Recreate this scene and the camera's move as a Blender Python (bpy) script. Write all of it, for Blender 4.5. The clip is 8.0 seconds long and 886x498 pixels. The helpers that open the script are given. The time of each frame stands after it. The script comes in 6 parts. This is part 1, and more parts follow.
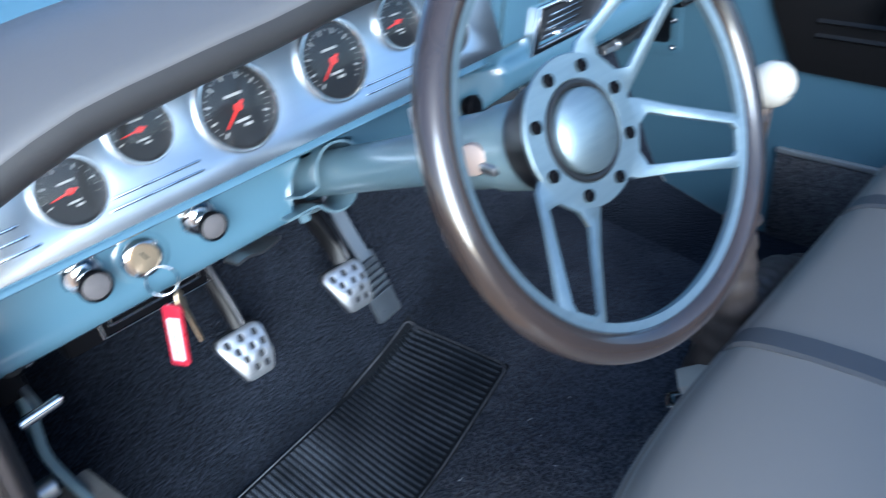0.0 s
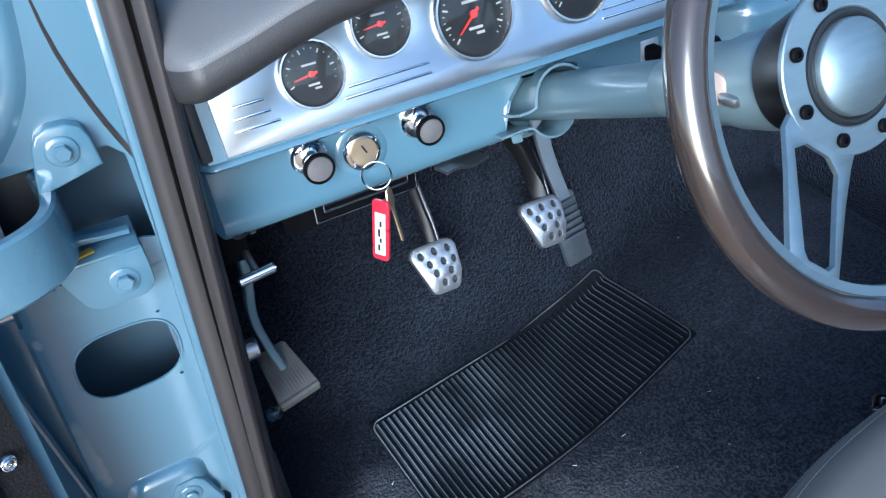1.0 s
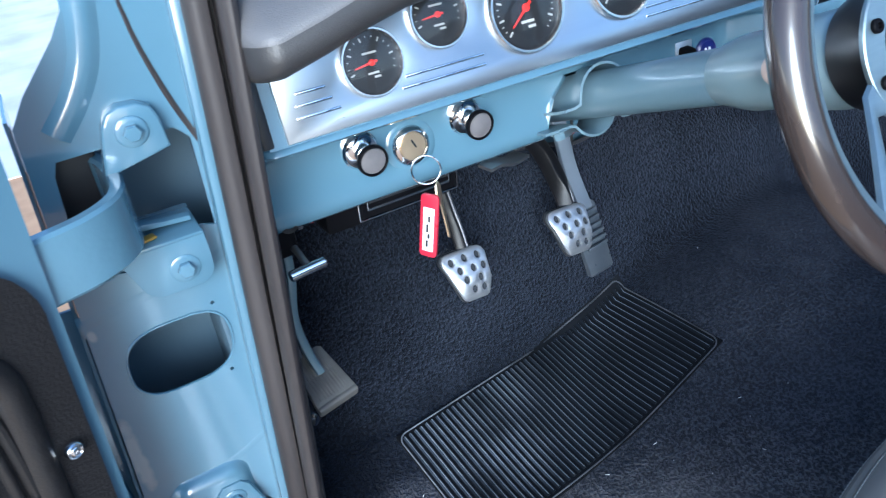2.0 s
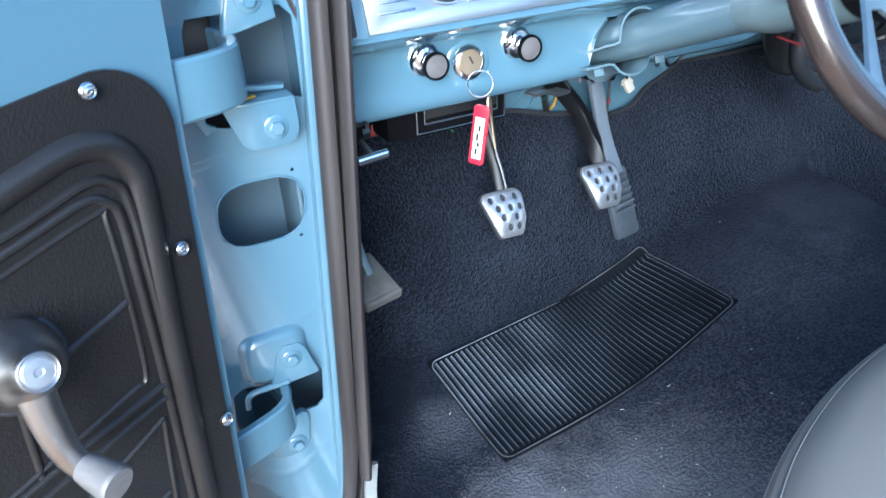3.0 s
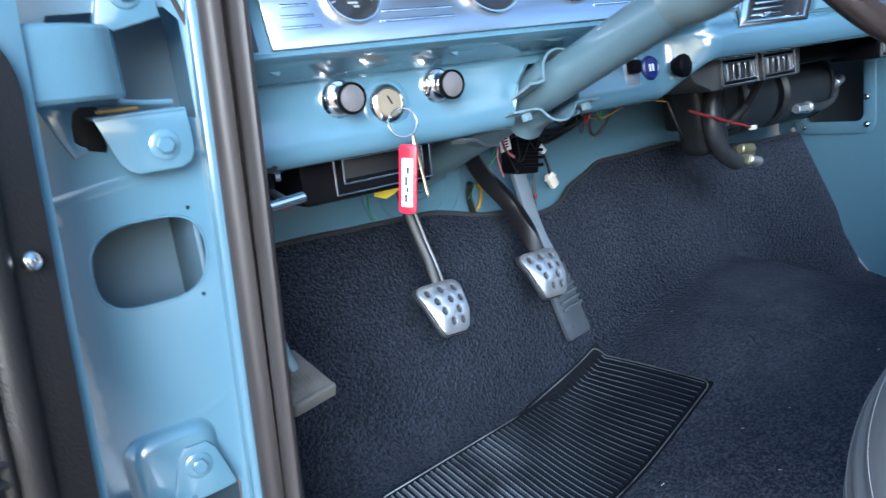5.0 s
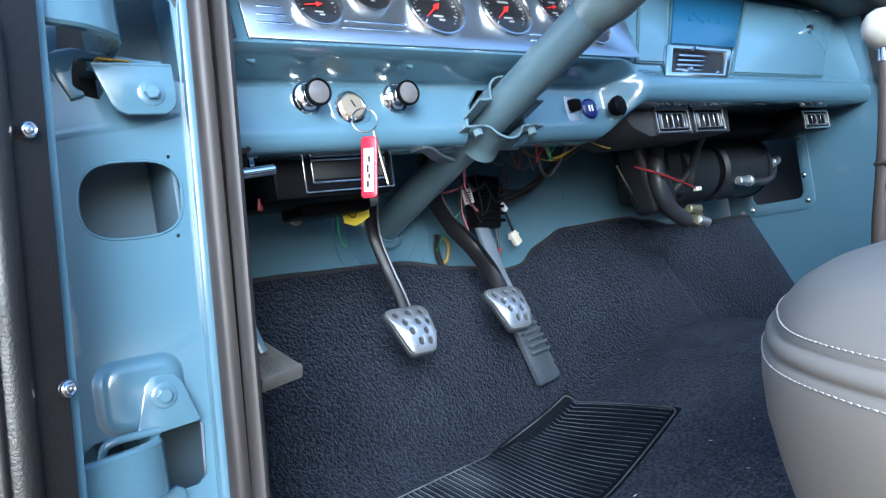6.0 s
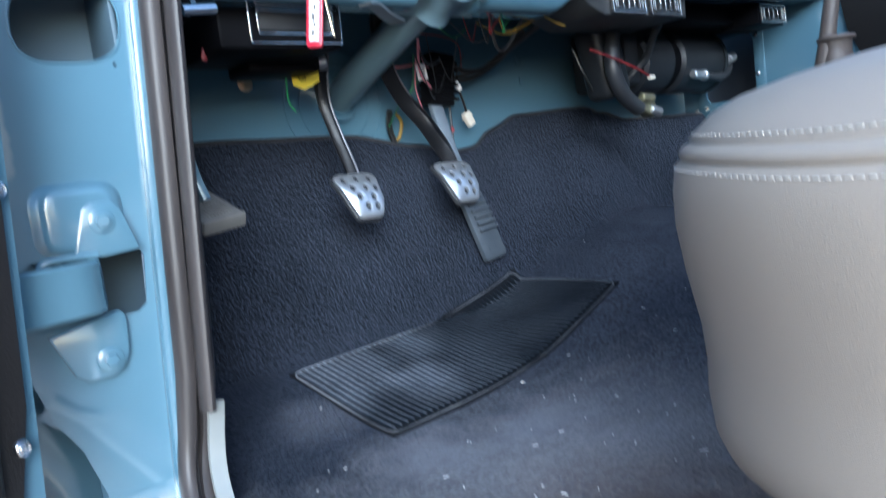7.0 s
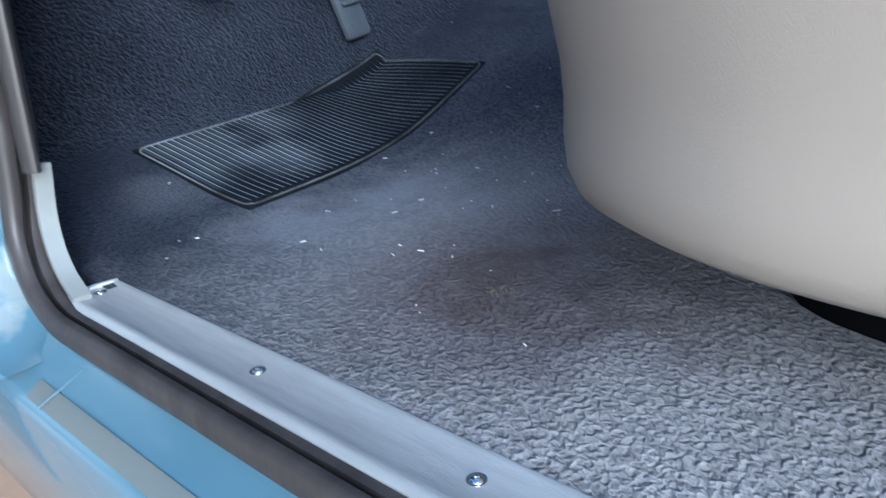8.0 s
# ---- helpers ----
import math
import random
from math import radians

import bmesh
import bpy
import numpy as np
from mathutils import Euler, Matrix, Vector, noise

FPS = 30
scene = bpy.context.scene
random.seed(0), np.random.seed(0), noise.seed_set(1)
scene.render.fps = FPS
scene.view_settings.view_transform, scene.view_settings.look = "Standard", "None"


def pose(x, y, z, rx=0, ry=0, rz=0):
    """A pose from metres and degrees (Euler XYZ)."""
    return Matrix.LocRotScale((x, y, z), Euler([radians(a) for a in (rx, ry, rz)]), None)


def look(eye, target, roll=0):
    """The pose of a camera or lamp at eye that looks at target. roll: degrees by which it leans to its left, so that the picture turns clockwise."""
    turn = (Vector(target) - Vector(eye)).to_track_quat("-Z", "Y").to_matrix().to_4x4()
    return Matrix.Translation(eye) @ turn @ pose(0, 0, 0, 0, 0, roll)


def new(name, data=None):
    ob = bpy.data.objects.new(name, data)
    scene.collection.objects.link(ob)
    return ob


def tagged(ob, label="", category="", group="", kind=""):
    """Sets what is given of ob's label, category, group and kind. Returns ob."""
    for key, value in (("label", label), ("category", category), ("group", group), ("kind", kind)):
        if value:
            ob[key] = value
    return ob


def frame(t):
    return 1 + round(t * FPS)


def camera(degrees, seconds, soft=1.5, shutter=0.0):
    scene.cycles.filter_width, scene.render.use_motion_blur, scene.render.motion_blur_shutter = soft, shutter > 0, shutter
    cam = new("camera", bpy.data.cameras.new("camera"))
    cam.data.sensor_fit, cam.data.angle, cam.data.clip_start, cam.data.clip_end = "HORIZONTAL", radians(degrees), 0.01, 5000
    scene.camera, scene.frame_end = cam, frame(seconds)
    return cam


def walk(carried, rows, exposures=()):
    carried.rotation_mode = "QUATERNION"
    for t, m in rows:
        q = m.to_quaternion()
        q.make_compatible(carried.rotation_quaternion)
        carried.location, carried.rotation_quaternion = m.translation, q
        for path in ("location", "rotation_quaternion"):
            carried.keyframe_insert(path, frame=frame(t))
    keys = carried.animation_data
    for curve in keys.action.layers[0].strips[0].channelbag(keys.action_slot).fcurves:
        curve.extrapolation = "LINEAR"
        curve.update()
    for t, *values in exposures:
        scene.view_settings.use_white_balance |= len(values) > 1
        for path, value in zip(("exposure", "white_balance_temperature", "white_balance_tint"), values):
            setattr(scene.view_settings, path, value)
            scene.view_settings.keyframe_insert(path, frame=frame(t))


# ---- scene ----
cam = camera(62.3, 8.0, soft=1.2, shutter=0.35)
PATH = [
    (0, (0.142, 0.026, 1.051), (1.271, 1.268, -0.036), -7.5),
    (0.5, (0.121, 0.035, 1.017), (0.91, 1.499, -0.095), -7.2),
    (1, (0.115, 0.03, 1.018), (0.805, 1.529, -0.113), -7.7),
    (1.2, (0.117, 0.036, 1.009), (0.799, 1.534, -0.127), -8.3),
    (2.3, (-0.02, 0.053, 0.976), (0.793, 1.569, -0.044), -5.8),
    (2.5, (-0.052, 0.032, 0.966), (0.754, 1.562, -0.038), -4.3),
    (3, (-0.081, -0.089, 0.899), (0.657, 1.499, -0.068), -3.8),
    (3.5, (-0.1, -0.095, 0.836), (0.586, 1.536, -0.096), -5.5),
    (4, (-0.099, -0.091, 0.827), (0.655, 1.562, -0.009), -5.1),
    (4.5, (-0.154, -0.065, 0.746), (0.728, 1.576, 0.018), -5.6),
    (5, (-0.083, -0.01, 0.668), (0.984, 1.622, 0.223), -7.7),
    (5.2, (-0.09, -0.021, 0.575), (1.038, 1.602, 0.268), -8.1),
    (6.3, (-0.143, -0.106, 0.428), (1.032, 1.511, 0.484), -9.1),
    (6.5, (-0.139, -0.108, 0.427), (1.039, 1.508, 0.449), -8.8),
    (7, (-0.134, -0.12, 0.343), (1.084, 1.454, 0.144), -7.4),
    (7.5, (-0.128, -0.116, 0.295), (1.144, 1.335, -0.232), -5.8),
    (8, (-0.116, -0.112, 0.279), (1.231, 1.179, -0.442), -5.3),
]
walk(cam, [(t, look(eye, target, roll)) for t, eye, target, roll in PATH], [(0, 1.35, 4700, 4), (0.6, 1.25, 4700, 4), (1.2, 1.25, 4700, 4), (2.5, 1.56, 4700, 4), (3.2, 1.80, 4720, 4), (4.3, 1.90, 4750, 4), (5, 1.65, 4700, 4), (6.5, 1.6, 4700, 4), (7, 1.5, 4700, 4), (8, 1.4, 4700, 4)])

# ---- light ----
world = bpy.data.worlds.new("sky")
scene.world = world
world.use_nodes = True
wn = world.node_tree
sky = wn.nodes.new("ShaderNodeTexSky")
sky.sky_type, sky.sun_disc = "NISHITA", False
sky.sun_elevation, sky.sun_rotation = radians(19), radians(212)
sky.air_density, sky.dust_density, sky.ozone_density = 1.0, 3.0, 1.0
wn.links.new(sky.outputs[0], wn.nodes["Background"].inputs[0])
wn.nodes["Background"].inputs[1].default_value = 0.15
sun_data = bpy.data.lights.new("sun", "SUN")
sun_data.energy, sun_data.angle, sun_data.color = 1.7, radians(34), (1.0, 0.97, 0.93)
sun = new("sun", sun_data)
sun.matrix_world = look((-5.2, -8.7, 3.9), (0.6, 0.6, 0.3))
sun["label"] = "soft sun through thin cloud"

# ---- materials ----
def material(name, base, rough=0.5, metal=0.0, coat=0.0, second=None, scale=8.0, blend=0.35, bump=0.0, bump_scale=200.0, spec=0.5, rough_var=0.08, sheen=0.0, stretch=(1, 1, 1), per_object=0.0):
    m = bpy.data.materials.new(name)
    m.use_nodes = True
    nt = m.node_tree
    b = nt.nodes["Principled BSDF"]
    tc = nt.nodes.new("ShaderNodeTexCoord")
    mp = nt.nodes.new("ShaderNodeMapping")
    mp.inputs["Scale"].default_value = stretch
    nt.links.new(tc.outputs["Object"], mp.inputs[0])
    n1 = nt.nodes.new("ShaderNodeTexNoise")
    n1.inputs["Scale"].default_value, n1.inputs["Detail"].default_value = scale, 6
    nt.links.new(mp.outputs[0], n1.inputs["Vector"])
    ramp = nt.nodes.new("ShaderNodeMapRange")
    ramp.inputs[1].default_value, ramp.inputs[2].default_value = 0.35, 0.7
    ramp.inputs[4].default_value = blend
    nt.links.new(n1.outputs[0], ramp.inputs[0])
    mix = nt.nodes.new("ShaderNodeMix")
    mix.data_type = "RGBA"
    mix.inputs[6].default_value = (*base, 1)
    mix.inputs[7].default_value = (*(second or [c * 0.75 for c in base]), 1)
    nt.links.new(ramp.outputs[0], mix.inputs[0])
    out = mix.outputs[2]
    if per_object:
        oi = nt.nodes.new("ShaderNodeObjectInfo")
        hsv = nt.nodes.new("ShaderNodeHueSaturation")
        rr = nt.nodes.new("ShaderNodeMapRange")
        rr.inputs[3].default_value, rr.inputs[4].default_value = 1 - per_object, 1 + per_object
        nt.links.new(oi.outputs["Random"], rr.inputs[0])
        nt.links.new(rr.outputs[0], hsv.inputs["Value"])
        nt.links.new(out, hsv.inputs["Color"])
        out = hsv.outputs[0]
    nt.links.new(out, b.inputs["Base Color"])
    rv = nt.nodes.new("ShaderNodeMapRange")
    rv.inputs[3].default_value, rv.inputs[4].default_value = max(0.02, rough - rough_var), min(1, rough + rough_var)
    n2 = nt.nodes.new("ShaderNodeTexNoise")
    n2.inputs["Scale"].default_value, n2.inputs["Detail"].default_value = scale * 3.7, 5
    nt.links.new(mp.outputs[0], n2.inputs["Vector"])
    nt.links.new(n2.outputs[0], rv.inputs[0])
    nt.links.new(rv.outputs[0], b.inputs["Roughness"])
    b.inputs["Metallic"].default_value = metal
    b.inputs["Coat Weight"].default_value = coat
    b.inputs["Coat Roughness"].default_value = 0.08
    b.inputs["Specular IOR Level"].default_value = spec
    b.inputs["Sheen Weight"].default_value = sheen
    if bump:
        n3 = nt.nodes.new("ShaderNodeTexNoise")
        n3.inputs["Scale"].default_value, n3.inputs["Detail"].default_value = bump_scale, 3
        nt.links.new(mp.outputs[0], n3.inputs["Vector"])
        bp = nt.nodes.new("ShaderNodeBump")
        bp.inputs["Strength"].default_value, bp.inputs["Distance"].default_value = bump, 0.002
        nt.links.new(n3.outputs[0], bp.inputs["Height"])
        nt.links.new(bp.outputs[0], b.inputs["Normal"])
    return m


STAIN = (0.37, 0.26, 0.0)
# the last two spots widen the paler zone beside the seat
CARPET_DUST = [(0.36, 0.60, 0.0, 0.12, 0.42), (0.50, 0.55, 0.0, 0.12, 0.34), (0.31, 0.78, 0.03, 0.09, 0.22), (1.0, 0.52, 0.18, 0.34, 0.14), (1.2, 0.80, 0.20, 0.20, 0.10), (0.62, 0.50, 0.05, 0.16, 0.16), (0.60, 0.34, 0.03, 0.20, 0.34), (0.50, 0.14, 0.0, 0.22, 0.45)]


def carpet_material():
    """Looped pile: crowded little loops with gap shade painted dark, flattened and dusty in patches."""
    m = bpy.data.materials.new("carpet_loops")
    m.use_nodes = True
    nt = m.node_tree
    b = nt.nodes["Principled BSDF"]
    b.inputs["Roughness"].default_value = 1.0
    b.inputs["Specular IOR Level"].default_value = 0.08
    b.inputs["Sheen Weight"].default_value = 0.10
    b.inputs["Sheen Roughness"].default_value = 0.45
    b.inputs["Sheen Tint"].default_value = (0.62, 0.72, 1.0, 1)
    tc = nt.nodes.new("ShaderNodeTexCoord")

    def noise_node(scale, detail, source=None):
        n = nt.nodes.new("ShaderNodeTexNoise")
        n.inputs["Scale"].default_value, n.inputs["Detail"].default_value = scale, detail
        nt.links.new(source or tc.outputs["Object"], n.inputs["Vector"])
        return n

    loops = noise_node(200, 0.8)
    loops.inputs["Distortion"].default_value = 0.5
    fine = noise_node(900, 2)
    height = nt.nodes.new("ShaderNodeMath")
    height.operation = "MULTIPLY_ADD"
    nt.links.new(fine.outputs[0], height.inputs[0])
    height.inputs[1].default_value = 0.25
    nt.links.new(loops.outputs[0], height.inputs[2])
    bp = nt.nodes.new("ShaderNodeBump")
    bp.inputs["Strength"].default_value, bp.inputs["Distance"].default_value = 1.0, 0.012
    nt.links.new(height.outputs[0], bp.inputs["Height"])
    nt.links.new(bp.outputs[0], b.inputs["Normal"])
    dust = noise_node(4.5, 7)
    dr = nt.nodes.new("ShaderNodeMapRange")
    dr.inputs[1].default_value, dr.inputs[2].default_value = 0.42, 0.68
    nt.links.new(dust.outputs[0], dr.inputs[0])
    yarn = nt.nodes.new("ShaderNodeMix")
    yarn.data_type = "RGBA"
    yarn.inputs[6].default_value, yarn.inputs[7].default_value = (0.0056, 0.0069, 0.0106, 1), (0.0155, 0.0185, 0.0270, 1)
    nt.links.new(dr.outputs[0], yarn.inputs[0])
    # a brown spill near the seat
    apart = nt.nodes.new("ShaderNodeVectorMath")
    apart.operation = "DISTANCE"
    apart.inputs[1].default_value = STAIN
    nt.links.new(tc.outputs["Object"], apart.inputs[0])
    ragged = noise_node(22, 5)
    edge = nt.nodes.new("ShaderNodeMath")
    edge.operation = "MULTIPLY_ADD"
    nt.links.new(ragged.outputs[0], edge.inputs[0])
    edge.inputs[1].default_value = 0.16
    nt.links.new(apart.outputs["Value"], edge.inputs[2])
    spill = nt.nodes.new("ShaderNodeMapRange")
    spill.inputs[1].default_value, spill.inputs[2].default_value = 0.31, 0.14
    spill.inputs[3].default_value, spill.inputs[4].default_value = 0.0, 0.9
    nt.links.new(edge.outputs[0], spill.inputs[0])
    # paler pile beside the seat: dusty wear, with the daylight there painted in too
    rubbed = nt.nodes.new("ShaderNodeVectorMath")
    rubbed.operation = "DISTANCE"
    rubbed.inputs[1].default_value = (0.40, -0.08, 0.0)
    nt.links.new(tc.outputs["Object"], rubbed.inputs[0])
    lit_worn_edge = nt.nodes.new("ShaderNodeMath")
    lit_worn_edge.operation = "MULTIPLY_ADD"
    nt.links.new(ragged.outputs[0], lit_worn_edge.inputs[0])
    lit_worn_edge.inputs[1].default_value = 0.22
    nt.links.new(rubbed.outputs["Value"], lit_worn_edge.inputs[2])
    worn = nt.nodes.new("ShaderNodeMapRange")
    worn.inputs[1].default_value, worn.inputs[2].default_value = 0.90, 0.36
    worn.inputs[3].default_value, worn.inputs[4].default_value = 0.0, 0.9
    nt.links.new(lit_worn_edge.outputs[0], worn.inputs[0])
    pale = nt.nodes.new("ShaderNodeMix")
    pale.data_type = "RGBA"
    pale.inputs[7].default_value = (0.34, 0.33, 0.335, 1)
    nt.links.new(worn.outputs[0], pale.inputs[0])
    trodden = nt.nodes.new("ShaderNodeVectorMath")
    trodden.operation = "DISTANCE"
    trodden.inputs[1].default_value = (0.84, 0.38, 0.08)
    nt.links.new(tc.outputs["Object"], trodden.inputs[0])
    trod_edge = nt.nodes.new("ShaderNodeMath")
    trod_edge.operation = "MULTIPLY_ADD"
    nt.links.new(dust.outputs[0], trod_edge.inputs[0])
    trod_edge.inputs[1].default_value = 0.5
    nt.links.new(trodden.outputs["Value"], trod_edge.inputs[2])
    trod = nt.nodes.new("ShaderNodeMapRange")
    trod.inputs[1].default_value, trod.inputs[2].default_value = 0.80, 0.40
    trod.inputs[3].default_value, trod.inputs[4].default_value = 0.0, 0.85
    nt.links.new(trod_edge.outputs[0], trod.inputs[0])
    dusty = nt.nodes.new("ShaderNodeMix")
    dusty.data_type = "RGBA"
    dusty.inputs[7].default_value = (0.058, 0.062, 0.076, 1)
    nt.links.new(trod.outputs[0], dusty.inputs[0])
    nt.links.new(yarn.outputs[2], dusty.inputs[6])
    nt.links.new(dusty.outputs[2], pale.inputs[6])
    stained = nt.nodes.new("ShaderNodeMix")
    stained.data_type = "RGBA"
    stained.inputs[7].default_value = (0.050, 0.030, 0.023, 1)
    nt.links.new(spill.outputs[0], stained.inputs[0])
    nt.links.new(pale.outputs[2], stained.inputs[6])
    # shade between loops: low spots darken the yarn colour, high ones brighten it
    pile_shade = nt.nodes.new("ShaderNodeMapRange")
    pile_shade.inputs[1].default_value, pile_shade.inputs[2].default_value = 0.40, 0.62
    pile_shade.inputs[3].default_value, pile_shade.inputs[4].default_value = 0.42, 1.50
    nt.links.new(loops.outputs[0], pile_shade.inputs[0])
    # pile matted flat where feet rest
    resting = nt.nodes.new("ShaderNodeVectorMath")
    resting.operation = "DISTANCE"
    resting.inputs[1].default_value = (0.44, 0.50, 0.0)
    nt.links.new(tc.outputs["Object"], resting.inputs[0])
    flat_edge = nt.nodes.new("ShaderNodeMath")
    flat_edge.operation = "MULTIPLY_ADD"
    nt.links.new(dust.outputs[0], flat_edge.inputs[0])
    flat_edge.inputs[1].default_value = 0.4
    nt.links.new(resting.outputs["Value"], flat_edge.inputs[2])
    matted = nt.nodes.new("ShaderNodeMapRange")
    matted.inputs[1].default_value, matted.inputs[2].default_value = 0.52, 0.28
    matted.inputs[3].default_value, matted.inputs[4].default_value = 1.0, 0.45
    nt.links.new(flat_edge.outputs[0], matted.inputs[0])
    nt.links.new(matted.outputs[0], bp.inputs["Strength"])
    # the brightened zone takes less of the painted gap shade
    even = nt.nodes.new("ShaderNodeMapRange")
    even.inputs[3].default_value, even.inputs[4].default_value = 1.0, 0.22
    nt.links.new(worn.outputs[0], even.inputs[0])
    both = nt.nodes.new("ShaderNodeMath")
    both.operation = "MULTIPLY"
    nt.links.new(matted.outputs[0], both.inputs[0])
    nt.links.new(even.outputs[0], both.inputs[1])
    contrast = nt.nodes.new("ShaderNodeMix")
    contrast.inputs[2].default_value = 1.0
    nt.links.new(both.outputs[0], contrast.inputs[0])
    nt.links.new(pile_shade.outputs[0], contrast.inputs[3])
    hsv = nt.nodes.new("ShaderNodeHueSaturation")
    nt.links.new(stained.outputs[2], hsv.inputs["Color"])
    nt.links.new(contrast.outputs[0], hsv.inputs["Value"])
    nt.links.new(hsv.outputs[0], b.inputs["Base Color"])
    return m


def patched_paint(name, spots):
    """Blue paint with soft ragged pale patches, for rubbed primer and a painted reflection: (x, y, z, radius, stretch
    in z).
    """
    m = material(name, (0.086, 0.158, 0.214), 0.2, coat=0.9, second=(0.094, 0.168, 0.222), scale=5, blend=0.6, bump=0.05, bump_scale=90, rough_var=0.08)
    nt = m.node_tree
    b = nt.nodes["Principled BSDF"]
    out = b.inputs["Base Color"].links[0].from_socket
    tc = nt.nodes.new("ShaderNodeTexCoord")
    n = nt.nodes.new("ShaderNodeTexNoise")
    n.inputs["Scale"].default_value, n.inputs["Detail"].default_value = 40, 6
    nt.links.new(tc.outputs["Object"], n.inputs["Vector"])
    for x, y, z, r, long in spots:
        mp = nt.nodes.new("ShaderNodeMapping")
        mp.inputs["Location"].default_value = (-x / r, -y * 0.1, -z / (r * long))
        mp.inputs["Scale"].default_value = (1 / r, 0.1, 1 / (r * long))
        nt.links.new(tc.outputs["Object"], mp.inputs[0])
        ln = nt.nodes.new("ShaderNodeVectorMath")
        ln.operation = "LENGTH"
        nt.links.new(mp.outputs[0], ln.inputs[0])
        ad = nt.nodes.new("ShaderNodeMath")
        ad.operation = "MULTIPLY_ADD"
        nt.links.new(n.outputs[0], ad.inputs[0])
        ad.inputs[1].default_value = 1.3
        nt.links.new(ln.outputs["Value"], ad.inputs[2])
        mr = nt.nodes.new("ShaderNodeMapRange")
        mr.inputs[1].default_value, mr.inputs[2].default_value = 1.6, 1.15
        mr.inputs[3].default_value, mr.inputs[4].default_value = 0.0, 0.32
        nt.links.new(ad.outputs[0], mr.inputs[0])
        mx = nt.nodes.new("ShaderNodeMix")
        mx.data_type = "RGBA"
        mx.inputs[7].default_value = (0.46, 0.44, 0.38, 1)
        nt.links.new(mr.outputs[0], mx.inputs[0])
        nt.links.new(out, mx.inputs[6])
        out = mx.outputs[2]
    nt.links.new(out, b.inputs["Base Color"])
    return m


def dusted(m, colour, spots):
    """Dust trodden into a surface in ragged patches: (x, y, z, radius, strength)."""
    nt = m.node_tree
    b = nt.nodes["Principled BSDF"]
    out = b.inputs["Base Color"].links[0].from_socket
    tc = nt.nodes.new("ShaderNodeTexCoord")
    n = nt.nodes.new("ShaderNodeTexNoise")
    n.inputs["Scale"].default_value, n.inputs["Detail"].default_value = 16, 6
    nt.links.new(tc.outputs["Object"], n.inputs["Vector"])
    for x, y, z, r, strength in spots:
        far = nt.nodes.new("ShaderNodeVectorMath")
        far.operation = "DISTANCE"
        far.inputs[1].default_value = (x, y, z)
        nt.links.new(tc.outputs["Object"], far.inputs[0])
        ad = nt.nodes.new("ShaderNodeMath")
        ad.operation = "MULTIPLY_ADD"
        nt.links.new(n.outputs[0], ad.inputs[0])
        ad.inputs[1].default_value = r * 1.2
        nt.links.new(far.outputs["Value"], ad.inputs[2])
        mr = nt.nodes.new("ShaderNodeMapRange")
        mr.interpolation_type = "SMOOTHSTEP"
        mr.inputs[1].default_value, mr.inputs[2].default_value = r * 1.6, r * 0.6
        mr.inputs[3].default_value, mr.inputs[4].default_value = 0.0, strength
        nt.links.new(ad.outputs[0], mr.inputs[0])
        mx = nt.nodes.new("ShaderNodeMix")
        mx.data_type = "RGBA"
        mx.inputs[7].default_value = (*colour, 1)
        nt.links.new(mr.outputs[0], mx.inputs[0])
        nt.links.new(out, mx.inputs[6])
        out = mx.outputs[2]
    nt.links.new(out, b.inputs["Base Color"])
    return m


PAINT = material("blue_paint", (0.086, 0.158, 0.214), 0.2, coat=0.9, second=(0.094, 0.168, 0.222), scale=5, blend=0.6, bump=0.05, bump_scale=90, rough_var=0.08)
PAINT_ROUGH = material("thick_blue_paint", (0.09, 0.165, 0.218), 0.24, coat=0.8, second=(0.104, 0.178, 0.23), scale=9, blend=0.6, bump=0.45, bump_scale=60, rough_var=0.08)
COLUMN_PAINT = material("grey_blue_paint", (0.112, 0.168, 0.202), 0.34, coat=0.4, second=(0.124, 0.18, 0.214), scale=6, bump=0.05, bump_scale=120)
COLLAR_PAINT = material("pale_green_grey_paint", (0.175, 0.235, 0.252), 0.34, coat=0.35, second=(0.165, 0.222, 0.24), scale=6, bump=0.06, bump_scale=120)
BRIGHT_BLUE = material("bright_blue_paint", (0.018, 0.070, 0.145), 0.3, coat=0.5, second=(0.021, 0.078, 0.158), scale=6)
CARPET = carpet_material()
BINDING = material("carpet_binding", (0.02, 0.02, 0.024), 0.6, bump=0.4, bump_scale=600)
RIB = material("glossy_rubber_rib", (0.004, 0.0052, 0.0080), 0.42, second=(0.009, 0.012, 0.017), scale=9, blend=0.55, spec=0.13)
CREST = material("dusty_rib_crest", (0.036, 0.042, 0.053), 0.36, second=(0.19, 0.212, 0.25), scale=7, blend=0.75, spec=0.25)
MAT_EDGE = material("mat_edge_rubber", (0.022, 0.024, 0.029), 0.4, second=(0.15, 0.155, 0.17), scale=14, blend=0.8, spec=0.2)
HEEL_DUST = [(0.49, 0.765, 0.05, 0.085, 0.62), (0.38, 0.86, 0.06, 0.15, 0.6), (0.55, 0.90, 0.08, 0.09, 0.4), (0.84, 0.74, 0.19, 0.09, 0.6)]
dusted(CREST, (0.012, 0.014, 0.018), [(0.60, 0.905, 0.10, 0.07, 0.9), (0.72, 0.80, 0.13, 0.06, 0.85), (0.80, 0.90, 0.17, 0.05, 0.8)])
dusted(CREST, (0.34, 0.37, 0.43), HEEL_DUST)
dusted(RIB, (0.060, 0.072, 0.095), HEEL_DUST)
dusted(MAT_EDGE, (0.30, 0.32, 0.36), HEEL_DUST)
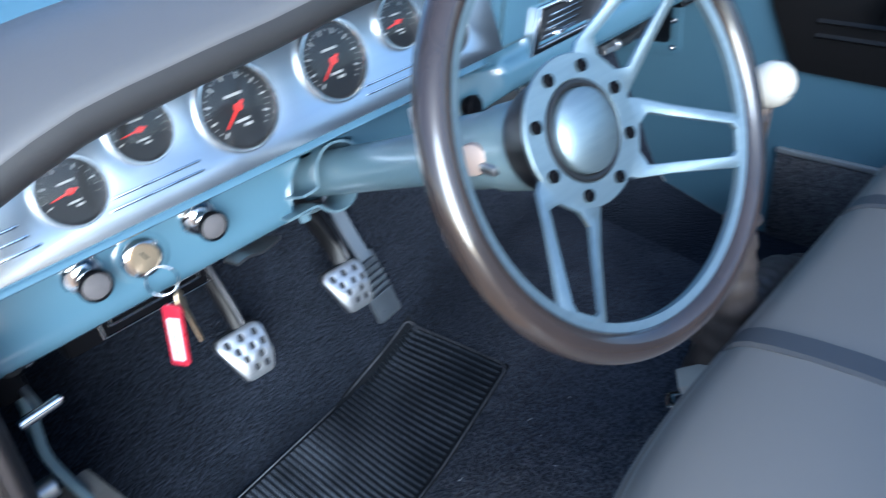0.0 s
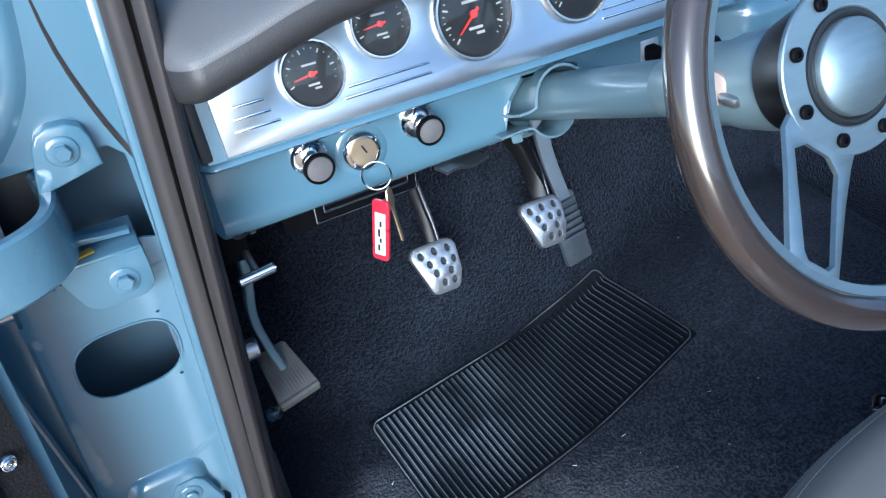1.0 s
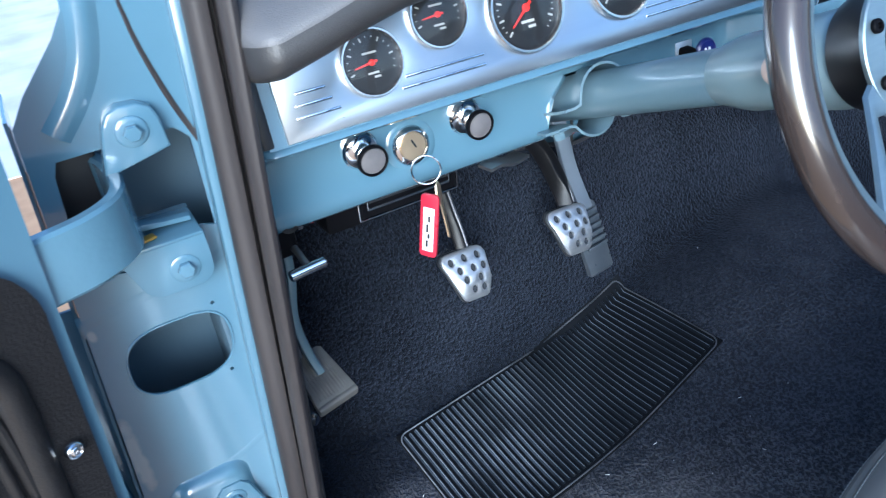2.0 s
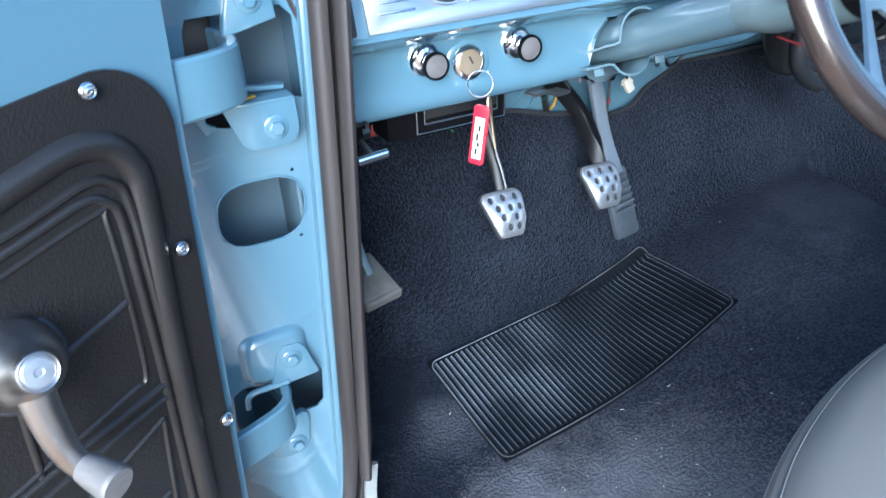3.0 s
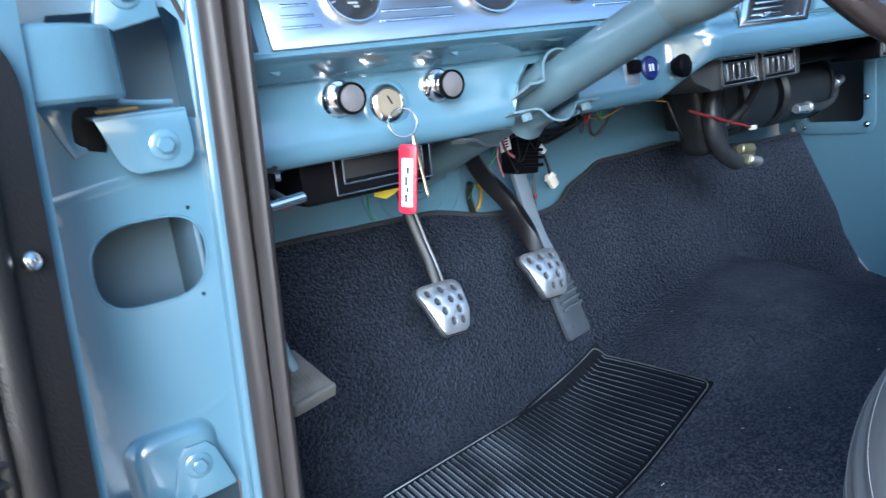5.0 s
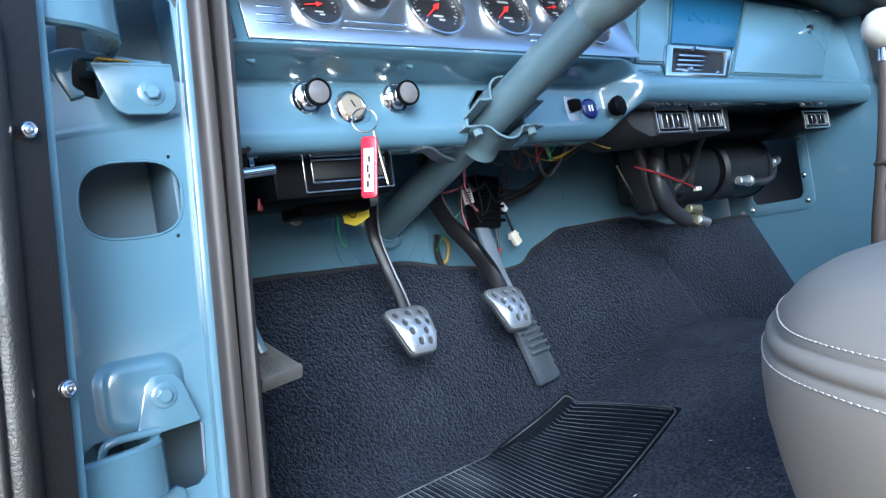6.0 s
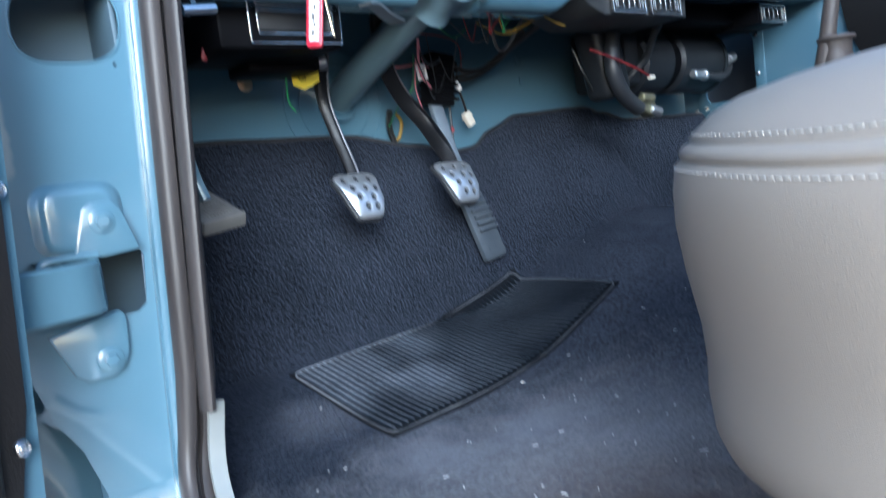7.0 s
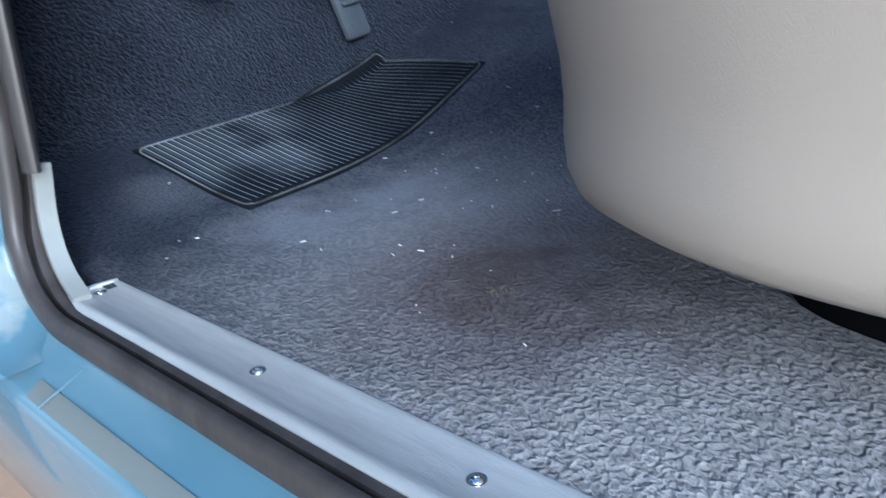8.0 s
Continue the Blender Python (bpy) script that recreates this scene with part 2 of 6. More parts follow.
dusted(CARPET, (0.205, 0.208, 0.238), CARPET_DUST)
WORN_PAD = material("worn_grey_rubber", (0.13, 0.124, 0.115), 0.6, second=(0.07, 0.067, 0.062), scale=30, blend=0.7, bump=0.2, bump_scale=300)
MAT_RUBBER = material("black_mat_rubber", (0.004, 0.0045, 0.006), 0.6, second=(0.008, 0.009, 0.012), scale=9, blend=0.6, spec=0.12)
DUSTY_RUBBER = material("dusty_rubber", (0.046, 0.054, 0.066), 0.30, second=(0.085, 0.095, 0.11), scale=18, blend=0.7, bump=0.15, bump_scale=300)
RUBBER = material("black_rubber", (0.018, 0.019, 0.022), 0.42, second=(0.035, 0.037, 0.042), scale=9, blend=0.6, bump=0.1, bump_scale=300)
SEAL = material("weathered_seal_rubber", (0.026, 0.0225, 0.0225), 0.44, second=(0.066, 0.058, 0.056), scale=30, blend=0.6, bump=0.2, bump_scale=160, spec=0.33, stretch=(1, 1, 0.05))
VINYL = material("grey_vinyl", (0.305, 0.266, 0.225), 0.42, second=(0.33, 0.288, 0.243), scale=4, blend=0.5, bump=0.18, bump_scale=900, spec=0.4)
# pad top lightened with sky light in its colour, rolled edge left dark
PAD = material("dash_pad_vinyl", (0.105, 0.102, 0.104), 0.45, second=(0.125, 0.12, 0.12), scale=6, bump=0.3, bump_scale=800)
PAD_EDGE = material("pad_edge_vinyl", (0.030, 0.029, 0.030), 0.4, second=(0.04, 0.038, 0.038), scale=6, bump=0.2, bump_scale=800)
FLUFF = material("grey_brown_fluff", (0.050, 0.041, 0.034), 0.9, second=(0.12, 0.11, 0.10), scale=60)
TRIM_BLACK = material("black_trim_vinyl", (0.012, 0.0113, 0.0115), 0.34, second=(0.018, 0.0165, 0.017), scale=6, bump=0.42, bump_scale=380, spec=0.34)
TRIM_RIB = material("glossy_trim_rib", (0.013, 0.012, 0.012), 0.36, second=(0.019, 0.0175, 0.017), scale=12, bump=0.22, bump_scale=380, spec=0.5)
GRIP = material("cloudy_grey_grip", (0.17, 0.162, 0.16), 0.42, second=(0.12, 0.115, 0.112), scale=40, blend=0.7, bump=0.2, bump_scale=200, stretch=(1, 1, 8))
EDGE_GLINT = material("arm_edge_glint", (0.125, 0.125, 0.14), 0.35, second=(0.07, 0.07, 0.08), scale=30, blend=0.7, spec=0.5)
PLASTIC = material("black_plastic", (0.004, 0.004, 0.005), 0.42, second=(0.007, 0.007, 0.008), scale=12, bump=0.1, bump_scale=500, spec=0.03)
CHROME = material("chrome", (0.82, 0.83, 0.85), 0.1, 1.0, second=(0.7, 0.71, 0.74), scale=12, blend=0.4, rough_var=0.05)
SPOKE = material("brushed_spoke_alloy", (0.27, 0.33, 0.355), 0.42, 0.85, second=(0.21, 0.26, 0.285), scale=14, blend=0.5, bump=0.08, bump_scale=400, stretch=(1, 12, 12))
SATIN = material("satin_chrome", (0.78, 0.78, 0.78), 0.24, 1.0, second=(0.66, 0.66, 0.67), scale=12, blend=0.4, rough_var=0.05)
ALU = material("brushed_aluminium", (0.60, 0.615, 0.64), 0.40, 0.9, second=(0.44, 0.455, 0.48), scale=14, blend=0.5, bump=0.1, bump_scale=400, stretch=(1, 12, 12))
PANEL = material("polished_aluminium", (0.50, 0.54, 0.59), 0.30, 0.95, second=(0.46, 0.50, 0.55), scale=10, blend=0.5, bump=0.015, bump_scale=300, stretch=(1, 10, 10), rough_var=0.05)
SILL_METAL = material("worn_aluminium", (0.52, 0.53, 0.535), 0.46, 0.6, second=(0.38, 0.39, 0.395), scale=26, blend=0.6, bump=0.2, bump_scale=260, stretch=(6, 0.6, 6))
CAST = material("polished_cast_alloy", (0.56, 0.55, 0.545), 0.30, 1.0, second=(0.45, 0.44, 0.435), scale=20, blend=0.5, bump=0.05, bump_scale=200)
STEEL = material("bare_steel", (0.45, 0.45, 0.46), 0.4, 1.0, scale=20)
CLOUDY = material("cloudy_worn_chrome", (0.17, 0.16, 0.162), 0.36, 0.3, second=(0.12, 0.112, 0.113), scale=60, blend=0.7)
WOOD = material("dark_woodgrain", (0.040, 0.029, 0.025), 0.22, coat=0.8, second=(0.012, 0.010, 0.0095), scale=9, blend=0.85, stretch=(1, 1, 0.4))
HUB_BLACK = material("hub_black", (0.010, 0.0095, 0.0095), 0.36, scale=8)
WHITE = material("ivory_plastic", (0.62, 0.58, 0.49), 0.22, coat=0.5, second=(0.56, 0.51, 0.42), scale=10)
WHITE_PAINT = material("bare_white_metal", (0.21, 0.22, 0.215), 0.4, coat=0.3, second=(0.16, 0.17, 0.168), scale=18, blend=0.7, bump=0.1, bump_scale=150)
LEATHER = material("brown_leather", (0.085, 0.066, 0.055), 0.5, second=(0.05, 0.04, 0.034), scale=15, bump=0.4, bump_scale=250)
RED = material("red_plastic", (0.40, 0.018, 0.04), 0.3, coat=0.4, scale=10)
LABEL = material("white_label", (0.8, 0.8, 0.8), 0.5, second=(0.7, 0.7, 0.7), scale=30)
TARNISH = material("tarnished_brass", (0.30, 0.28, 0.17), 0.45, 0.7, second=(0.16, 0.16, 0.12), scale=60, blend=0.9)
YELLOW = material("yellow_tape", (0.75, 0.60, 0.02), 0.5, scale=20)
BRASS = material("brass", (0.68, 0.54, 0.36), 0.38, 0.9, second=(0.5, 0.38, 0.25), scale=40)
DUCT = material("dusty_black_plastic", (0.012, 0.0135, 0.0165), 0.45, second=(0.020, 0.022, 0.026), scale=12, bump=0.1, bump_scale=500, spec=0.35)
FACE_DUCT = material("grey_dusted_plastic", (0.045, 0.047, 0.050), 0.5, second=(0.060, 0.060, 0.062), scale=12, bump=0.1, bump_scale=500, spec=0.35)
ARM = material("black_steel", (0.006, 0.006, 0.007), 0.36, second=(0.012, 0.012, 0.014), scale=20, spec=0.22)
COPPER = material("dull_copper", (0.40, 0.31, 0.26), 0.5, 0.4, second=(0.30, 0.23, 0.19), scale=40)
LEVER = material("grey_lever_paint", (0.135, 0.158, 0.19), 0.4, coat=0.2, second=(0.115, 0.135, 0.165), scale=20)
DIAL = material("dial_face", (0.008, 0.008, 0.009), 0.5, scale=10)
MARK = material("dial_marks", (0.42, 0.42, 0.40), 0.5, scale=10)
NEEDLE = material("red_needle", (0.75, 0.03, 0.02), 0.4, scale=10)
STITCH = material("pale_thread", (0.52, 0.49, 0.45), 0.7, second=(0.42, 0.39, 0.36), scale=60)
GROUND = material("dusty_ground", (0.50, 0.30, 0.165), 0.9, second=(0.40, 0.23, 0.12), scale=9, blend=0.8, bump=0.5, bump_scale=40)
WIRE_BLACK = material("wire_black", (0.012, 0.012, 0.012), 0.4)
WIRE_RED = material("wire_red", (0.20, 0.016, 0.02), 0.5)
WIRE_GREEN = material("wire_green", (0.03, 0.17, 0.06), 0.4)
WIRE_YELLOW = material("wire_yellow", (0.26, 0.17, 0.02), 0.5)
WIRE_PINK = material("wire_pink", (0.6, 0.2, 0.25), 0.4)
CAVITY = material("pillar_inside", (0.070, 0.110, 0.146), 0.6, second=(0.052, 0.084, 0.112), scale=10)
CONCRETE = material("pale_concrete", (0.72, 0.70, 0.67), 0.8, second=(0.5, 0.48, 0.46), scale=2.2, blend=0.9, bump=0.3, bump_scale=30)
STRIPE = material("tan_grey_band", (0.125, 0.145, 0.145), 0.6, second=(0.17, 0.155, 0.125), scale=15)
FILLET_PAINT = patched_paint("primer_rubbed_blue_paint", [(0.078, 0.66, 0.022, 0.026, 1.3), (0.052, 0.66, -0.002, 0.034, 0.5), (0.036, 0.66, 0.03, 0.012, 1.6)])
# tall spot paints a pale reflection down the pillar edge, small spot a chip
PILLAR_PAINT = patched_paint("glare_streak_blue_paint", [(-0.019, 0.69, 0.440, 0.009, 7.0), (-0.012, 0.69, 0.595, 0.005, 1.6)])
SHUT = material("shut_line_shadow_paint", (0.05, 0.09, 0.11), 0.6, scale=10)
LENS_BLUE = material("blue_plastic", (0.012, 0.017, 0.11), 0.36, coat=0.2)

glass = bpy.data.materials.new("gauge_glass")
glass.use_nodes = True
gn = glass.node_tree
gn.nodes.remove(gn.nodes["Principled BSDF"])
g_tr, g_gl, g_mx, g_fr = (gn.nodes.new(k) for k in ("ShaderNodeBsdfTransparent", "ShaderNodeBsdfGlossy", "ShaderNodeMixShader", "ShaderNodeFresnel"))
g_gl.inputs["Roughness"].default_value = 0.03
g_fr.inputs[0].default_value = 1.5
gn.links.new(g_fr.outputs[0], g_mx.inputs[0])
gn.links.new(g_tr.outputs[0], g_mx.inputs[1])
gn.links.new(g_gl.outputs[0], g_mx.inputs[2])
gn.links.new(g_mx.outputs[0], gn.nodes["Material Output"].inputs[0])
GLASS = glass

# ---- mesh tools ----
def smoothstep(a, b, v):
    v = min(1.0, max(0.0, (v - a) / (b - a)))
    return v * v * (3 - 2 * v)


def mix(a, b, v):
    return a + (b - a) * v


def spline(points, n=6):
    """Catmull-Rom through the points."""
    p = [Vector(q) for q in points]
    out = []
    for i in range(len(p) - 1):
        a, b, c, d = p[max(i - 1, 0)], p[i], p[i + 1], p[min(i + 2, len(p) - 1)]
        for k in range(n):
            t = k / n
            out.append(0.5 * (2 * b + (c - a) * t + (2 * a - 5 * b + 4 * c - d) * t * t + (3 * b - a - 3 * c + d) * t ** 3))
    return out + [p[-1]]


def axes_to(direction, up=(0, 0, 1)):
    """A turn whose z axis is the direction and whose y axis is near up."""
    z = Vector(direction).normalized()
    x = Vector(up).cross(z)
    if x.length < 1e-4:
        x = Vector((1, 0, 0)).cross(z) if abs(z.x) < 0.9 else Vector((0, 1, 0)).cross(z)
    x.normalize()
    y = z.cross(x)
    return Matrix((x, y, z)).transposed()


def at(p, direction=(0, 0, 1), up=(0, 1, 0)):
    return Matrix.Translation(p) @ axes_to(direction, up).to_4x4()


def moved(bm, m):
    bm.transform(m)
    return bm


def merged(*bms):
    out = bms[0]
    for b in bms[1:]:
        me = bpy.data.meshes.new("t")
        b.to_mesh(me)
        out.from_mesh(me)
        bpy.data.meshes.remove(me)
        b.free()
    return out


def grid_faces(bm, rows, closed=False, caps=False):
    vs = [[bm.verts.new(p) for p in r] for r in rows]
    n = len(vs[0])
    for i in range(len(vs) - 1):
        for j in range(n if closed else n - 1):
            k = (j + 1) % n
            bm.faces.new((vs[i][j], vs[i][k], vs[i + 1][k], vs[i + 1][j]))
    if caps:
        bm.faces.new(vs[0][::-1])
        bm.faces.new(vs[-1])
    bmesh.ops.recalc_face_normals(bm, faces=bm.faces)
    return bm


def sheet(rows, thick=0.0, toward=None):
    """A surface through rows of points, given a thickness: towards a direction, or along its normals."""
    if toward is None or not thick:
        bm = grid_faces(bmesh.new(), rows)
        if thick:
            bmesh.ops.solidify(bm, geom=bm.faces[:], thickness=thick)
            bmesh.ops.recalc_face_normals(bm, faces=bm.faces)
        return bm
    bm = bmesh.new()
    d = Vector(toward).normalized() * thick
    n, m = len(rows), len(rows[0])
    top = [[bm.verts.new(p) for p in r] for r in rows]
    low = [[bm.verts.new(Vector(p) + d) for p in r] for r in rows]
    for i in range(n - 1):
        for j in range(m - 1):
            bm.faces.new((top[i][j], top[i][j + 1], top[i + 1][j + 1], top[i + 1][j]))
            bm.faces.new((low[i][j], low[i + 1][j], low[i + 1][j + 1], low[i][j + 1]))
    for i in range(n - 1):
        for j in (0, m - 1):
            bm.faces.new((top[i][j], top[i + 1][j], low[i + 1][j], low[i][j]))
    for j in range(m - 1):
        for i in (0, n - 1):
            bm.faces.new((top[i][j], top[i][j + 1], low[i][j + 1], low[i][j]))
    bmesh.ops.recalc_face_normals(bm, faces=bm.faces)
    return bm


def box(sx, sy, sz, bevel=0.003, seg=2):
    bm = bmesh.new()
    bmesh.ops.create_cube(bm, size=1, matrix=Matrix.Diagonal((sx, sy, sz, 1)))
    if bevel:
        bmesh.ops.bevel(bm, geom=bm.edges[:], offset=min(bevel, 0.45 * min(sx, sy, sz)), segments=seg, affect="EDGES", profile=0.5)
    return bm


def revolve(profile, n=32):
    """A turned body about z from (radius, height) points."""
    bm = bmesh.new()
    rows = []
    for r, h in profile:
        rows.append([bm.verts.new((max(r, 1e-5) * math.cos(2 * math.pi * k / n), max(r, 1e-5) * math.sin(2 * math.pi * k / n), h)) for k in range(n)])
    for a, b in zip(rows, rows[1:]):
        for k in range(n):
            j = (k + 1) % n
            bm.faces.new((a[k], a[j], b[j], b[k]))
    bm.faces.new(rows[0][::-1])
    bm.faces.new(rows[-1])
    bmesh.ops.recalc_face_normals(bm, faces=bm.faces)
    return bm


def lathe_ring(profile, n=48):
    """A turned ring about z whose (radius, height) section is a closed loop."""
    rows = [[(r * math.cos(2 * math.pi * k / n), r * math.sin(2 * math.pi * k / n), h) for k in range(n)] for r, h in profile]
    return grid_faces(bmesh.new(), rows + rows[:1], True, False)


def dome(profile, n=32):
    """An open turned skin about z from (radius, height) points."""
    rows = [[(max(r, 1e-5) * math.cos(2 * math.pi * k / n), max(r, 1e-5) * math.sin(2 * math.pi * k / n), h) for k in range(n)] for r, h in profile]
    bm = grid_faces(bmesh.new(), rows, True, False)
    bm.normal_update()
    if sum(f.normal.z for f in bm.faces) < 0:
        bmesh.ops.reverse_faces(bm, faces=bm.faces[:])
    return bm


def rod(p, q, r, r2=None, n=20, bevel=0.0):
    p, q = Vector(p), Vector(q)
    h, r2 = (q - p).length, r if r2 is None else r2
    prof = [(r - bevel, 0), (r, bevel), (r2, h - bevel), (r2 - bevel, h)] if bevel else [(r, 0), (r2, h)]
    return moved(revolve(prof, n), at(p, q - p))


def sweep(path, outline, up=(1, 0, 0), closed=True, caps=True, scale=None):
    """Carry a flat outline of (side, up) points along a path."""
    path = [Vector(p) for p in path]
    rows = []
    for i, p in enumerate(path):
        d = (path[min(i + 1, len(path) - 1)] - path[max(i - 1, 0)]).normalized()
        m = axes_to(d, up)
        s = scale(i / (len(path) - 1)) if scale else 1.0
        rows.append([p + m @ Vector((a * s, b * s, 0)) for a, b in outline])
    return grid_faces(bmesh.new(), rows, closed, caps)


def circle(r, n=10, ry=None):
    return [(r * math.cos(2 * math.pi * k / n), (ry or r) * math.sin(2 * math.pi * k / n)) for k in range(n)]


def tube(points, r, n=8, fine=5, up=(0.3, 0.2, 1), scale=None, ry=None):
    return sweep(spline(points, fine), circle(r, n, ry), up, scale=scale)


def round_rect(w, h, r, n=5, cx=0.0, cy=0.0):
    r = min(r, w / 2 - 1e-4, h / 2 - 1e-4)
    out = []
    for sx, sy, a0 in ((1, 1, 0), (-1, 1, 90), (-1, -1, 180), (1, -1, 270)):
        for k in range(n + 1):
            a = radians(a0 + 90 * k / n)
            out.append((cx + sx * (w / 2 - r) + r * math.cos(a), cy + sy * (h / 2 - r) + r * math.sin(a)))
    return out


def plate(outline, holes=(), thick=0.002, bevel=0.0):
    """A flat plate in xy, from z = 0 up to thick, with holes through it."""
    bm = bmesh.new()
    edges = []
    for loop in (outline, *holes):
        vs = [bm.verts.new((x, y, 0)) for x, y in loop]
        edges += [bm.edges.new((vs[i], vs[(i + 1) % len(vs)])) for i in range(len(vs))]
    bmesh.ops.triangle_fill(bm, edges=edges, use_beauty=True, use_dissolve=False)
    ret = bmesh.ops.extrude_face_region(bm, geom=bm.faces[:])
    up = [v for v in ret["geom"] if isinstance(v, bmesh.types.BMVert)]
    bmesh.ops.translate(bm, verts=up, vec=(0, 0, thick))
    bmesh.ops.recalc_face_normals(bm, faces=bm.faces)
    if bevel:
        top = [e for e in bm.edges if all(v.co.z > thick * 0.9 for v in e.verts) and len(e.link_faces) == 2 and any(abs(f.normal.z) < 0.5 for f in e.link_faces)]
        bmesh.ops.bevel(bm, geom=top, offset=bevel, segments=2, affect="EDGES", profile=0.5)
    return bm


BASES = {}


def thing(name, base, label, category, group="", kind=""):
    ob = new(name)
    ob.location = base
    ob.empty_display_size = 0.05
    BASES[ob] = Vector(base)
    return tagged(ob, label, category, group, kind)


def as_mesh(name, bm, mat, offset=(0, 0, 0), angle=38):
    bm.transform(Matrix.Translation(-Vector(offset)))
    me = bpy.data.meshes.new(name)
    bm.to_mesh(me)
    bm.free()
    for poly in me.polygons:
        poly.use_smooth = True
    me.set_sharp_from_angle(angle=radians(angle))
    me.materials.append(mat)
    return me


def part(name, bm, mat, parent, label="", angle=38):
    base = BASES[parent]
    ob = new(name, as_mesh(name, bm, mat, base, angle))
    ob.parent = parent
    BASES[ob] = base
    return tagged(ob, label)


def solid(name, bm, mat, label, category, kind="", group="", angle=38):
    """A thing or a piece of the setting that is one mesh; parts may hang under it."""
    ob = new(name, as_mesh(name, bm, mat, (0, 0, 0), angle))
    BASES[ob] = Vector((0, 0, 0))
    return tagged(ob, label, category, group, kind)


def hexbolt(r=0.006, h=0.006):
    washer = revolve([(r * 1.7, 0), (r * 1.75, 0.0008), (r * 1.6, 0.0016), (r * 1.0, 0.0018)], 20)
    head = moved(revolve([(r, 0), (r, h * 0.85), (r * 0.86, h)], 6), Matrix.Translation((0, 0, 0.0015)))
    return merged(washer, head)


def screw_head(r=0.006, h=0.003):
    dome = revolve([(r, 0), (r * 0.96, h * 0.5), (r * 0.7, h * 0.9), (r * 0.3, h), (r * 0.28, h * 0.6), (0.0001, h * 0.55)], 18)
    return merged(dome, revolve([(r * 1.45, 0), (r * 1.4, h * 0.25), (r, h * 0.3)], 18))


def pressing(w, h, r, depth, fillet=0.006, foot=0.006, taper=1.0):
    """A pressed cup in xy rising to z = depth: flared foot, rounded shoulders."""
    rows = []
    for k in range(5):
        a = radians(90 * k / 4)
        rows.append((foot * (1 - math.sin(a)), foot * (1 - math.cos(a))))
    for k in range(5):
        a = radians(90 * k / 4)
        rows.append((-fillet * (1 - math.cos(a)), depth - fillet + fillet * math.sin(a)))
    loops = []
    for out, z in rows:
        t = mix(1.0, taper, z / depth)
        loops.append([(x, y, z) for x, y in round_rect(w * t + 2 * out, h * t + 2 * out, max(0.001, r + out), 5)])
    return grid_faces(bmesh.new(), loops, True, True)

# ---- setting: floor, firewall, pillar, sill ----
LEAN_IN = 0.065


def lean(x, z):
    return x + LEAN_IN * (z - 0.5)


def cut_height(x):
    """Top edge of the carpet on the firewall."""
    pts = [(0.1, 0.445), (0.35, 0.446), (0.61, 0.438), (0.77, 0.407), (0.86, 0.388), (0.90, 0.39), (0.99, 0.43), (1.08, 0.458), (1.28, 0.462), (1.38, 0.448), (1.45, 0.425), (1.6, 0.42), (1.9, 0.42)]
    for (a, za), (b, zb) in zip(pts, pts[1:]):
        if a <= x <= b:
            return mix(za, zb, smoothstep(a, b, x))
    return 0.42


def floor_height(x, y):
    y0 = 0.93 - 0.05 * smoothstep(1.35, 1.7, x)
    rise = 0.088 * smoothstep(0.56, y0 + 0.12, y) * 1.05
    toe = max(0.0, y - y0) * 2.05
    toe = toe if y > y0 + 0.05 else 0.5 * toe + 0.5 * max(0.0, y - y0 + 0.0) * 1.2
    side = smoothstep(0.45, 1.25, x) * (1 - smoothstep(1.30, 1.48, x))
    crest = mix(0.15, 0.21, smoothstep(0.35, 0.95, y)) + max(0.0, y - 0.94) * 1.75
    hump = side * crest
    k = 0.03
    a, b = rise + toe, hump
    h = max(0.0, k - abs(a - b)) / k
    return max(a, b) + h * h * k * 0.25


def carpet_rows(xs, y_back):
    rows = []
    for x in xs:
        lo, hi = 0.9, 1.12
        for _ in range(24):
            mid = (lo + hi) / 2
            lo, hi = (mid, hi) if floor_height(x, mid) < cut_height(x) else (lo, mid)
        row = []
        for k in range(97):
            s = k / 96
            y = mix(y_back, lo, s)
            z = floor_height(x, y) + 0.0022 * noise.noise((x * 9, y * 9, 0.3)) + 0.0012 * noise.noise((x * 31, y * 31, 1.7))
            row.append((x, y, z))
        rows.append(row)
    return rows


xs = [0.158 + (1.735 - 0.158) * k / 130 for k in range(131)]
rows = carpet_rows(xs, -0.75)
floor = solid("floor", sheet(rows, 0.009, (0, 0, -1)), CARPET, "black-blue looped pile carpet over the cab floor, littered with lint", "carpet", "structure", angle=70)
part("binding", tube([r[-1] for r in rows[::3]], 0.0045, 8, 2), BINDING, floor, "black bound carpet edge")

part("carpet_edge", sheet([[(x, 0.60 + 0.44 * k / 20, floor_height(x, 0.60 + 0.44 * k / 20) - 0.0015) for k in range(21)] for x in (0.141, 0.15, 0.162)], 0.006, (0, 0, -1)), CARPET, floor)

FW = 1.105
firewall = solid("wall_front", moved(box(1.66, 0.012, 1.0, 0.004), Matrix.Translation((0.96, FW + 0.006, 0.5))), PAINT, "blue painted steel firewall behind the pedals", "firewall", "structure")
for y in (0, 1):
    part("stamped_bracket", moved(box(0.016, 0.004, 0.02, 0.0015), Matrix.Translation((1.10 + 0.006 * y, FW - 0.001, 0.58 - 0.045 * y))), PAINT, firewall)
for r in (0.075, 0.105):
    part("pressed_ring", moved(tube([(r * math.cos(a), r * math.sin(a), 0) for a in [2 * math.pi * k / 24 for k in range(25)]], 0.0022, 6, 2, up=(0, 0, 1)), at((0.60, FW - 0.0005, 0.50), (0, -1, 0), (0, 0, 1))), PAINT, firewall)
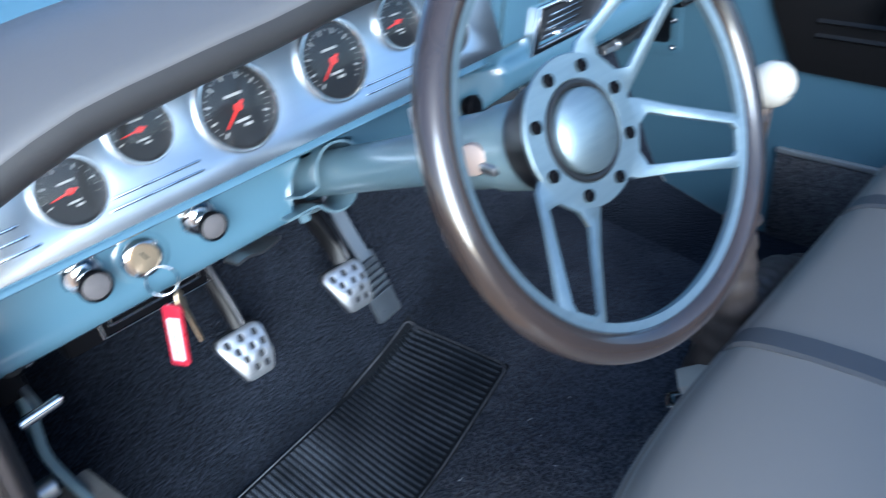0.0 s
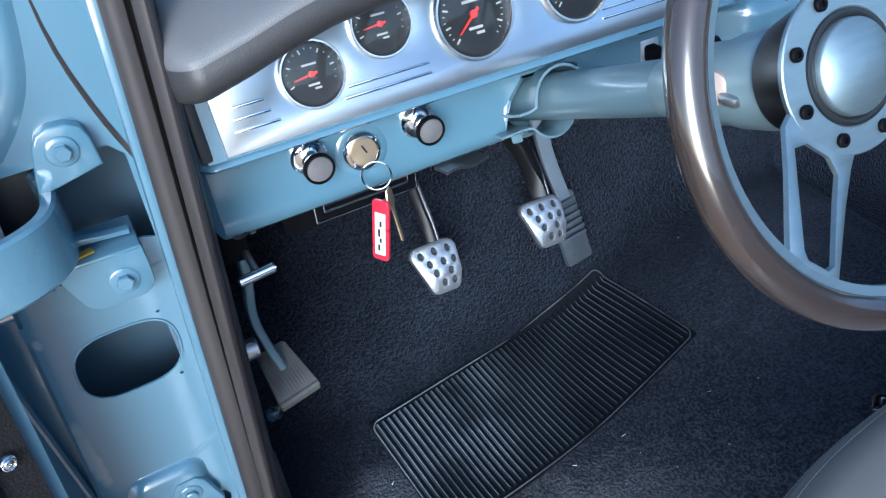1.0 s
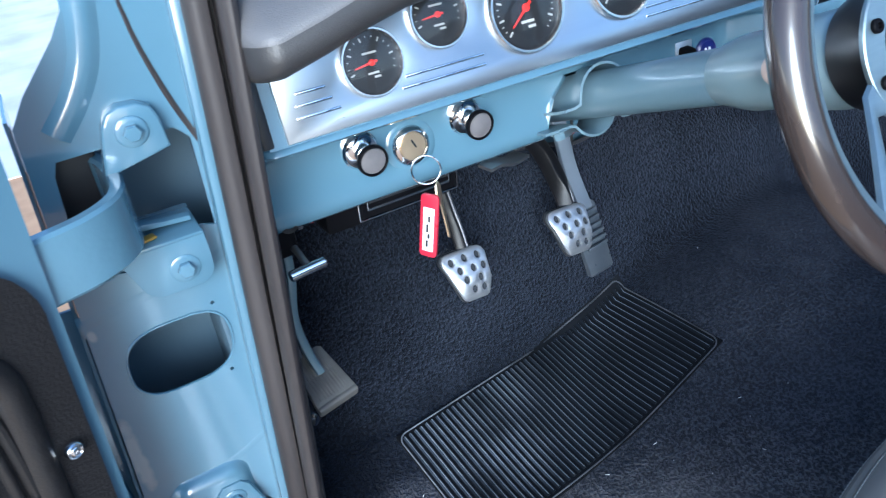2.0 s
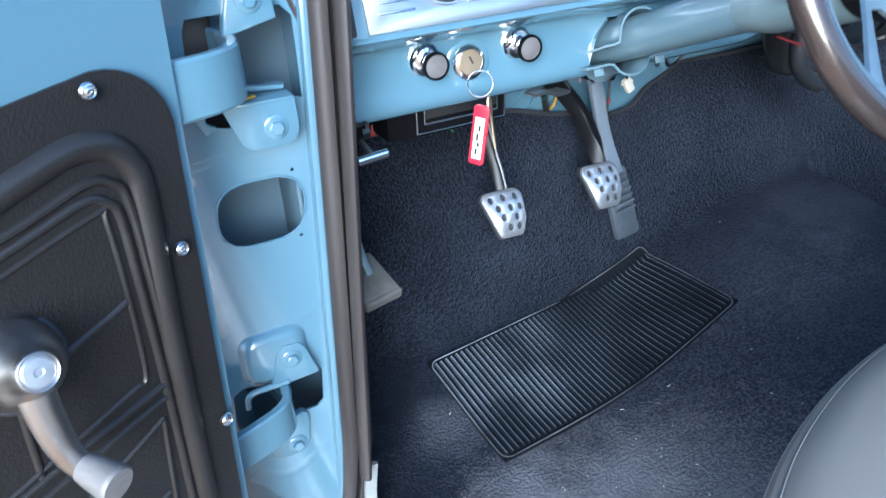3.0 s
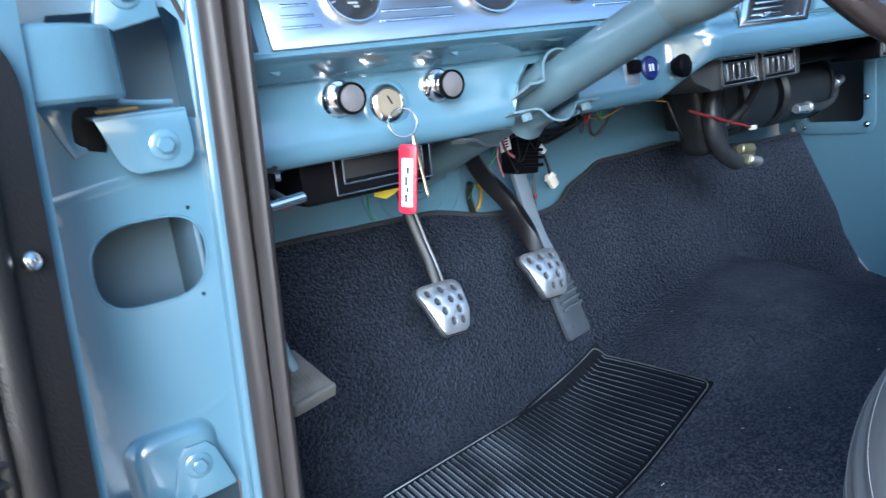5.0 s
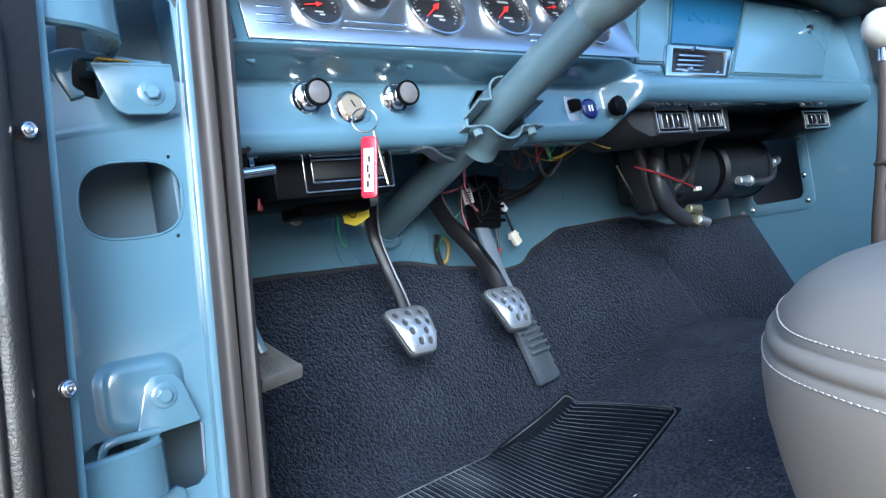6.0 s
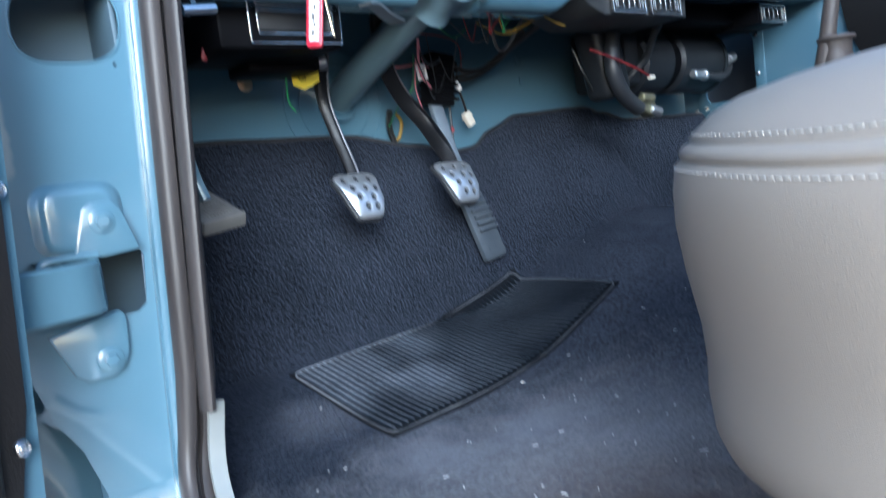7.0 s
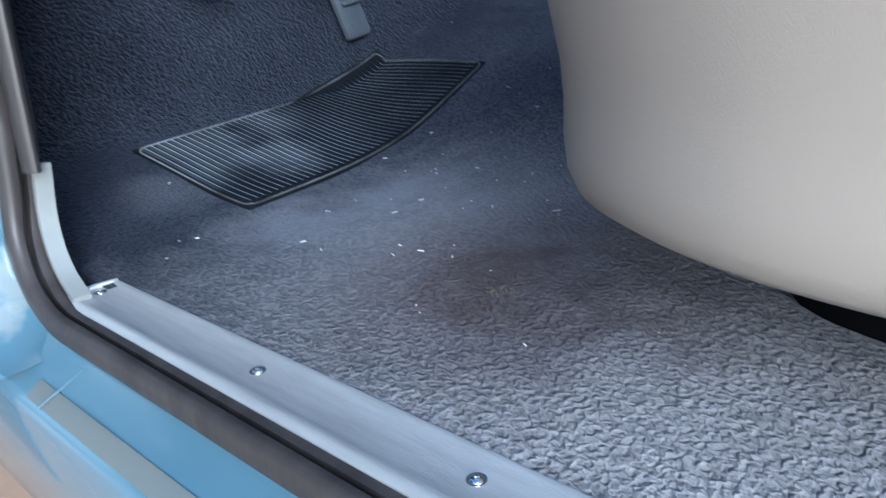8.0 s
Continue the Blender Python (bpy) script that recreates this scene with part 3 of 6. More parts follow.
solid("cowl_shelf", moved(box(1.66, 0.20, 0.012, 0.004), Matrix.Translation((0.96, 1.02, 0.932))), PAINT, "painted cowl shelf under the windscreen", "cowl", "structure")

# left and right kick panels
left_kick = [(0.688, -0.02), (1.10, -0.02), (1.10, 1.0), (0.688, 1.0)]
solid("kick_panel_left", moved(plate(left_kick, thick=0.004), Matrix(((0, 0, 1, 0.136), (1, 0, 0, 0), (0, 1, 0, 0), (0, 0, 0, 1)))), PAINT, "blue painted kick panel beside the parking brake", "kick panel", "structure")
RX = 1.742
vent_hole = round_rect(0.145, 0.165, 0.02, 5, 0.955, 0.525)
right_kick = [(-0.62, -0.02), (1.10, -0.02), (1.10, 0.93), (-0.62, 0.93)]
wall_right = solid("wall_right", moved(plate(right_kick, [vent_hole], 0.004), Matrix(((0, 0, -1, RX + 0.004), (1, 0, 0, 0), (0, 1, 0, 0), (0, 0, 0, 1)))), PAINT, "blue painted passenger kick panel with an open vent", "kick panel", "structure")
part("vent_frame", moved(plate(round_rect(0.20, 0.225, 0.03, 5, 0.955, 0.525), [vent_hole], 0.003, 0.001), Matrix(((0, 0, -1, RX), (1, 0, 0, 0), (0, 1, 0, 0), (0, 0, 0, 1)))), PAINT, wall_right)
for y, z in ((0.875, 0.60), (0.875, 0.50), (0.875, 0.435), (1.03, 0.43)):
    part("screw", moved(screw_head(0.005), at((RX - 0.003, y, z), (-1, 0, 0), (0, 0, 1))), CHROME, wall_right, "bright screw")
part("duct_back", moved(box(0.006, 0.26, 0.28, 0.002), Matrix.Translation((RX + 0.09, 0.955, 0.525))), RUBBER, wall_right, "dark duct inside")
part("carpet_strip", tube([(RX - 0.006, 1.06, 0.43), (RX - 0.006, 1.0, 0.29), (RX - 0.006, 0.95, 0.17), (RX - 0.006, 0.86, 0.05)], 0.006, 8, 4), WHITE_PAINT, wall_right, "pale edge strip")

# door pillar with hinge openings
PILLAR = Matrix(((1, LEAN_IN, 0, -LEAN_IN * 0.5), (0, 0, -1, 0.693), (0, 1, 0, 0), (0, 0, 0, 1)))


def pillar_plan(x, z):
    """Undo the lean: world place to the pillar's flat plan."""
    return (x - LEAN_IN * (z - 0.5), z)


outline = [(0.059, -0.05), (0.124, -0.05), (0.124, 1.05), (0.064, 1.05), (0.052, 0.90), (0.024, 0.855), (-0.008, 0.818), (-0.022, 0.795), (-0.022, 0.26), (-0.014, 0.20), (0.004, 0.15), (0.028, 0.112), (0.046, 0.062), (0.055, 0.01)]
oval = [(0.053 + 0.051 * (1 if c >= 0 else -1) * abs(c) ** 0.62, 0.5415 + 0.0395 * (1 if s >= 0 else -1) * abs(s) ** 0.8) for c, s in ((math.cos(2 * math.pi * k / 40), math.sin(2 * math.pi * k / 40)) for k in range(40))]
upper_open = [(0.112, 0.664), (0.108, 0.752), (0.096, 0.764), (0.0, 0.762), (-0.004, 0.75), (-0.006, 0.68), (0.004, 0.652), (0.030, 0.645), (0.040, 0.668), (0.100, 0.668)]
lower_open = [(0.104, 0.25), (0.106, 0.30), (0.100, 0.309), (0.0, 0.309), (-0.012, 0.30), (-0.012, 0.25), (-0.004, 0.242), (0.095, 0.242)]
dots = [[(px + 0.0022 * math.cos(a), pz + 0.0022 * math.sin(a)) for a in (0, 1.05, 2.1, 3.14, 4.19, 5.24)] for px, pz in (pillar_plan(0.098, 0.584), pillar_plan(0.096, 0.500))]
pillar = solid("door_pillar", moved(plate(outline, [oval, upper_open, lower_open, *dots], 0.003), PILLAR), PILLAR_PAINT, "blue painted door pillar with hinge openings and runs in the paint", "door pillar", "structure")
part("oval_lip", moved(sweep([(x, y, 0.0035) for x, y in oval + oval[:1]], circle(0.0014, 6), (0, 0, 1), caps=False), PILLAR), PAINT, pillar)
part("inner_wall", moved(plate([(0.05, -0.05), (0.13, -0.05), (0.13, 1.05), (0.09, 1.05), (0.075, 0.87), (-0.022, 0.77), (-0.022, 0.22), (0.02, 0.13)], (), 0.003), Matrix.Translation((0, 0.095, 0)) @ PILLAR), CAVITY, pillar, "dull blue-grey wall inside the pillar")
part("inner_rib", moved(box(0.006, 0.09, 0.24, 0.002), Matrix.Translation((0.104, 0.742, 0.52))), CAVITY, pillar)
# black block added behind the hinge opening in place of its shade
part("cavity_shade", moved(box(0.052, 0.020, 0.125, 0.004), Matrix.Translation((0.022, 0.738, 0.695))), DIAL, pillar, "black block for the shade inside the opening")
part("outer_side", moved(plate([(0.70, 0.22), (0.79, 0.20), (0.79, 0.80), (0.70, 0.80)], (), 0.003), Matrix(((0, LEAN_IN, 1, -0.027 - LEAN_IN * 0.5), (1, 0, 0, 0), (0, 1, 0, 0), (0, 0, 0, 1)))), PAINT, pillar)
part("flange", moved(box(0.012, 0.022, 1.02, 0.004), PILLAR @ Matrix.Translation((0.119, 0.50, 0.006)) @ Matrix.Rotation(radians(90), 4, "X")), PAINT, pillar)
for z0, x0, high in ((0.622, -0.026, 0.0016), (0.388, 0.045, 0.0014)):
    part("pressed_fold", moved(sweep(spline([(x0, z0 - 0.013, 0.002), (mix(x0, 0.112, 0.35), z0 - 0.006, 0.002), (mix(x0, 0.112, 0.65), z0, 0.002), (0.112, z0 + 0.012, 0.002)], 4), [(-0.014, 0), (-0.005, high * 0.75), (0, high), (0.004, high * 0.7), (0.009, 0)], (0, 0, 1)), PILLAR), PAINT, pillar, angle=70)
part("pressed_fold", moved(sweep(spline([(0.004, 0.172, 0.002), (0.030, 0.150, 0.002), (0.060, 0.146, 0.002), (0.112, 0.178, 0.002)], 5), [(-0.020, 0), (-0.008, 0.0010), (0, 0.0015), (0.008, 0.0010), (0.020, 0)], (0, 0, 1)), PILLAR), PAINT, pillar, angle=70)
part("cowl_ridge", moved(sweep(spline([(0.006, 0.782, 0.002), (0.030, 0.812, 0.002), (0.046, 0.85, 0.002), (0.056, 0.93, 0.002)], 6), [(-0.014, 0), (-0.006, 0.004), (0, 0.0062), (0.006, 0.004), (0.014, 0)], (0, 0, 1)), PILLAR), PAINT, pillar, angle=70)
part("cowl_crease", moved(tube([(0.116, 0.745, 0.002), (0.095, 0.80, 0.002), (0.078, 0.87, 0.001), (0.072, 0.98, 0)], 0.0028, 6, 4), PILLAR), SEAL, pillar, "dark sealant line")


def jamb_path(y_end=-0.9, r=0.105, top=1.05, y0=0.688, z0=0.0):
    pts = [(y0, top - (top - r - z0) * k / 14) for k in range(15)]
    for k in range(1, 11):
        a = radians(90 * k / 10)
        pts.append((y0 - r + r * math.cos(a), z0 + r - r * math.sin(a)))
    pts += [(y0 - r - (y0 - r - y_end) * k / 12, z0) for k in range(1, 13)]
    return pts


def jamb(u, outline, shift=0.0, **kw):
    pts = jamb_path(**kw)
    narrow = lambda s: 1 - 0.26 * (1 - smoothstep(0.0, 0.16, pts[round(s * (len(pts) - 1))][1]))
    return sweep([(lean(u, z) - shift * (1 - smoothstep(0.0, 0.16, z)), y, z) for y, z in pts], outline, (1, 0, 0), scale=narrow)


SEAL_OUT = [(0.012, -0.021), (-0.004, -0.0225), (-0.011, -0.0205), (-0.0155, -0.016), (-0.0165, -0.010), (-0.0150, -0.0045), (-0.010, -0.0015), (0.002, -0.0005), (0.002, 0.0035), (-0.008, 0.0045), (-0.0115, 0.0045), (-0.0125, 0.012), (-0.0105, 0.017), (-0.004, 0.0205), (0.012, 0.021)]
weatherstrip = solid("weatherstrip", jamb(0.1435, SEAL_OUT, 0.018, y0=0.676, z0=-0.006), SEAL, "grey-brown weathered rubber door seal round the opening", "door seal")
lip_pts = [p for p in jamb_path(y0=0.650, z0=0.004) if p[1] > 0.10]
lip_pts[-1] = (lip_pts[-1][0], 0.128)
part("lip", sweep([(0.1475 + 0.075 * (z - 0.5), y, z) for y, z in lip_pts], circle(0.0145, 14, 0.0078), (1, 0, 0)), SEAL, weatherstrip, "rounded inner lip of the seal")


# rocker and sill
rocker = [(0.168, -0.03), (0.166, -0.012), (0.128, -0.010), (0.095, -0.014), (0.080, -0.026), (0.064, -0.032), (0.046, -0.039), (0.034, -0.047), (0.026, -0.062), (0.022, -0.12), (0.03, -0.2), (0.045, -0.24), (0.10, -0.24)]
rocker_rows = [[(x, y, z) for x, z in rocker] for y in [0.742 - 1.64 * k / 24 for k in range(25)]]
sill = solid("door_sill", sheet(rocker_rows, 0.004, (0.6, 0, -0.8)), PAINT, "blue painted rocker sill below the door opening", "sill", "structure")
fillet = []
for k in range(13):
    a = radians(90 * k / 12)
    y, z = 0.585 + 0.107 * math.cos(a), 0.075 - 0.107 * math.sin(a)
    edge_u = mix(0.042, 0.058, k / 12)
    fillet.append([(lean(mix(edge_u, 0.13, v), z) , y + (0.010 if v == 0 else 0), z - (0.004 if v == 0 else 0)) for v in (0, 0.08, 0.3, 0.55, 0.8, 1)])
part("corner_fillet", sheet(fillet, 0.003, (0, 0.7, -0.7)), FILLET_PAINT, sill, "paint rubbed through to pale primer")
part("edge_band", sheet([[(x, y, z + 0.0012) for x, z in ((0.050, -0.0375), (0.046, -0.039), (0.040, -0.0430), (0.034, -0.047))] for y in [0.56 - 1.4 * k / 14 for k in range(15)]], 0.0008, (0.5, 0, -0.8)), STRIPE, sill, "tan-grey band along the rocker edge")
for y in (0.52, 0.14):
    part("paint_seam", moved(box(0.05, 0.002, 0.0015, 0.0005), Matrix.Translation((0.052, y, -0.033)) @ Matrix.Rotation(radians(-20), 4, "Y")), PAINT_ROUGH, sill)

scuff_prof = [(0.103, 0.004), (0.106, 0.0075), (0.110, 0.0085), (0.114, 0.0075), (0.118, 0.0065), (0.150, 0.0065), (0.153, 0.0085), (0.157, 0.0085), (0.160, 0.006), (0.161, -0.004)]
scuff_rows = [[(x, y, z) for x, z in scuff_prof] for y in [0.615 - 1.45 * k / 20 for k in range(21)]]
scuff = solid("sill_plate", sheet(scuff_rows, 0.003, (0, 0, -1)), SILL_METAL, "worn aluminium scuff plate screwed to the door sill", "sill plate")
part("end_roll", sweep([(0.108, 0.615, 0.006), (0.134, 0.617, 0.0075), (0.160, 0.615, 0.006)], circle(0.0035, 8), (0, 0, 1)), SILL_METAL, scuff)
for y in (0.602, 0.332, 0.118, -0.10, -0.35):
    part("screw", moved(screw_head(0.0045, 0.0022), at((0.134, y, 0.0060))), SATIN, scuff, "dull domed screw")
strip_line = [(y, z) for y, z in jamb_path(y_end=0.560, r=0.098, top=0.132, y0=0.662, z0=0.004) if y > 0.592]
strip = solid("seal_retainer", sweep([(lean(0.156, z) + 0.002 - 0.012 * (1 - smoothstep(0.0, 0.16, z)), y, z) for y, z in strip_line], [(-0.004, -0.0085), (0.001, -0.009), (0.0035, -0.006), (0.0035, 0.006), (0.001, 0.009), (-0.004, 0.0085)], (1, 0, 0)), WHITE_PAINT, "bare white metal strip at the foot of the door seal", "trim strip")

# cab shell round the camera's view
wall_back = solid("wall_back", moved(plate([(0.13, -0.03), (1.76, -0.03), (1.74, 0.93), (0.15, 0.93)], (), 0.02), Matrix(((1, 0, 0, 0), (0, 0, -1, -0.62), (0, 1, 0, 0), (0, 0, 0, 1)))), PAINT, "blue painted back wall of the cab", "cab wall", "structure")
rdoor = thing("passenger_door_trim", (RX, 0.2, 0.25), "black moulded trim on the closed passenger door", "door trim")
part("trim_panel", moved(plate([(-0.55, 0.39), (0.575, 0.428), (0.60, 0.45), (0.648, 0.56), (0.672, 0.70), (0.68, 0.90), (-0.55, 0.90)], (), 0.012, 0.004), Matrix(((0, 0, -1, RX), (1, 0, 0, 0), (0, 1, 0, 0), (0, 0, 0, 1)))), TRIM_BLACK, rdoor)
for z in (0.50, 0.53, 0.60):
    part("moulded_rib", sweep([(RX - 0.012, 0.55, z + 0.01), (RX - 0.012, 0.0, z), (RX - 0.012, -0.5, z - 0.01)], [(-0.006, 0), (0, 0.006), (0.006, 0)], (-1, 0, 0)), TRIM_BLACK, rdoor)
part("armrest", moved(box(0.05, 0.34, 0.06, 0.018, 4), Matrix.Translation((RX - 0.035, 0.25, 0.585))), TRIM_BLACK, rdoor, "black padded armrest")
part("sill_strip", moved(box(0.012, 0.95, 0.014, 0.003), Matrix.Translation((RX - 0.008, 0.12, 0.238))), SILL_METAL, rdoor, "bright sill strip")
part("carpet_side", moved(box(0.012, 0.95, 0.23, 0.004), Matrix.Translation((RX - 0.006, 0.12, 0.114))), CARPET, rdoor, "dark carpeted side")
for x in (0.135, 1.73):
    solid("screen_pillar", sweep([(x, 1.05, 0.93), (x + (0.03 if x < 1 else -0.03), 0.80, 1.16), (x + (0.05 if x < 1 else -0.05), 0.52, 1.40)], circle(0.03, 8), (1, 0, 0)), PAINT, "blue painted windscreen pillar", "pillar", "structure")

ground = solid("ground", sheet([[(x, y, -0.62) for x in [-600 + 1200 * (k / 60) for k in range(61)]] for y in [-600 + 1200 * (k / 60) for k in range(61)]]), GROUND, "dusty tan ground beside the truck", "ground", "structure")

solid("concrete_yard", sheet([[(x, y, -0.612) for x in (-30, -10, -3, 0, 3, 10, 30)] for y in (4.6, 6, 9, 15, 30, 60)], 0.03, (0, 0, -1)), CONCRETE, "pale concrete yard in front of the truck", "pavement", "structure")
fender_rows = [[(x + 0.012 * math.sin((z + 0.2) * 5), 0.735 + 0.5 * k / 6, z) for z in [-0.24 + 0.98 * j / 10 for j in range(11)]] for k, x in enumerate((-0.052, -0.06, -0.07, -0.078, -0.085, -0.09, -0.095))]
fender = solid("front_fender", sheet(fender_rows, 0.003, (1, 0, 0)), PAINT, "blue painted front fender beyond the door gap", "fender")
part("fender_edge", sweep([fender_rows[0][k] for k in range(11)], circle(0.005, 8), (1, 0, 0)), PAINT, fender)
foot = [(-0.19, 0.60), (-0.02, 0.60), (0.0, 0.24), (0.006, 0.17), (0.020, 0.11), (0.031, 0.055), (0.024, 0.022), (0.010, -0.006), (0.012, -0.05), (0.030, -0.086), (0.027, -0.112), (0.001, -0.08), (-0.019, -0.023), (-0.05, 0.03), (-0.10, 0.10), (-0.19, 0.25)]
part("fender_foot", moved(plate(foot, (), 0.004, 0.0012), Matrix(((1, 0, 0, 0), (0, 0, -1, 0.746), (0, 1, 0, 0), (0, 0, 0, 1)))), PAINT, fender, "rear foot of the fender")
# dark sheet added to give the slit beside the pillar its shade
part("slit_shade", moved(box(0.15, 0.006, 0.36, 0.002), Matrix.Translation((0.090, 0.80, 0.04))), RUBBER, fender, "dark sheet for the shade in the gap")

# ---- dashboard ----
dash = thing("dashboard", (0.95, 0.74, 0.595), "blue painted steel truck dashboard with a polished gauge panel", "dashboard")
PROF_A = [(0.80, 0.94), (0.748, 0.90), (0.732, 0.865), (0.694, 0.722), (0.687, 0.715), (0.688, 0.707), (0.738, 0.6875), (0.7475, 0.6845), (0.7500, 0.676), (0.747, 0.640), (0.742, 0.618), (0.746, 0.602), (0.760, 0.594), (0.80, 0.594)]
PROF_B = [(0.80, 0.94), (0.748, 0.90), (0.732, 0.865), (0.707, 0.745), (0.703, 0.715), (0.700, 0.700), (0.692, 0.692), (0.686, 0.682), (0.684, 0.670), (0.685, 0.660), (0.690, 0.650), (0.700, 0.644), (0.730, 0.642), (0.80, 0.645)]
rows = []
def notch(x):
    """Height of the cutout that the steering column passes through."""
    return mix(0.58, 0.674, smoothstep(0.548, 0.566, x) * (1 - smoothstep(0.658, 0.676, x)))


for x in [0.176, 0.18, 0.19] + [0.2 + 0.30 * k / 4 for k in range(5)] + [0.505 + 0.005 * k for k in range(10)] + [0.56 + 0.02 * k for k in range(6)] + [0.67 + 0.005 * k for k in range(8)] + [0.73, 0.78, 0.82, 0.84] + [0.85 + 0.01 * k for k in range(8)] + [0.95 + 0.79 * k / 8 for k in range(9)]:
    v = smoothstep(0.845, 0.915, x)
    ins = 0.012 * (1 - smoothstep(0.176, 0.192, x))
    prof = [(mix(a[0], b[0], v) + ins, mix(a[1], b[1], v)) for a, b in zip(PROF_A, PROF_B)]
    rows.append([Vector((x, y, z)) for y, z in prof])
rows = [[Vector((p.x, p.y, max(p.z, notch(p.x)))) for p in spline(r, 3)] for r in rows]
part("dash_shell", sheet(rows, 0.003, (0, 1, 0)), PAINT, dash)
part("dash_end", moved(plate([(0.70, 0.60), (0.80, 0.595), (0.80, 0.92), (0.73, 0.92), (0.69, 0.72)], (), 0.004), Matrix(((0, 0, 1, 0.170), (1, 0, 0, 0), (0, 1, 0, 0), (0, 0, 0, 1)))), PAINT, dash)
part("trim_slot", moved(box(0.012, 0.006, 0.10, 0.003), Matrix.Translation((0.190, 0.705, 0.765)) @ Matrix.Rotation(radians(-13), 4, "X")), RUBBER, dash, "dark edge trim")
for x in (0.215, 0.44, 0.665):
    part("panel_clip", moved(box(0.012, 0.008, 0.008, 0.002), Matrix.Translation((x, 0.712, 0.699)) @ Matrix.Rotation(radians(25), 4, "Y")), PAINT, dash)

# the gauge panel leans back a little
TILT_BACK = 15.0
PANEL_M = Matrix.Translation((0.0, 0.6905, 0.717)) @ Matrix.Rotation(radians(90 - TILT_BACK), 4, "X")


def on_panel(x, z, out=0.0):
    """Frame on the gauge panel: z axis outwards, at height z."""
    return PANEL_M @ Matrix.Translation((x, (z - 0.717) / math.cos(radians(TILT_BACK)), out))


GAUGES = [(0.310, 0.768, 0.0335, -172), (0.392, 0.795, 0.0335, -175), (0.497, 0.780, 0.0475, -140), (0.630, 0.787, 0.0475, -140), (0.738, 0.800, 0.0335, -170), (0.815, 0.768, 0.0335, -170)]
flat = lambda x, z: (x, (z - 0.717) / math.cos(radians(TILT_BACK)))
gauge_holes = [[(cx + r * 0.9 * math.cos(a), cy + r * 0.9 * math.sin(a)) for a in [2 * math.pi * k / 32 for k in range(32)]] for (cx, cy), r in ((flat(x, z), r) for x, z, r, _ in GAUGES)]
gauge_panel = part("gauge_panel", moved(plate([(0.208, 0.0), (0.905, 0.0), (0.905, 0.145), (0.208, 0.145)], gauge_holes, 0.003, 0.0008), PANEL_M), PANEL, dash, "polished aluminium gauge panel")


def rib_on_panel(x0, x1, z):
    m = on_panel((x0 + x1) / 2, z, 0.003)
    part("raised_bar", moved(box(x1 - x0, 0.0032, 0.0024, 0.001), m), CHROME, gauge_panel)


for k, (x0, x1) in enumerate(((0.222, 0.268), (0.224, 0.262), (0.227, 0.258))):
    rib_on_panel(x0, x1, 0.737 + 0.011 * k)
for s in (0, 1):
    rib_on_panel(0.335 + 0.006 * s, 0.435, 0.737 + 0.010 * s)
    rib_on_panel(0.66, 0.77 - 0.006 * s, 0.737 + 0.010 * s)
part("panel_screw", moved(screw_head(0.0045), on_panel(0.240, 0.793, 0.003)), CHROME, gauge_panel)


def gauge(x, z, r, needle, big):
    m = on_panel(x, z)
    g = part("gauge", moved(revolve([(r * 0.90, -0.03), (r * 0.90, 0.0015), (r * 0.5, 0.0016), (0.0001, 0.0016)], 40), m), DIAL, gauge_panel, "round black dial with a red needle")
    part("bezel", moved(lathe_ring([(r * 0.87, 0.0), (r * 0.88, 0.005), (r * 0.93, 0.0085), (r * 0.98, 0.0085), (r * 1.02, 0.006), (r * 1.03, 0.003), (r * 1.0, 0.0028)], 48), m), SATIN, g, "chrome bezel")
    ticks = bmesh.new()
    count = 27 if big else 15
    for k in range(count):
        a = radians(225 - 270 * k / (count - 1)) if big else radians(200 - 220 * k / (count - 1))
        ln = r * (0.13 if k % 3 == 0 else 0.05)
        t = moved(box(ln, r * (0.018 if k % 3 else 0.04), 0.0005, 0), Matrix.Rotation(a, 4, "Z") @ Matrix.Translation((r * 0.76 - ln / 2, 0, 0.0022)))
        ticks = merged(ticks, t)
    for dx, dy, w in ((0, -0.30, 0.35), (0, 0.28, 0.45), (0.1, -0.42, 0.2)):
        ticks = merged(ticks, moved(box(w * r, 0.06 * r, 0.0004, 0), Matrix.Translation((dx * r, dy * r, 0.0022))))
    part("markings", moved(ticks, m), MARK, g)
    a = radians(needle)
    nd = moved(plate([(-0.18 * r, -0.035 * r), (0.54 * r, -0.014 * r), (0.58 * r, 0), (0.54 * r, 0.014 * r), (-0.18 * r, 0.035 * r)], (), 0.0008), Matrix.Rotation(a, 4, "Z") @ Matrix.Translation((0, 0, 0.0035)))
    nd = merged(nd, revolve([(r * 0.09, 0.002), (r * 0.09, 0.0045), (r * 0.05, 0.005)], 16))
    part("needle", moved(nd, m), NEEDLE, g, "red needle")
    glass_part = part("glass", moved(dome([(r * 0.86, 0.0060), (r * 0.6, 0.0066), (r * 0.3, 0.0070), (0.0001, 0.0071)]), m), GLASS, g, "clear dial glass")
    glass_part.visible_shadow = False
    return g


for x, z, r, nd in GAUGES:
    gauge(x, z, r, nd, r > 0.04)


def dash_face(z):
    """Depth of the lower dash face."""
    return 0.7475 + 0.15 * (z - 0.645)


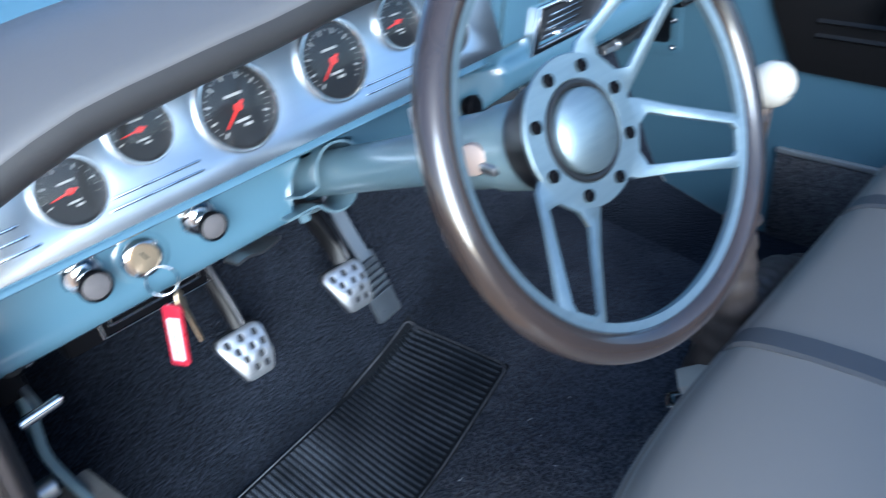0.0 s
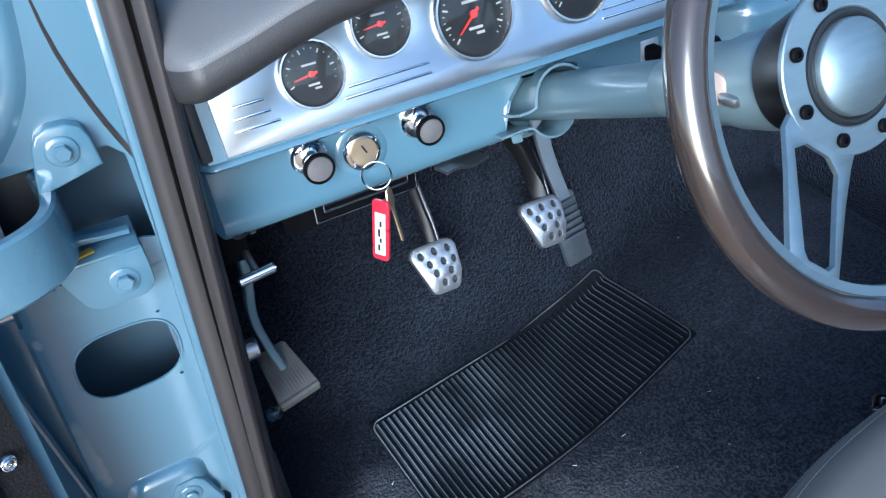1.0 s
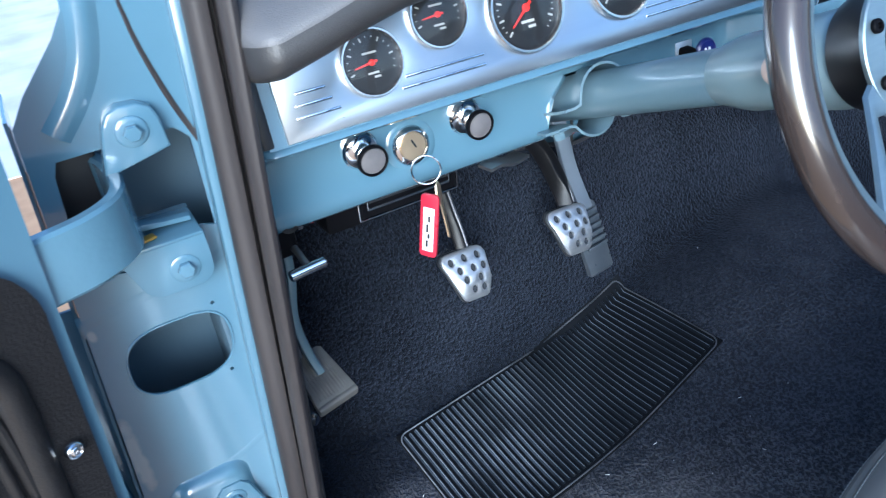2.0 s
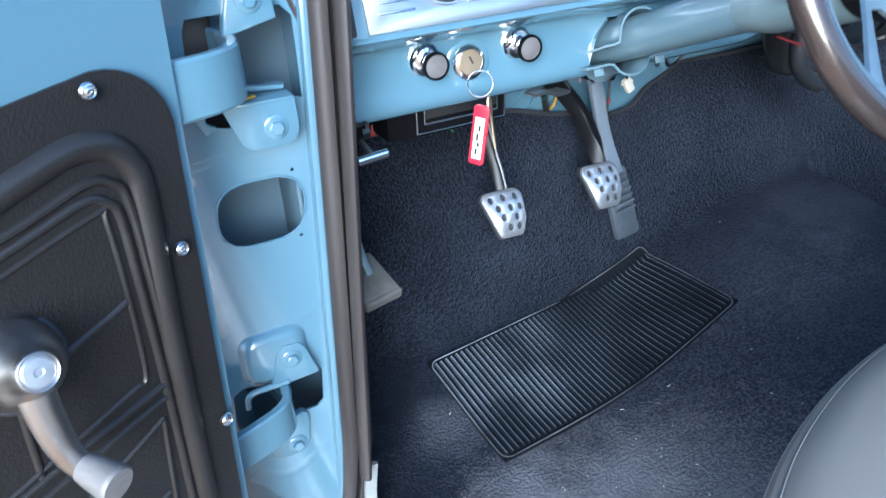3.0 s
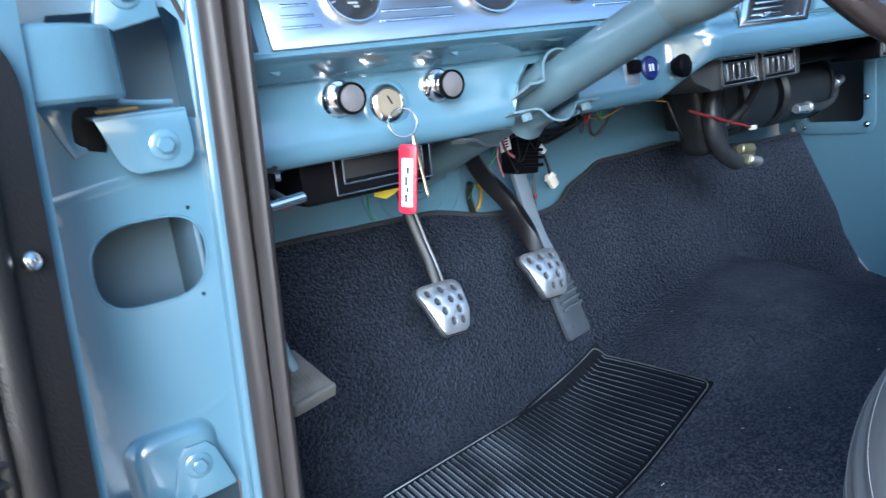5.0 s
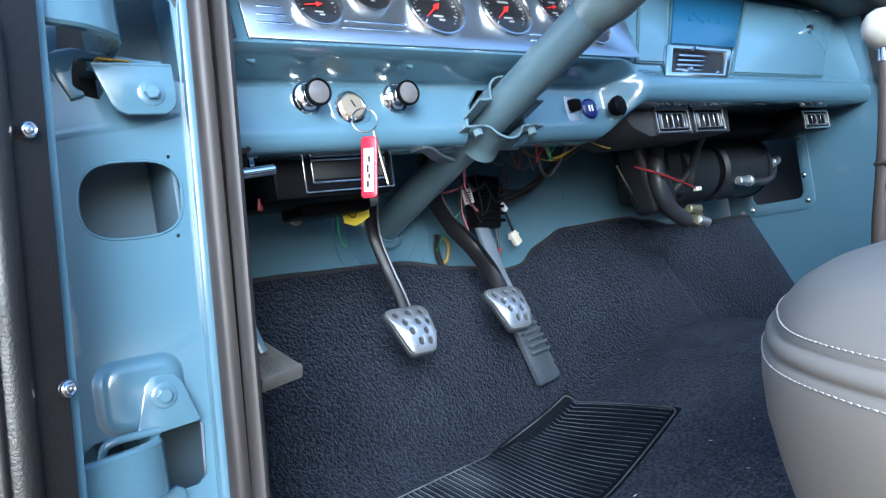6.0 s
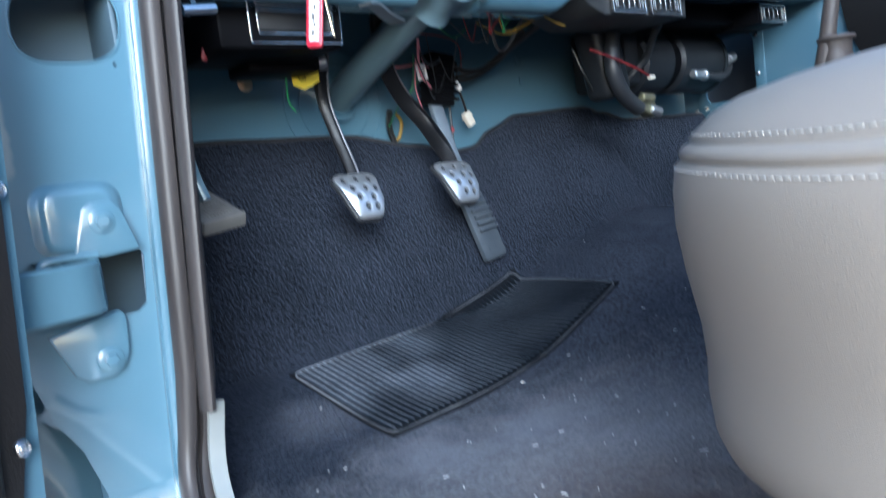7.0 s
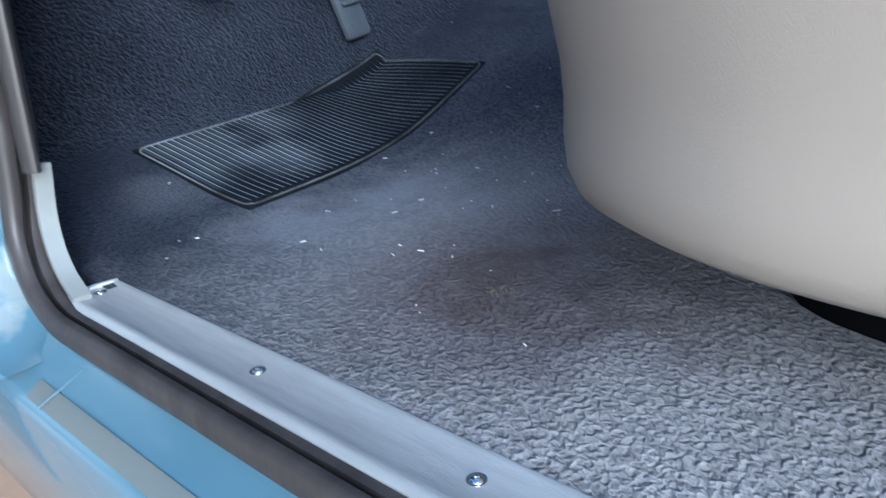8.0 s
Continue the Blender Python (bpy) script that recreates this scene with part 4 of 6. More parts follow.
def pull_knob(x, z, label):
    m = at((x, dash_face(z), z), (0, -1, -0.03), (0, 0, 1))
    k = part("pull_knob", moved(revolve([(0.0215, 0), (0.0215, 0.004), (0.019, 0.007), (0.012, 0.008), (0.0095, 0.010), (0.009, 0.020), (0.013, 0.024), (0.0152, 0.027), (0.0152, 0.034), (0.0125, 0.0352), (0.0001, 0.0352)], 36), m), CHROME, dash, label)
    part("grip_ring", moved(lathe_ring([(0.0148, 0.0345), (0.0150, 0.0378), (0.0160, 0.0386), (0.0170, 0.0380), (0.0175, 0.0355), (0.0174, 0.0320), (0.0165, 0.0300), (0.0152, 0.0300)], 36), m), PLASTIC, k, "black ring")
    part("cap", moved(revolve([(0.0148, 0.0350), (0.0140, 0.0372), (0.008, 0.0384), (0.0001, 0.0387)], 28), m), CLOUDY, k, "cloudy lilac-grey domed cap")


pull_knob(0.300, 0.663, "chrome pull knob with a black ring")
pull_knob(0.435, 0.663, "chrome pull knob with a black ring")
IGN = at((0.361, dash_face(0.650), 0.650), (0, -1, 0.12), (0, 0, 1))
ign = part("ignition_lock", moved(revolve([(0.0235, 0), (0.0235, 0.003), (0.021, 0.0065), (0.0175, 0.008), (0.017, 0.006), (0.0001, 0.006)], 36), IGN), CHROME, dash, "chrome ignition lock")
part("lock_face", moved(revolve([(0.0165, 0.0062), (0.0155, 0.0085), (0.0001, 0.0085)], 32), IGN), BRASS, ign, "worn brass lock face")
part("key_slot", moved(box(0.0022, 0.011, 0.002, 0.0006), IGN @ Matrix.Translation((0.001, 0.003, 0.0082)) @ Matrix.Rotation(radians(25), 4, "Z")), DIAL, ign)
part("raised_boss", moved(revolve([(0.034, -0.002), (0.031, 0.001), (0.025, 0.0022), (0.02, 0.0022)], 32), IGN), PAINT, dash)

# switches at the end of the lower dash
SW = at((0.784, dash_face(0.645), 0.645), (0, -1, 0.12), (0, 0, 1))
sw = part("rocker_switch", moved(box(0.030, 0.046, 0.004, 0.0015), SW), ALU, dash, "black rocker switch on a metal plate")
part("rocker", moved(box(0.020, 0.020, 0.030, 0.004), SW @ Matrix.Translation((0, 0.006, 0)) @ Matrix.Rotation(radians(12), 4, "X")), PLASTIC, sw)
US = at((0.824, dash_face(0.645), 0.645), (0, -1, 0.12), (0, 0, 1))
us = part("power_socket", moved(revolve([(0.018, 0), (0.018, 0.004), (0.0155, 0.0065), (0.014, 0.005), (0.0001, 0.005)], 28), US), LENS_BLUE, dash, "blue-ringed power socket")
for dx in (-0.0035, 0.0035):
    part("port", moved(box(0.003, 0.011, 0.002, 0.0005), US @ Matrix.Translation((dx, 0, 0.0055))), LABEL, us)
CP = at((0.862, dash_face(0.64) - 0.030, 0.642), (0.2, -1, 0.1), (0, 0, 1))
part("socket_cap", moved(revolve([(0.012, -0.012), (0.017, -0.002), (0.0175, 0.006), (0.015, 0.009), (0.0001, 0.010)], 24), CP), PLASTIC, dash, "black rubber cap")

# passenger half: divider, bright blue plate, ash tray, glove box
def on_dash_b(x, z, out=0.0):
    y = mix(0.704, 0.727, min(1, max(0, (z - 0.73) / 0.135)))
    return at((x, y - out, z), (0, -1, 0.17), (0, 0, 1))


def slanted(x0, x1, z0, z1, thick, out=0.0, bevel=0.0015, holes=()):
    """A plate on the passenger dash between two heights, its ends raked towards the passenger."""
    cx, cz = (x0 + x1) / 2, (z0 + z1) / 2
    rake = lambda x: min(1.0, max(0.5, 0.60 + 1.3 * (x - 1.0)))
    sl = lambda x, z: (x + rake(x) * (z - 0.70) - cx, z - cz)
    ring_of = lambda a, b, c, d: [sl(a, c), sl(b, c), sl(b, d), sl(a, d)]
    return moved(plate(ring_of(x0, x1, z0, z1), [ring_of(*h) for h in holes], thick, bevel), on_dash_b(cx, cz, out))


for x0, x1, z0, z1 in ((0.905, 0.972, 0.715, 0.86), (0.990, 1.180, 0.752, 0.88), (1.192, 1.540, 0.700, 0.862)):
    part("panel_gap", slanted(x0 - 0.0035, x1 + 0.0035, z0 - 0.0035, z1 + 0.0035, 0.0015, 0.0005, 0.0002), SHUT, dash, "dark shut line")
part("divider_panel", slanted(0.905, 0.972, 0.715, 0.86, 0.005), PAINT, dash)
plate_b = part("radio_plate", slanted(0.990, 1.180, 0.752, 0.88, 0.006), BRIGHT_BLUE, dash, "bright blue blanking plate with raised bars")
for k in range(4):
    part("badge_bar", slanted(1.030 + 0.028 * k, 1.040 + 0.028 * k, 0.803, 0.812, 0.0015, 0.006, 0.0004), BRIGHT_BLUE, plate_b)
tray = part("ash_tray", slanted(0.972, 1.166, 0.684, 0.747, 0.014, 0.0, 0.002, [(0.990, 1.148, 0.693, 0.739)]), CHROME, dash, "chrome control bezel")
part("tray_face", slanted(0.989, 1.149, 0.692, 0.740, 0.003), DIAL, tray, "dark control face")
for k in range(4):
    part("slat", slanted(1.01, 1.09, 0.700 + 0.009 * k, 0.704 + 0.009 * k, 0.005, 0.004, 0.001), CHROME, tray)
for x, z in ((1.045, 0.738), (1.04, 0.698), (1.125, 0.692)):
    part("lever", slanted(x, x + 0.010, z, z + 0.006, 0.012, 0.006, 0.001), CHROME, tray)
glove = part("glove_box_door", slanted(1.192, 1.540, 0.700, 0.862, 0.005, 0.0, 0.002), PAINT, dash, "blue glove box door")
part("latch", moved(revolve([(0.008, 0), (0.008, 0.006), (0.0065, 0.012), (0.0001, 0.013)], 20), on_dash_b(1.545, 0.812, 0.005)), CHROME, glove, "chrome latch")

# padded dash top
def pad_edge(x):
    pts = [(0.10, 0.792), (0.17, 0.797), (0.205, 0.801), (0.25, 0.814), (0.29, 0.827), (0.33, 0.835), (0.38, 0.839), (0.42, 0.843), (0.5, 0.849), (0.6, 0.860), (1.0, 0.874), (1.5, 0.874), (1.8, 0.83)]
    for (a, za), (b, zb) in zip(pts, pts[1:]):
        if x <= b:
            return mix(za, zb, (x - a) / (b - a))
    return 0.83


pad_rows = []
for k in range(49):
    x = 0.172 + 0.028 * k / 8 if k < 8 else 0.20 + 1.53 * (k - 8) / 40
    u = max(0.0, (0.20 - x) / 0.0281)
    back = 0.050 * (1 - math.sqrt(1 - u * u))
    edge = pad_edge(x)
    out = 0.026
    prof = [(0.72, edge + 0.012), (0.675 - out, edge + 0.002), (0.650 - out, edge), (0.636 - out, edge + 0.010), (0.634 - out, edge + 0.026), (0.648 - out, edge + 0.046), (0.70, edge + 0.075), (0.80, 0.925 + 0.5 * (edge - 0.86)), (0.95, 0.945), (1.09, 0.952)]
    pad_rows.append(spline([(x, max(y, min(0.725, y + back)), z) for y, z in prof], 3))
pad = thing("dash_pad", (0.95, 0.72, 0.86), "dark grey padded vinyl dash top with a rolled edge", "dash pad")
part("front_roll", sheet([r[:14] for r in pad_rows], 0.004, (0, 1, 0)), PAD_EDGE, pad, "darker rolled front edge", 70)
part("top_cover", sheet([r[13:] for r in pad_rows], 0.004, (0, 0.3, -1)), PAD, pad, "grained grey vinyl top, lightened as if lit by the sky", 70)

# ---- steering column and wheel ----
COL0, COL1 = Vector((0.606, 1.10, 0.511)), Vector((0.616, 0.40, 0.764))
CDIR = (COL1 - COL0).normalized()
column = thing("steering_column", COL0, "blue painted steering column clamped under the dashboard", "steering column")
col_at = lambda y: COL0 + CDIR * ((y - COL0.y) / CDIR.y)
part("lower_tube", rod(COL0 - CDIR * 0.03, col_at(0.53), 0.0285, n=36), COLUMN_PAINT, column)
part("upper_tube", moved(revolve([(0.0283, 0), (0.0295, 0.004), (0.035, 0.028), (0.037, 0.04), (0.0375, 0.085), (0.041, 0.10), (0.0425, 0.13), (0.041, 0.142), (0.036, 0.144)], 40), at(col_at(0.535), CDIR)), COLLAR_PAINT, column, "pale green-grey upper collar")
pivot = part("pivot_bolt", moved(revolve([(0.0155, 0), (0.0155, 0.003), (0.0145, 0.006), (0.011, 0.0075), (0.0001, 0.008)], 28), at(col_at(0.445) + Vector((-0.040, 0, 0.006)), (-1, -0.35, 0.2))), COPPER, column, "dull copper-coloured pivot bolt")
part("lock_tab", moved(box(0.012, 0.02, 0.010, 0.003), Matrix.Translation(col_at(0.425) + Vector((-0.041, 0, -0.005)))), STEEL, column)
part("firewall_collar", moved(revolve([(0.044, 0), (0.042, 0.004), (0.034, 0.007), (0.031, 0.012), (0.0285, 0.012)], 32), at(COL0 - CDIR * 0.010, CDIR)), PAINT, column)

# stamped two-piece clamp round the column
def saddle(y, side, length, r, ear, flare, start=0):
    """Part of a sleeve with flat ears, side = 1 above the column and -1 below; it wraps the tube from the start angle on."""
    m = at(col_at(y), CDIR, (0, 0, 1))
    rc, h0 = r * math.cos(radians(start)), r * math.sin(radians(start))
    section = [(-ear, h0), (-ear * 0.85, h0), (-rc - 0.010, h0), (-rc - 0.002, h0 + 0.002)]
    section += [(-r * math.cos(radians(a)), r * math.sin(radians(a))) for a in range(start + 15, 166 - start, 15)]
    section += [(rc + 0.002, h0 + 0.002), (rc + 0.010, h0), (ear * 0.85, h0), (ear, h0)]
    rows = []
    for k in range(9):
        v = -1 + k / 4
        f = flare * abs(v) ** 3
        rows.append([m @ Vector((x * (1 + 0.02 * abs(v) ** 3), side * (h + f * (1 if h > h0 + 0.004 else 0.4) + 0.0015) - 0.006, v * length)) for x, h in section])
    return sheet(rows, 0.0032)


clamp = part("clamp", saddle(0.768, -1, 0.036, 0.0335, 0.078, 0.008, 30), COLUMN_PAINT, column, "stamped blue lower clamp", 60)
part("upper_saddle", saddle(0.746, 1, 0.044, 0.040, 0.064, 0.003), COLUMN_PAINT, column, "stamped upper saddle", 60)
for dx in (-0.054, 0.056):
    part("clamp_bolt", moved(hexbolt(0.0075, 0.010), at(col_at(0.750), CDIR, (0, 0, 1)) @ Matrix.Translation((dx, -0.030, 0.008)) @ Matrix.Rotation(radians(90), 4, "X")), COLUMN_PAINT, clamp)
part("support_arm", sweep(spline([(0.455, 0.745, 0.590), (0.475, 0.75, 0.590), (0.50, 0.76, 0.580), (0.53, 0.775, 0.575)], 5), [(-0.002, -0.012), (0.002, -0.012), (0.002, 0.012), (-0.002, 0.012)], (0, 1, 0)), STEEL, column, "dark steel support arm")

wheel_c, WN = Vector((0.611, 0.318, 0.803)), Vector((-0.075, -1.0, 0.45)).normalized()
WM = at(wheel_c, WN, (0, 0, 1))
wheel = thing("steering_wheel", wheel_c - WN * 0.055, "woodgrain-rimmed steering wheel with brushed alloy spokes", "steering wheel")
R = 0.1775


def ring(radius, section, n=96, m=WM):
    rows = []
    for k in range(n + 1):
        a = 2 * math.pi * k / n
        rows.append([m @ Vector(((radius + s) * math.cos(a), (radius + s) * math.sin(a), t)) for s, t in section])
    bm = grid_faces(bmesh.new(), rows, True, False)
    bmesh.ops.remove_doubles(bm, verts=bm.verts, dist=1e-6)
    bmesh.ops.recalc_face_normals(bm, faces=bm.faces)
    return bm


part("rim", ring(R, circle(0.0135, 16)), WOOD, wheel, "dark polished woodgrain rim")
part("rim_band", ring(R, [(-0.011, -0.0052), (-0.0165, -0.004), (-0.0195, -0.003), (-0.0195, 0.003), (-0.0165, 0.004), (-0.011, 0.0052)]), SPOKE, wheel, "bright metal rim band")
HUB = WM @ Matrix.Translation((0, 0, -0.042))
hub_plate = part("hub_plate", moved(revolve([(0.034, 0.0), (0.065, 0.0), (0.0655, 0.001), (0.0655, 0.004), (0.0645, 0.005), (0.0445, 0.0052), (0.0425, 0.0035), (0.034, 0.003)], 64), HUB), SPOKE, wheel, "brushed alloy hub plate")
for k in range(8):
    a = radians(22.5 + 45 * k)
    part("hub_bolt", moved(revolve([(0.0055, 0), (0.0055, 0.0028), (0.0045, 0.0036), (0.0026, 0.0036), (0.0024, 0.001), (0.0001, 0.001)], 16), HUB @ Matrix.Translation((0.0545 * math.cos(a), 0.0545 * math.sin(a), 0.005))), PLASTIC, hub_plate, "black socket bolt")
horn = part("horn_button", moved(revolve([(0.0435, 0.002), (0.0430, 0.0062), (0.0405, 0.0070), (0.0375, 0.0060), (0.036, 0.004)], 56), HUB), HUB_BLACK, wheel, "black horn ring")
part("horn_cap", moved(revolve([(0.0365, 0.003), (0.0360, 0.0095), (0.0345, 0.0112), (0.016, 0.0150), (0.0001, 0.0170)], 56), HUB), SPOKE, horn, "spun metal cap")
part("adapter", moved(revolve([(0.047, -0.045), (0.052, -0.03), (0.056, -0.012), (0.057, -0.002), (0.05, 0.0), (0.02, 0.0)], 48), HUB), HUB_BLACK, wheel, "black hub adapter")


def spoke(angle):
    r0, r1 = 0.050, R - 0.012
    outline_s = [(r0, -0.034), (0.066, -0.036), (0.10, -0.0305), (r1, -0.024), (r1, 0.024), (0.10, 0.0305), (0.066, 0.036), (r0, 0.034)]
    slot = [(0.068, -0.012), (0.077, -0.0235), (0.10, -0.0205), (r1 - 0.016, -0.0150), (r1 - 0.011, -0.010), (r1 - 0.011, 0.010), (r1 - 0.016, 0.0150), (0.10, 0.0205), (0.077, 0.0235), (0.068, 0.012)]
    bm = plate(outline_s, [slot], 0.005, 0.001)
    for v in bm.verts:
        v.co.z += 0.042 * smoothstep(r0 + 0.005, r1, v.co.x) - 0.001
    return moved(bm, HUB @ Matrix.Rotation(radians(angle), 4, "Z"))


for a in (-131, -26, 40):
    part("spoke", spoke(a), SPOKE, wheel, "slotted brushed alloy spoke")

# ---- pedals ----
def pad_frame(c, up, side=(1, 0, 0)):
    """x across, y up along the pad, z towards the driver."""
    y = Vector(up).normalized()
    x = (Vector(side) - y * Vector(side).dot(y)).normalized()
    z = x.cross(y)
    m = Matrix((x, y, z)).transposed().to_4x4()
    return Matrix.Translation(c) @ m


def sport_pedal(name, c, arm_pts, label, arm_width=0.018):
    p = thing(name, c, label, "pedal")
    m = pad_frame(c, (0.05, 0.46, 0.88))
    outline_p = [(-0.039, 0.026), (-0.0385, 0.033), (-0.034, 0.0395), (-0.026, 0.0415), (0.022, 0.043), (0.031, 0.0415), (0.037, 0.037), (0.040, 0.029), (0.038, -0.012), (0.032, -0.034), (0.029, -0.039), (0.024, -0.0415), (-0.009, -0.0415), (-0.015, -0.039), (-0.019, -0.033), (-0.034, 0.010)]
    spots = [(-0.024, 0.027), (0.0, 0.029), (0.024, 0.028), (-0.014, 0.011), (0.010, 0.010), (0.029, 0.009), (-0.007, -0.006), (0.019, -0.008), (0.004, -0.024), (0.022, -0.025)]
    holes = [[(x + 0.0052 * math.cos(a), y + 0.0064 * math.sin(a)) for a in [2 * math.pi * k / 12 for k in range(12)]] for x, y in spots]
    bm = plate(outline_p, holes, 0.005, 0.0008)
    for v in bm.verts:
        v.co.z -= 5.5 * v.co.y ** 2 + 2.0 * v.co.x ** 2
    pad = part("pad", moved(bm, m), ALU, p, "drilled brushed aluminium pad", 30)
    back = plate([(x * 1.04, y * 1.04) for x, y in outline_p], (), 0.007, 0.001)
    for v in back.verts:
        v.co.z -= 5.5 * v.co.y ** 2 + 2.0 * v.co.x ** 2 + 0.0085
    part("rubber_backing", moved(back, m), RUBBER, p, "black rubber backing")
    for (x, y) in spots:
        d = 5.5 * y * y + 2.0 * x * x
        part("dimple", moved(revolve([(0.0046, 0), (0.0030, -0.0022), (0.0001, -0.003)], 10), m @ Matrix.Translation((x, y, 0.0012 - d))), RUBBER, pad)
    part("arm", sweep(spline(arm_pts, 6), round_rect(arm_width, 0.024, 0.004, 2), (0.2, 0.8, 1)), ARM, p, "black steel arm")
    # grey strip stands in for the sky gloss on the black arm's edge
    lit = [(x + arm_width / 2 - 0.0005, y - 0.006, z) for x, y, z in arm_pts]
    part("edge_gloss", sweep(spline(lit, 6), round_rect(0.0045, 0.009, 0.0015, 2), (0.2, 0.8, 1)), EDGE_GLINT, p, "grey strip painted as gloss along the arm edge")
    return p


sport_pedal("clutch_pedal", Vector((0.503, 0.898, 0.330)), [(0.514, 0.930, 0.345), (0.514, 0.948, 0.388), (0.509, 0.965, 0.435), (0.500, 0.975, 0.50), (0.490, 0.94, 0.57), (0.488, 0.90, 0.64)], "clutch pedal with a drilled aluminium pad on a black arm")
sport_pedal("brake_pedal", Vector((0.712, 0.898, 0.331)), [(0.729, 0.932, 0.347), (0.730, 0.958, 0.392), (0.720, 0.99, 0.445), (0.68, 1.0, 0.50), (0.63, 0.97, 0.56), (0.60, 0.92, 0.64)], "brake pedal with a drilled aluminium pad on a broad black arm", 0.028)

gas = thing("accelerator_pedal", (0.825, 0.975, 0.14), "ribbed black rubber accelerator pedal hung over the carpet", "pedal")
GM = pad_frame((0.818, 0.970, 0.238), (-0.12, 0.28, 0.95))
gp = plate(round_rect(0.058, 0.146, 0.009, 4), (), 0.011, 0.003)
for v in gp.verts:
    v.co.z -= 2.5 * v.co.y ** 2
gpad = part("pad", moved(gp, GM), DUSTY_RUBBER, gas, "worn black rubber pad")
for k in range(6):
    y = 0.056 - 0.0135 * k
    part("rib", moved(box(0.048, 0.0062, 0.0065, 0.002), GM @ Matrix.Translation((0, y, 0.0105 - 2.5 * y * y))), DUSTY_RUBBER, gpad)
part("arm", sweep(spline([(0.812, 0.985, 0.30), (0.805, 1.02, 0.37), (0.795, 1.032, 0.44), (0.790, 1.045, 0.50)], 6), round_rect(0.029, 0.014, 0.004, 2), (0, 1, 0)), LEVER, gas, "blue-grey lever")

park = thing("parking_brake", (0.185, 0.84, 0.30), "foot parking brake with a ribbed rubber pad on a grey lever", "parking brake")
PM = pad_frame((0.212, 0.812, 0.333), (-0.15, 0.85, 0.45), (1, -0.1, 0))
ppad = part("pad", moved(plate([(-0.030, -0.038), (-0.026, -0.041), (0.027, -0.043), (0.031, -0.040), (0.024, 0.036), (0.019, 0.040), (-0.020, 0.040)], (), 0.013, 0.003), PM), WORN_PAD, park, "grey-black ribbed rubber pad")
part("toe_lip", moved(box(0.060, 0.008, 0.020, 0.003), PM @ Matrix.Translation((0.0005, -0.041, 0.005))), WORN_PAD, ppad)
for k in range(9):
    for s in (-1, 1):
        part("rib", moved(box(0.0026, 0.030, 0.002, 0.0008), PM @ Matrix.Translation((-0.019 + 0.0046 * k, 0.0165 * s, 0.0135))), WORN_PAD, ppad)
part("lever", sweep(spline([(0.212, 0.81, 0.35), (0.203, 0.815, 0.39), (0.196, 0.81, 0.45), (0.203, 0.80, 0.52), (0.205, 0.80, 0.60)], 6), round_rect(0.012, 0.024, 0.004, 2), (0, 1, 0)), COLUMN_PAINT, park, "painted lever")
part("pivot", rod((0.158, 0.80, 0.405), (0.190, 0.80, 0.405), 0.014, n=20, bevel=0.002), STEEL, park)
part("bracket", moved(box(0.03, 0.10, 0.06, 0.004), Matrix.Translation((0.195, 0.80, 0.595))), PLASTIC, park)
release = part("release_handle", rod((0.183, 0.713, 0.5645), (0.226, 0.713, 0.568), 0.0062, n=18, bevel=0.002), CHROME, park, "chrome release handle")
part("handle_stem", rod((0.206, 0.713, 0.5665), (0.203, 0.80, 0.585), 0.004, n=12), STEEL, park)
part("grommet", moved(revolve([(0.012, 0), (0.012, 0.004), (0.006, 0.006), (0.006, 0.002)], 20), at((0.205, 0.751, 0.607), (0, -1, 0))), DIAL, park)
part("floor_stud", moved(revolve([(0.012, 0), (0.012, 0.006), (0.008, 0.012), (0.0001, 0.013)], 20), at((0.180, 0.80, 0.285), (0.5, -0.8, 0.4))), CHROME, park, "bright stud")

# ---- heel mat ----
MAT_L, MAT_B, MAT_T, MAT_R = Vector((0.330, 0.897)), Vector((0.356, 0.667)), Vector((0.872, 0.958)), Vector((0.898, 0.716))


def mat_place(s, t, out=0.0):
    a, b = MAT_L.lerp(MAT_T, s), MAT_B.lerp(MAT_R, s)
    p = a.lerp(b, t)
    return Vector((p.x, p.y, floor_height(p.x, p.y) + out))


mat_rows = [[mat_place(i / 60, j / 24, 0.0040) for j in range(25)] for i in range(61)]
mat_ob = solid("heel_mat", sheet(mat_rows, 0.0050, (0, 0, -1)), MAT_RUBBER, "black ribbed rubber heel mat set into the carpet", "floor mat", angle=50)
def mat_corner(s0, t0, s1, t1):
    return [mat_place(s0 + (s1 - s0) * math.sin(q), t0 + (t1 - t0) * (1 - math.cos(q)), 0.0045) for q in [math.pi / 2 * k / 5 for k in range(6)]]


border = mat_corner(0.965, 0.012, 0.995, 0.08) + [mat_place(0.995, 0.08 + 0.84 * j / 12, 0.0045) for j in range(1, 12)]
border += mat_corner(0.965, 0.988, 0.995, 0.92)[::-1] + [mat_place(0.965 - 0.93 * i / 30, 0.988, 0.0045) for i in range(1, 30)]
border += mat_corner(0.035, 0.988, 0.005, 0.92) + [mat_place(0.005, 0.92 - 0.84 * j / 12, 0.0045) for j in range(1, 12)]
border += mat_corner(0.035, 0.012, 0.005, 0.08)[::-1] + [mat_place(0.035 + 0.93 * i / 30, 0.012, 0.0045) for i in range(1, 30)]
part("rolled_edge", sweep(border + border[:2], circle(0.0013, 8), (0, 0, 1), caps=False), MAT_EDGE, mat_ob, "raised mat border")
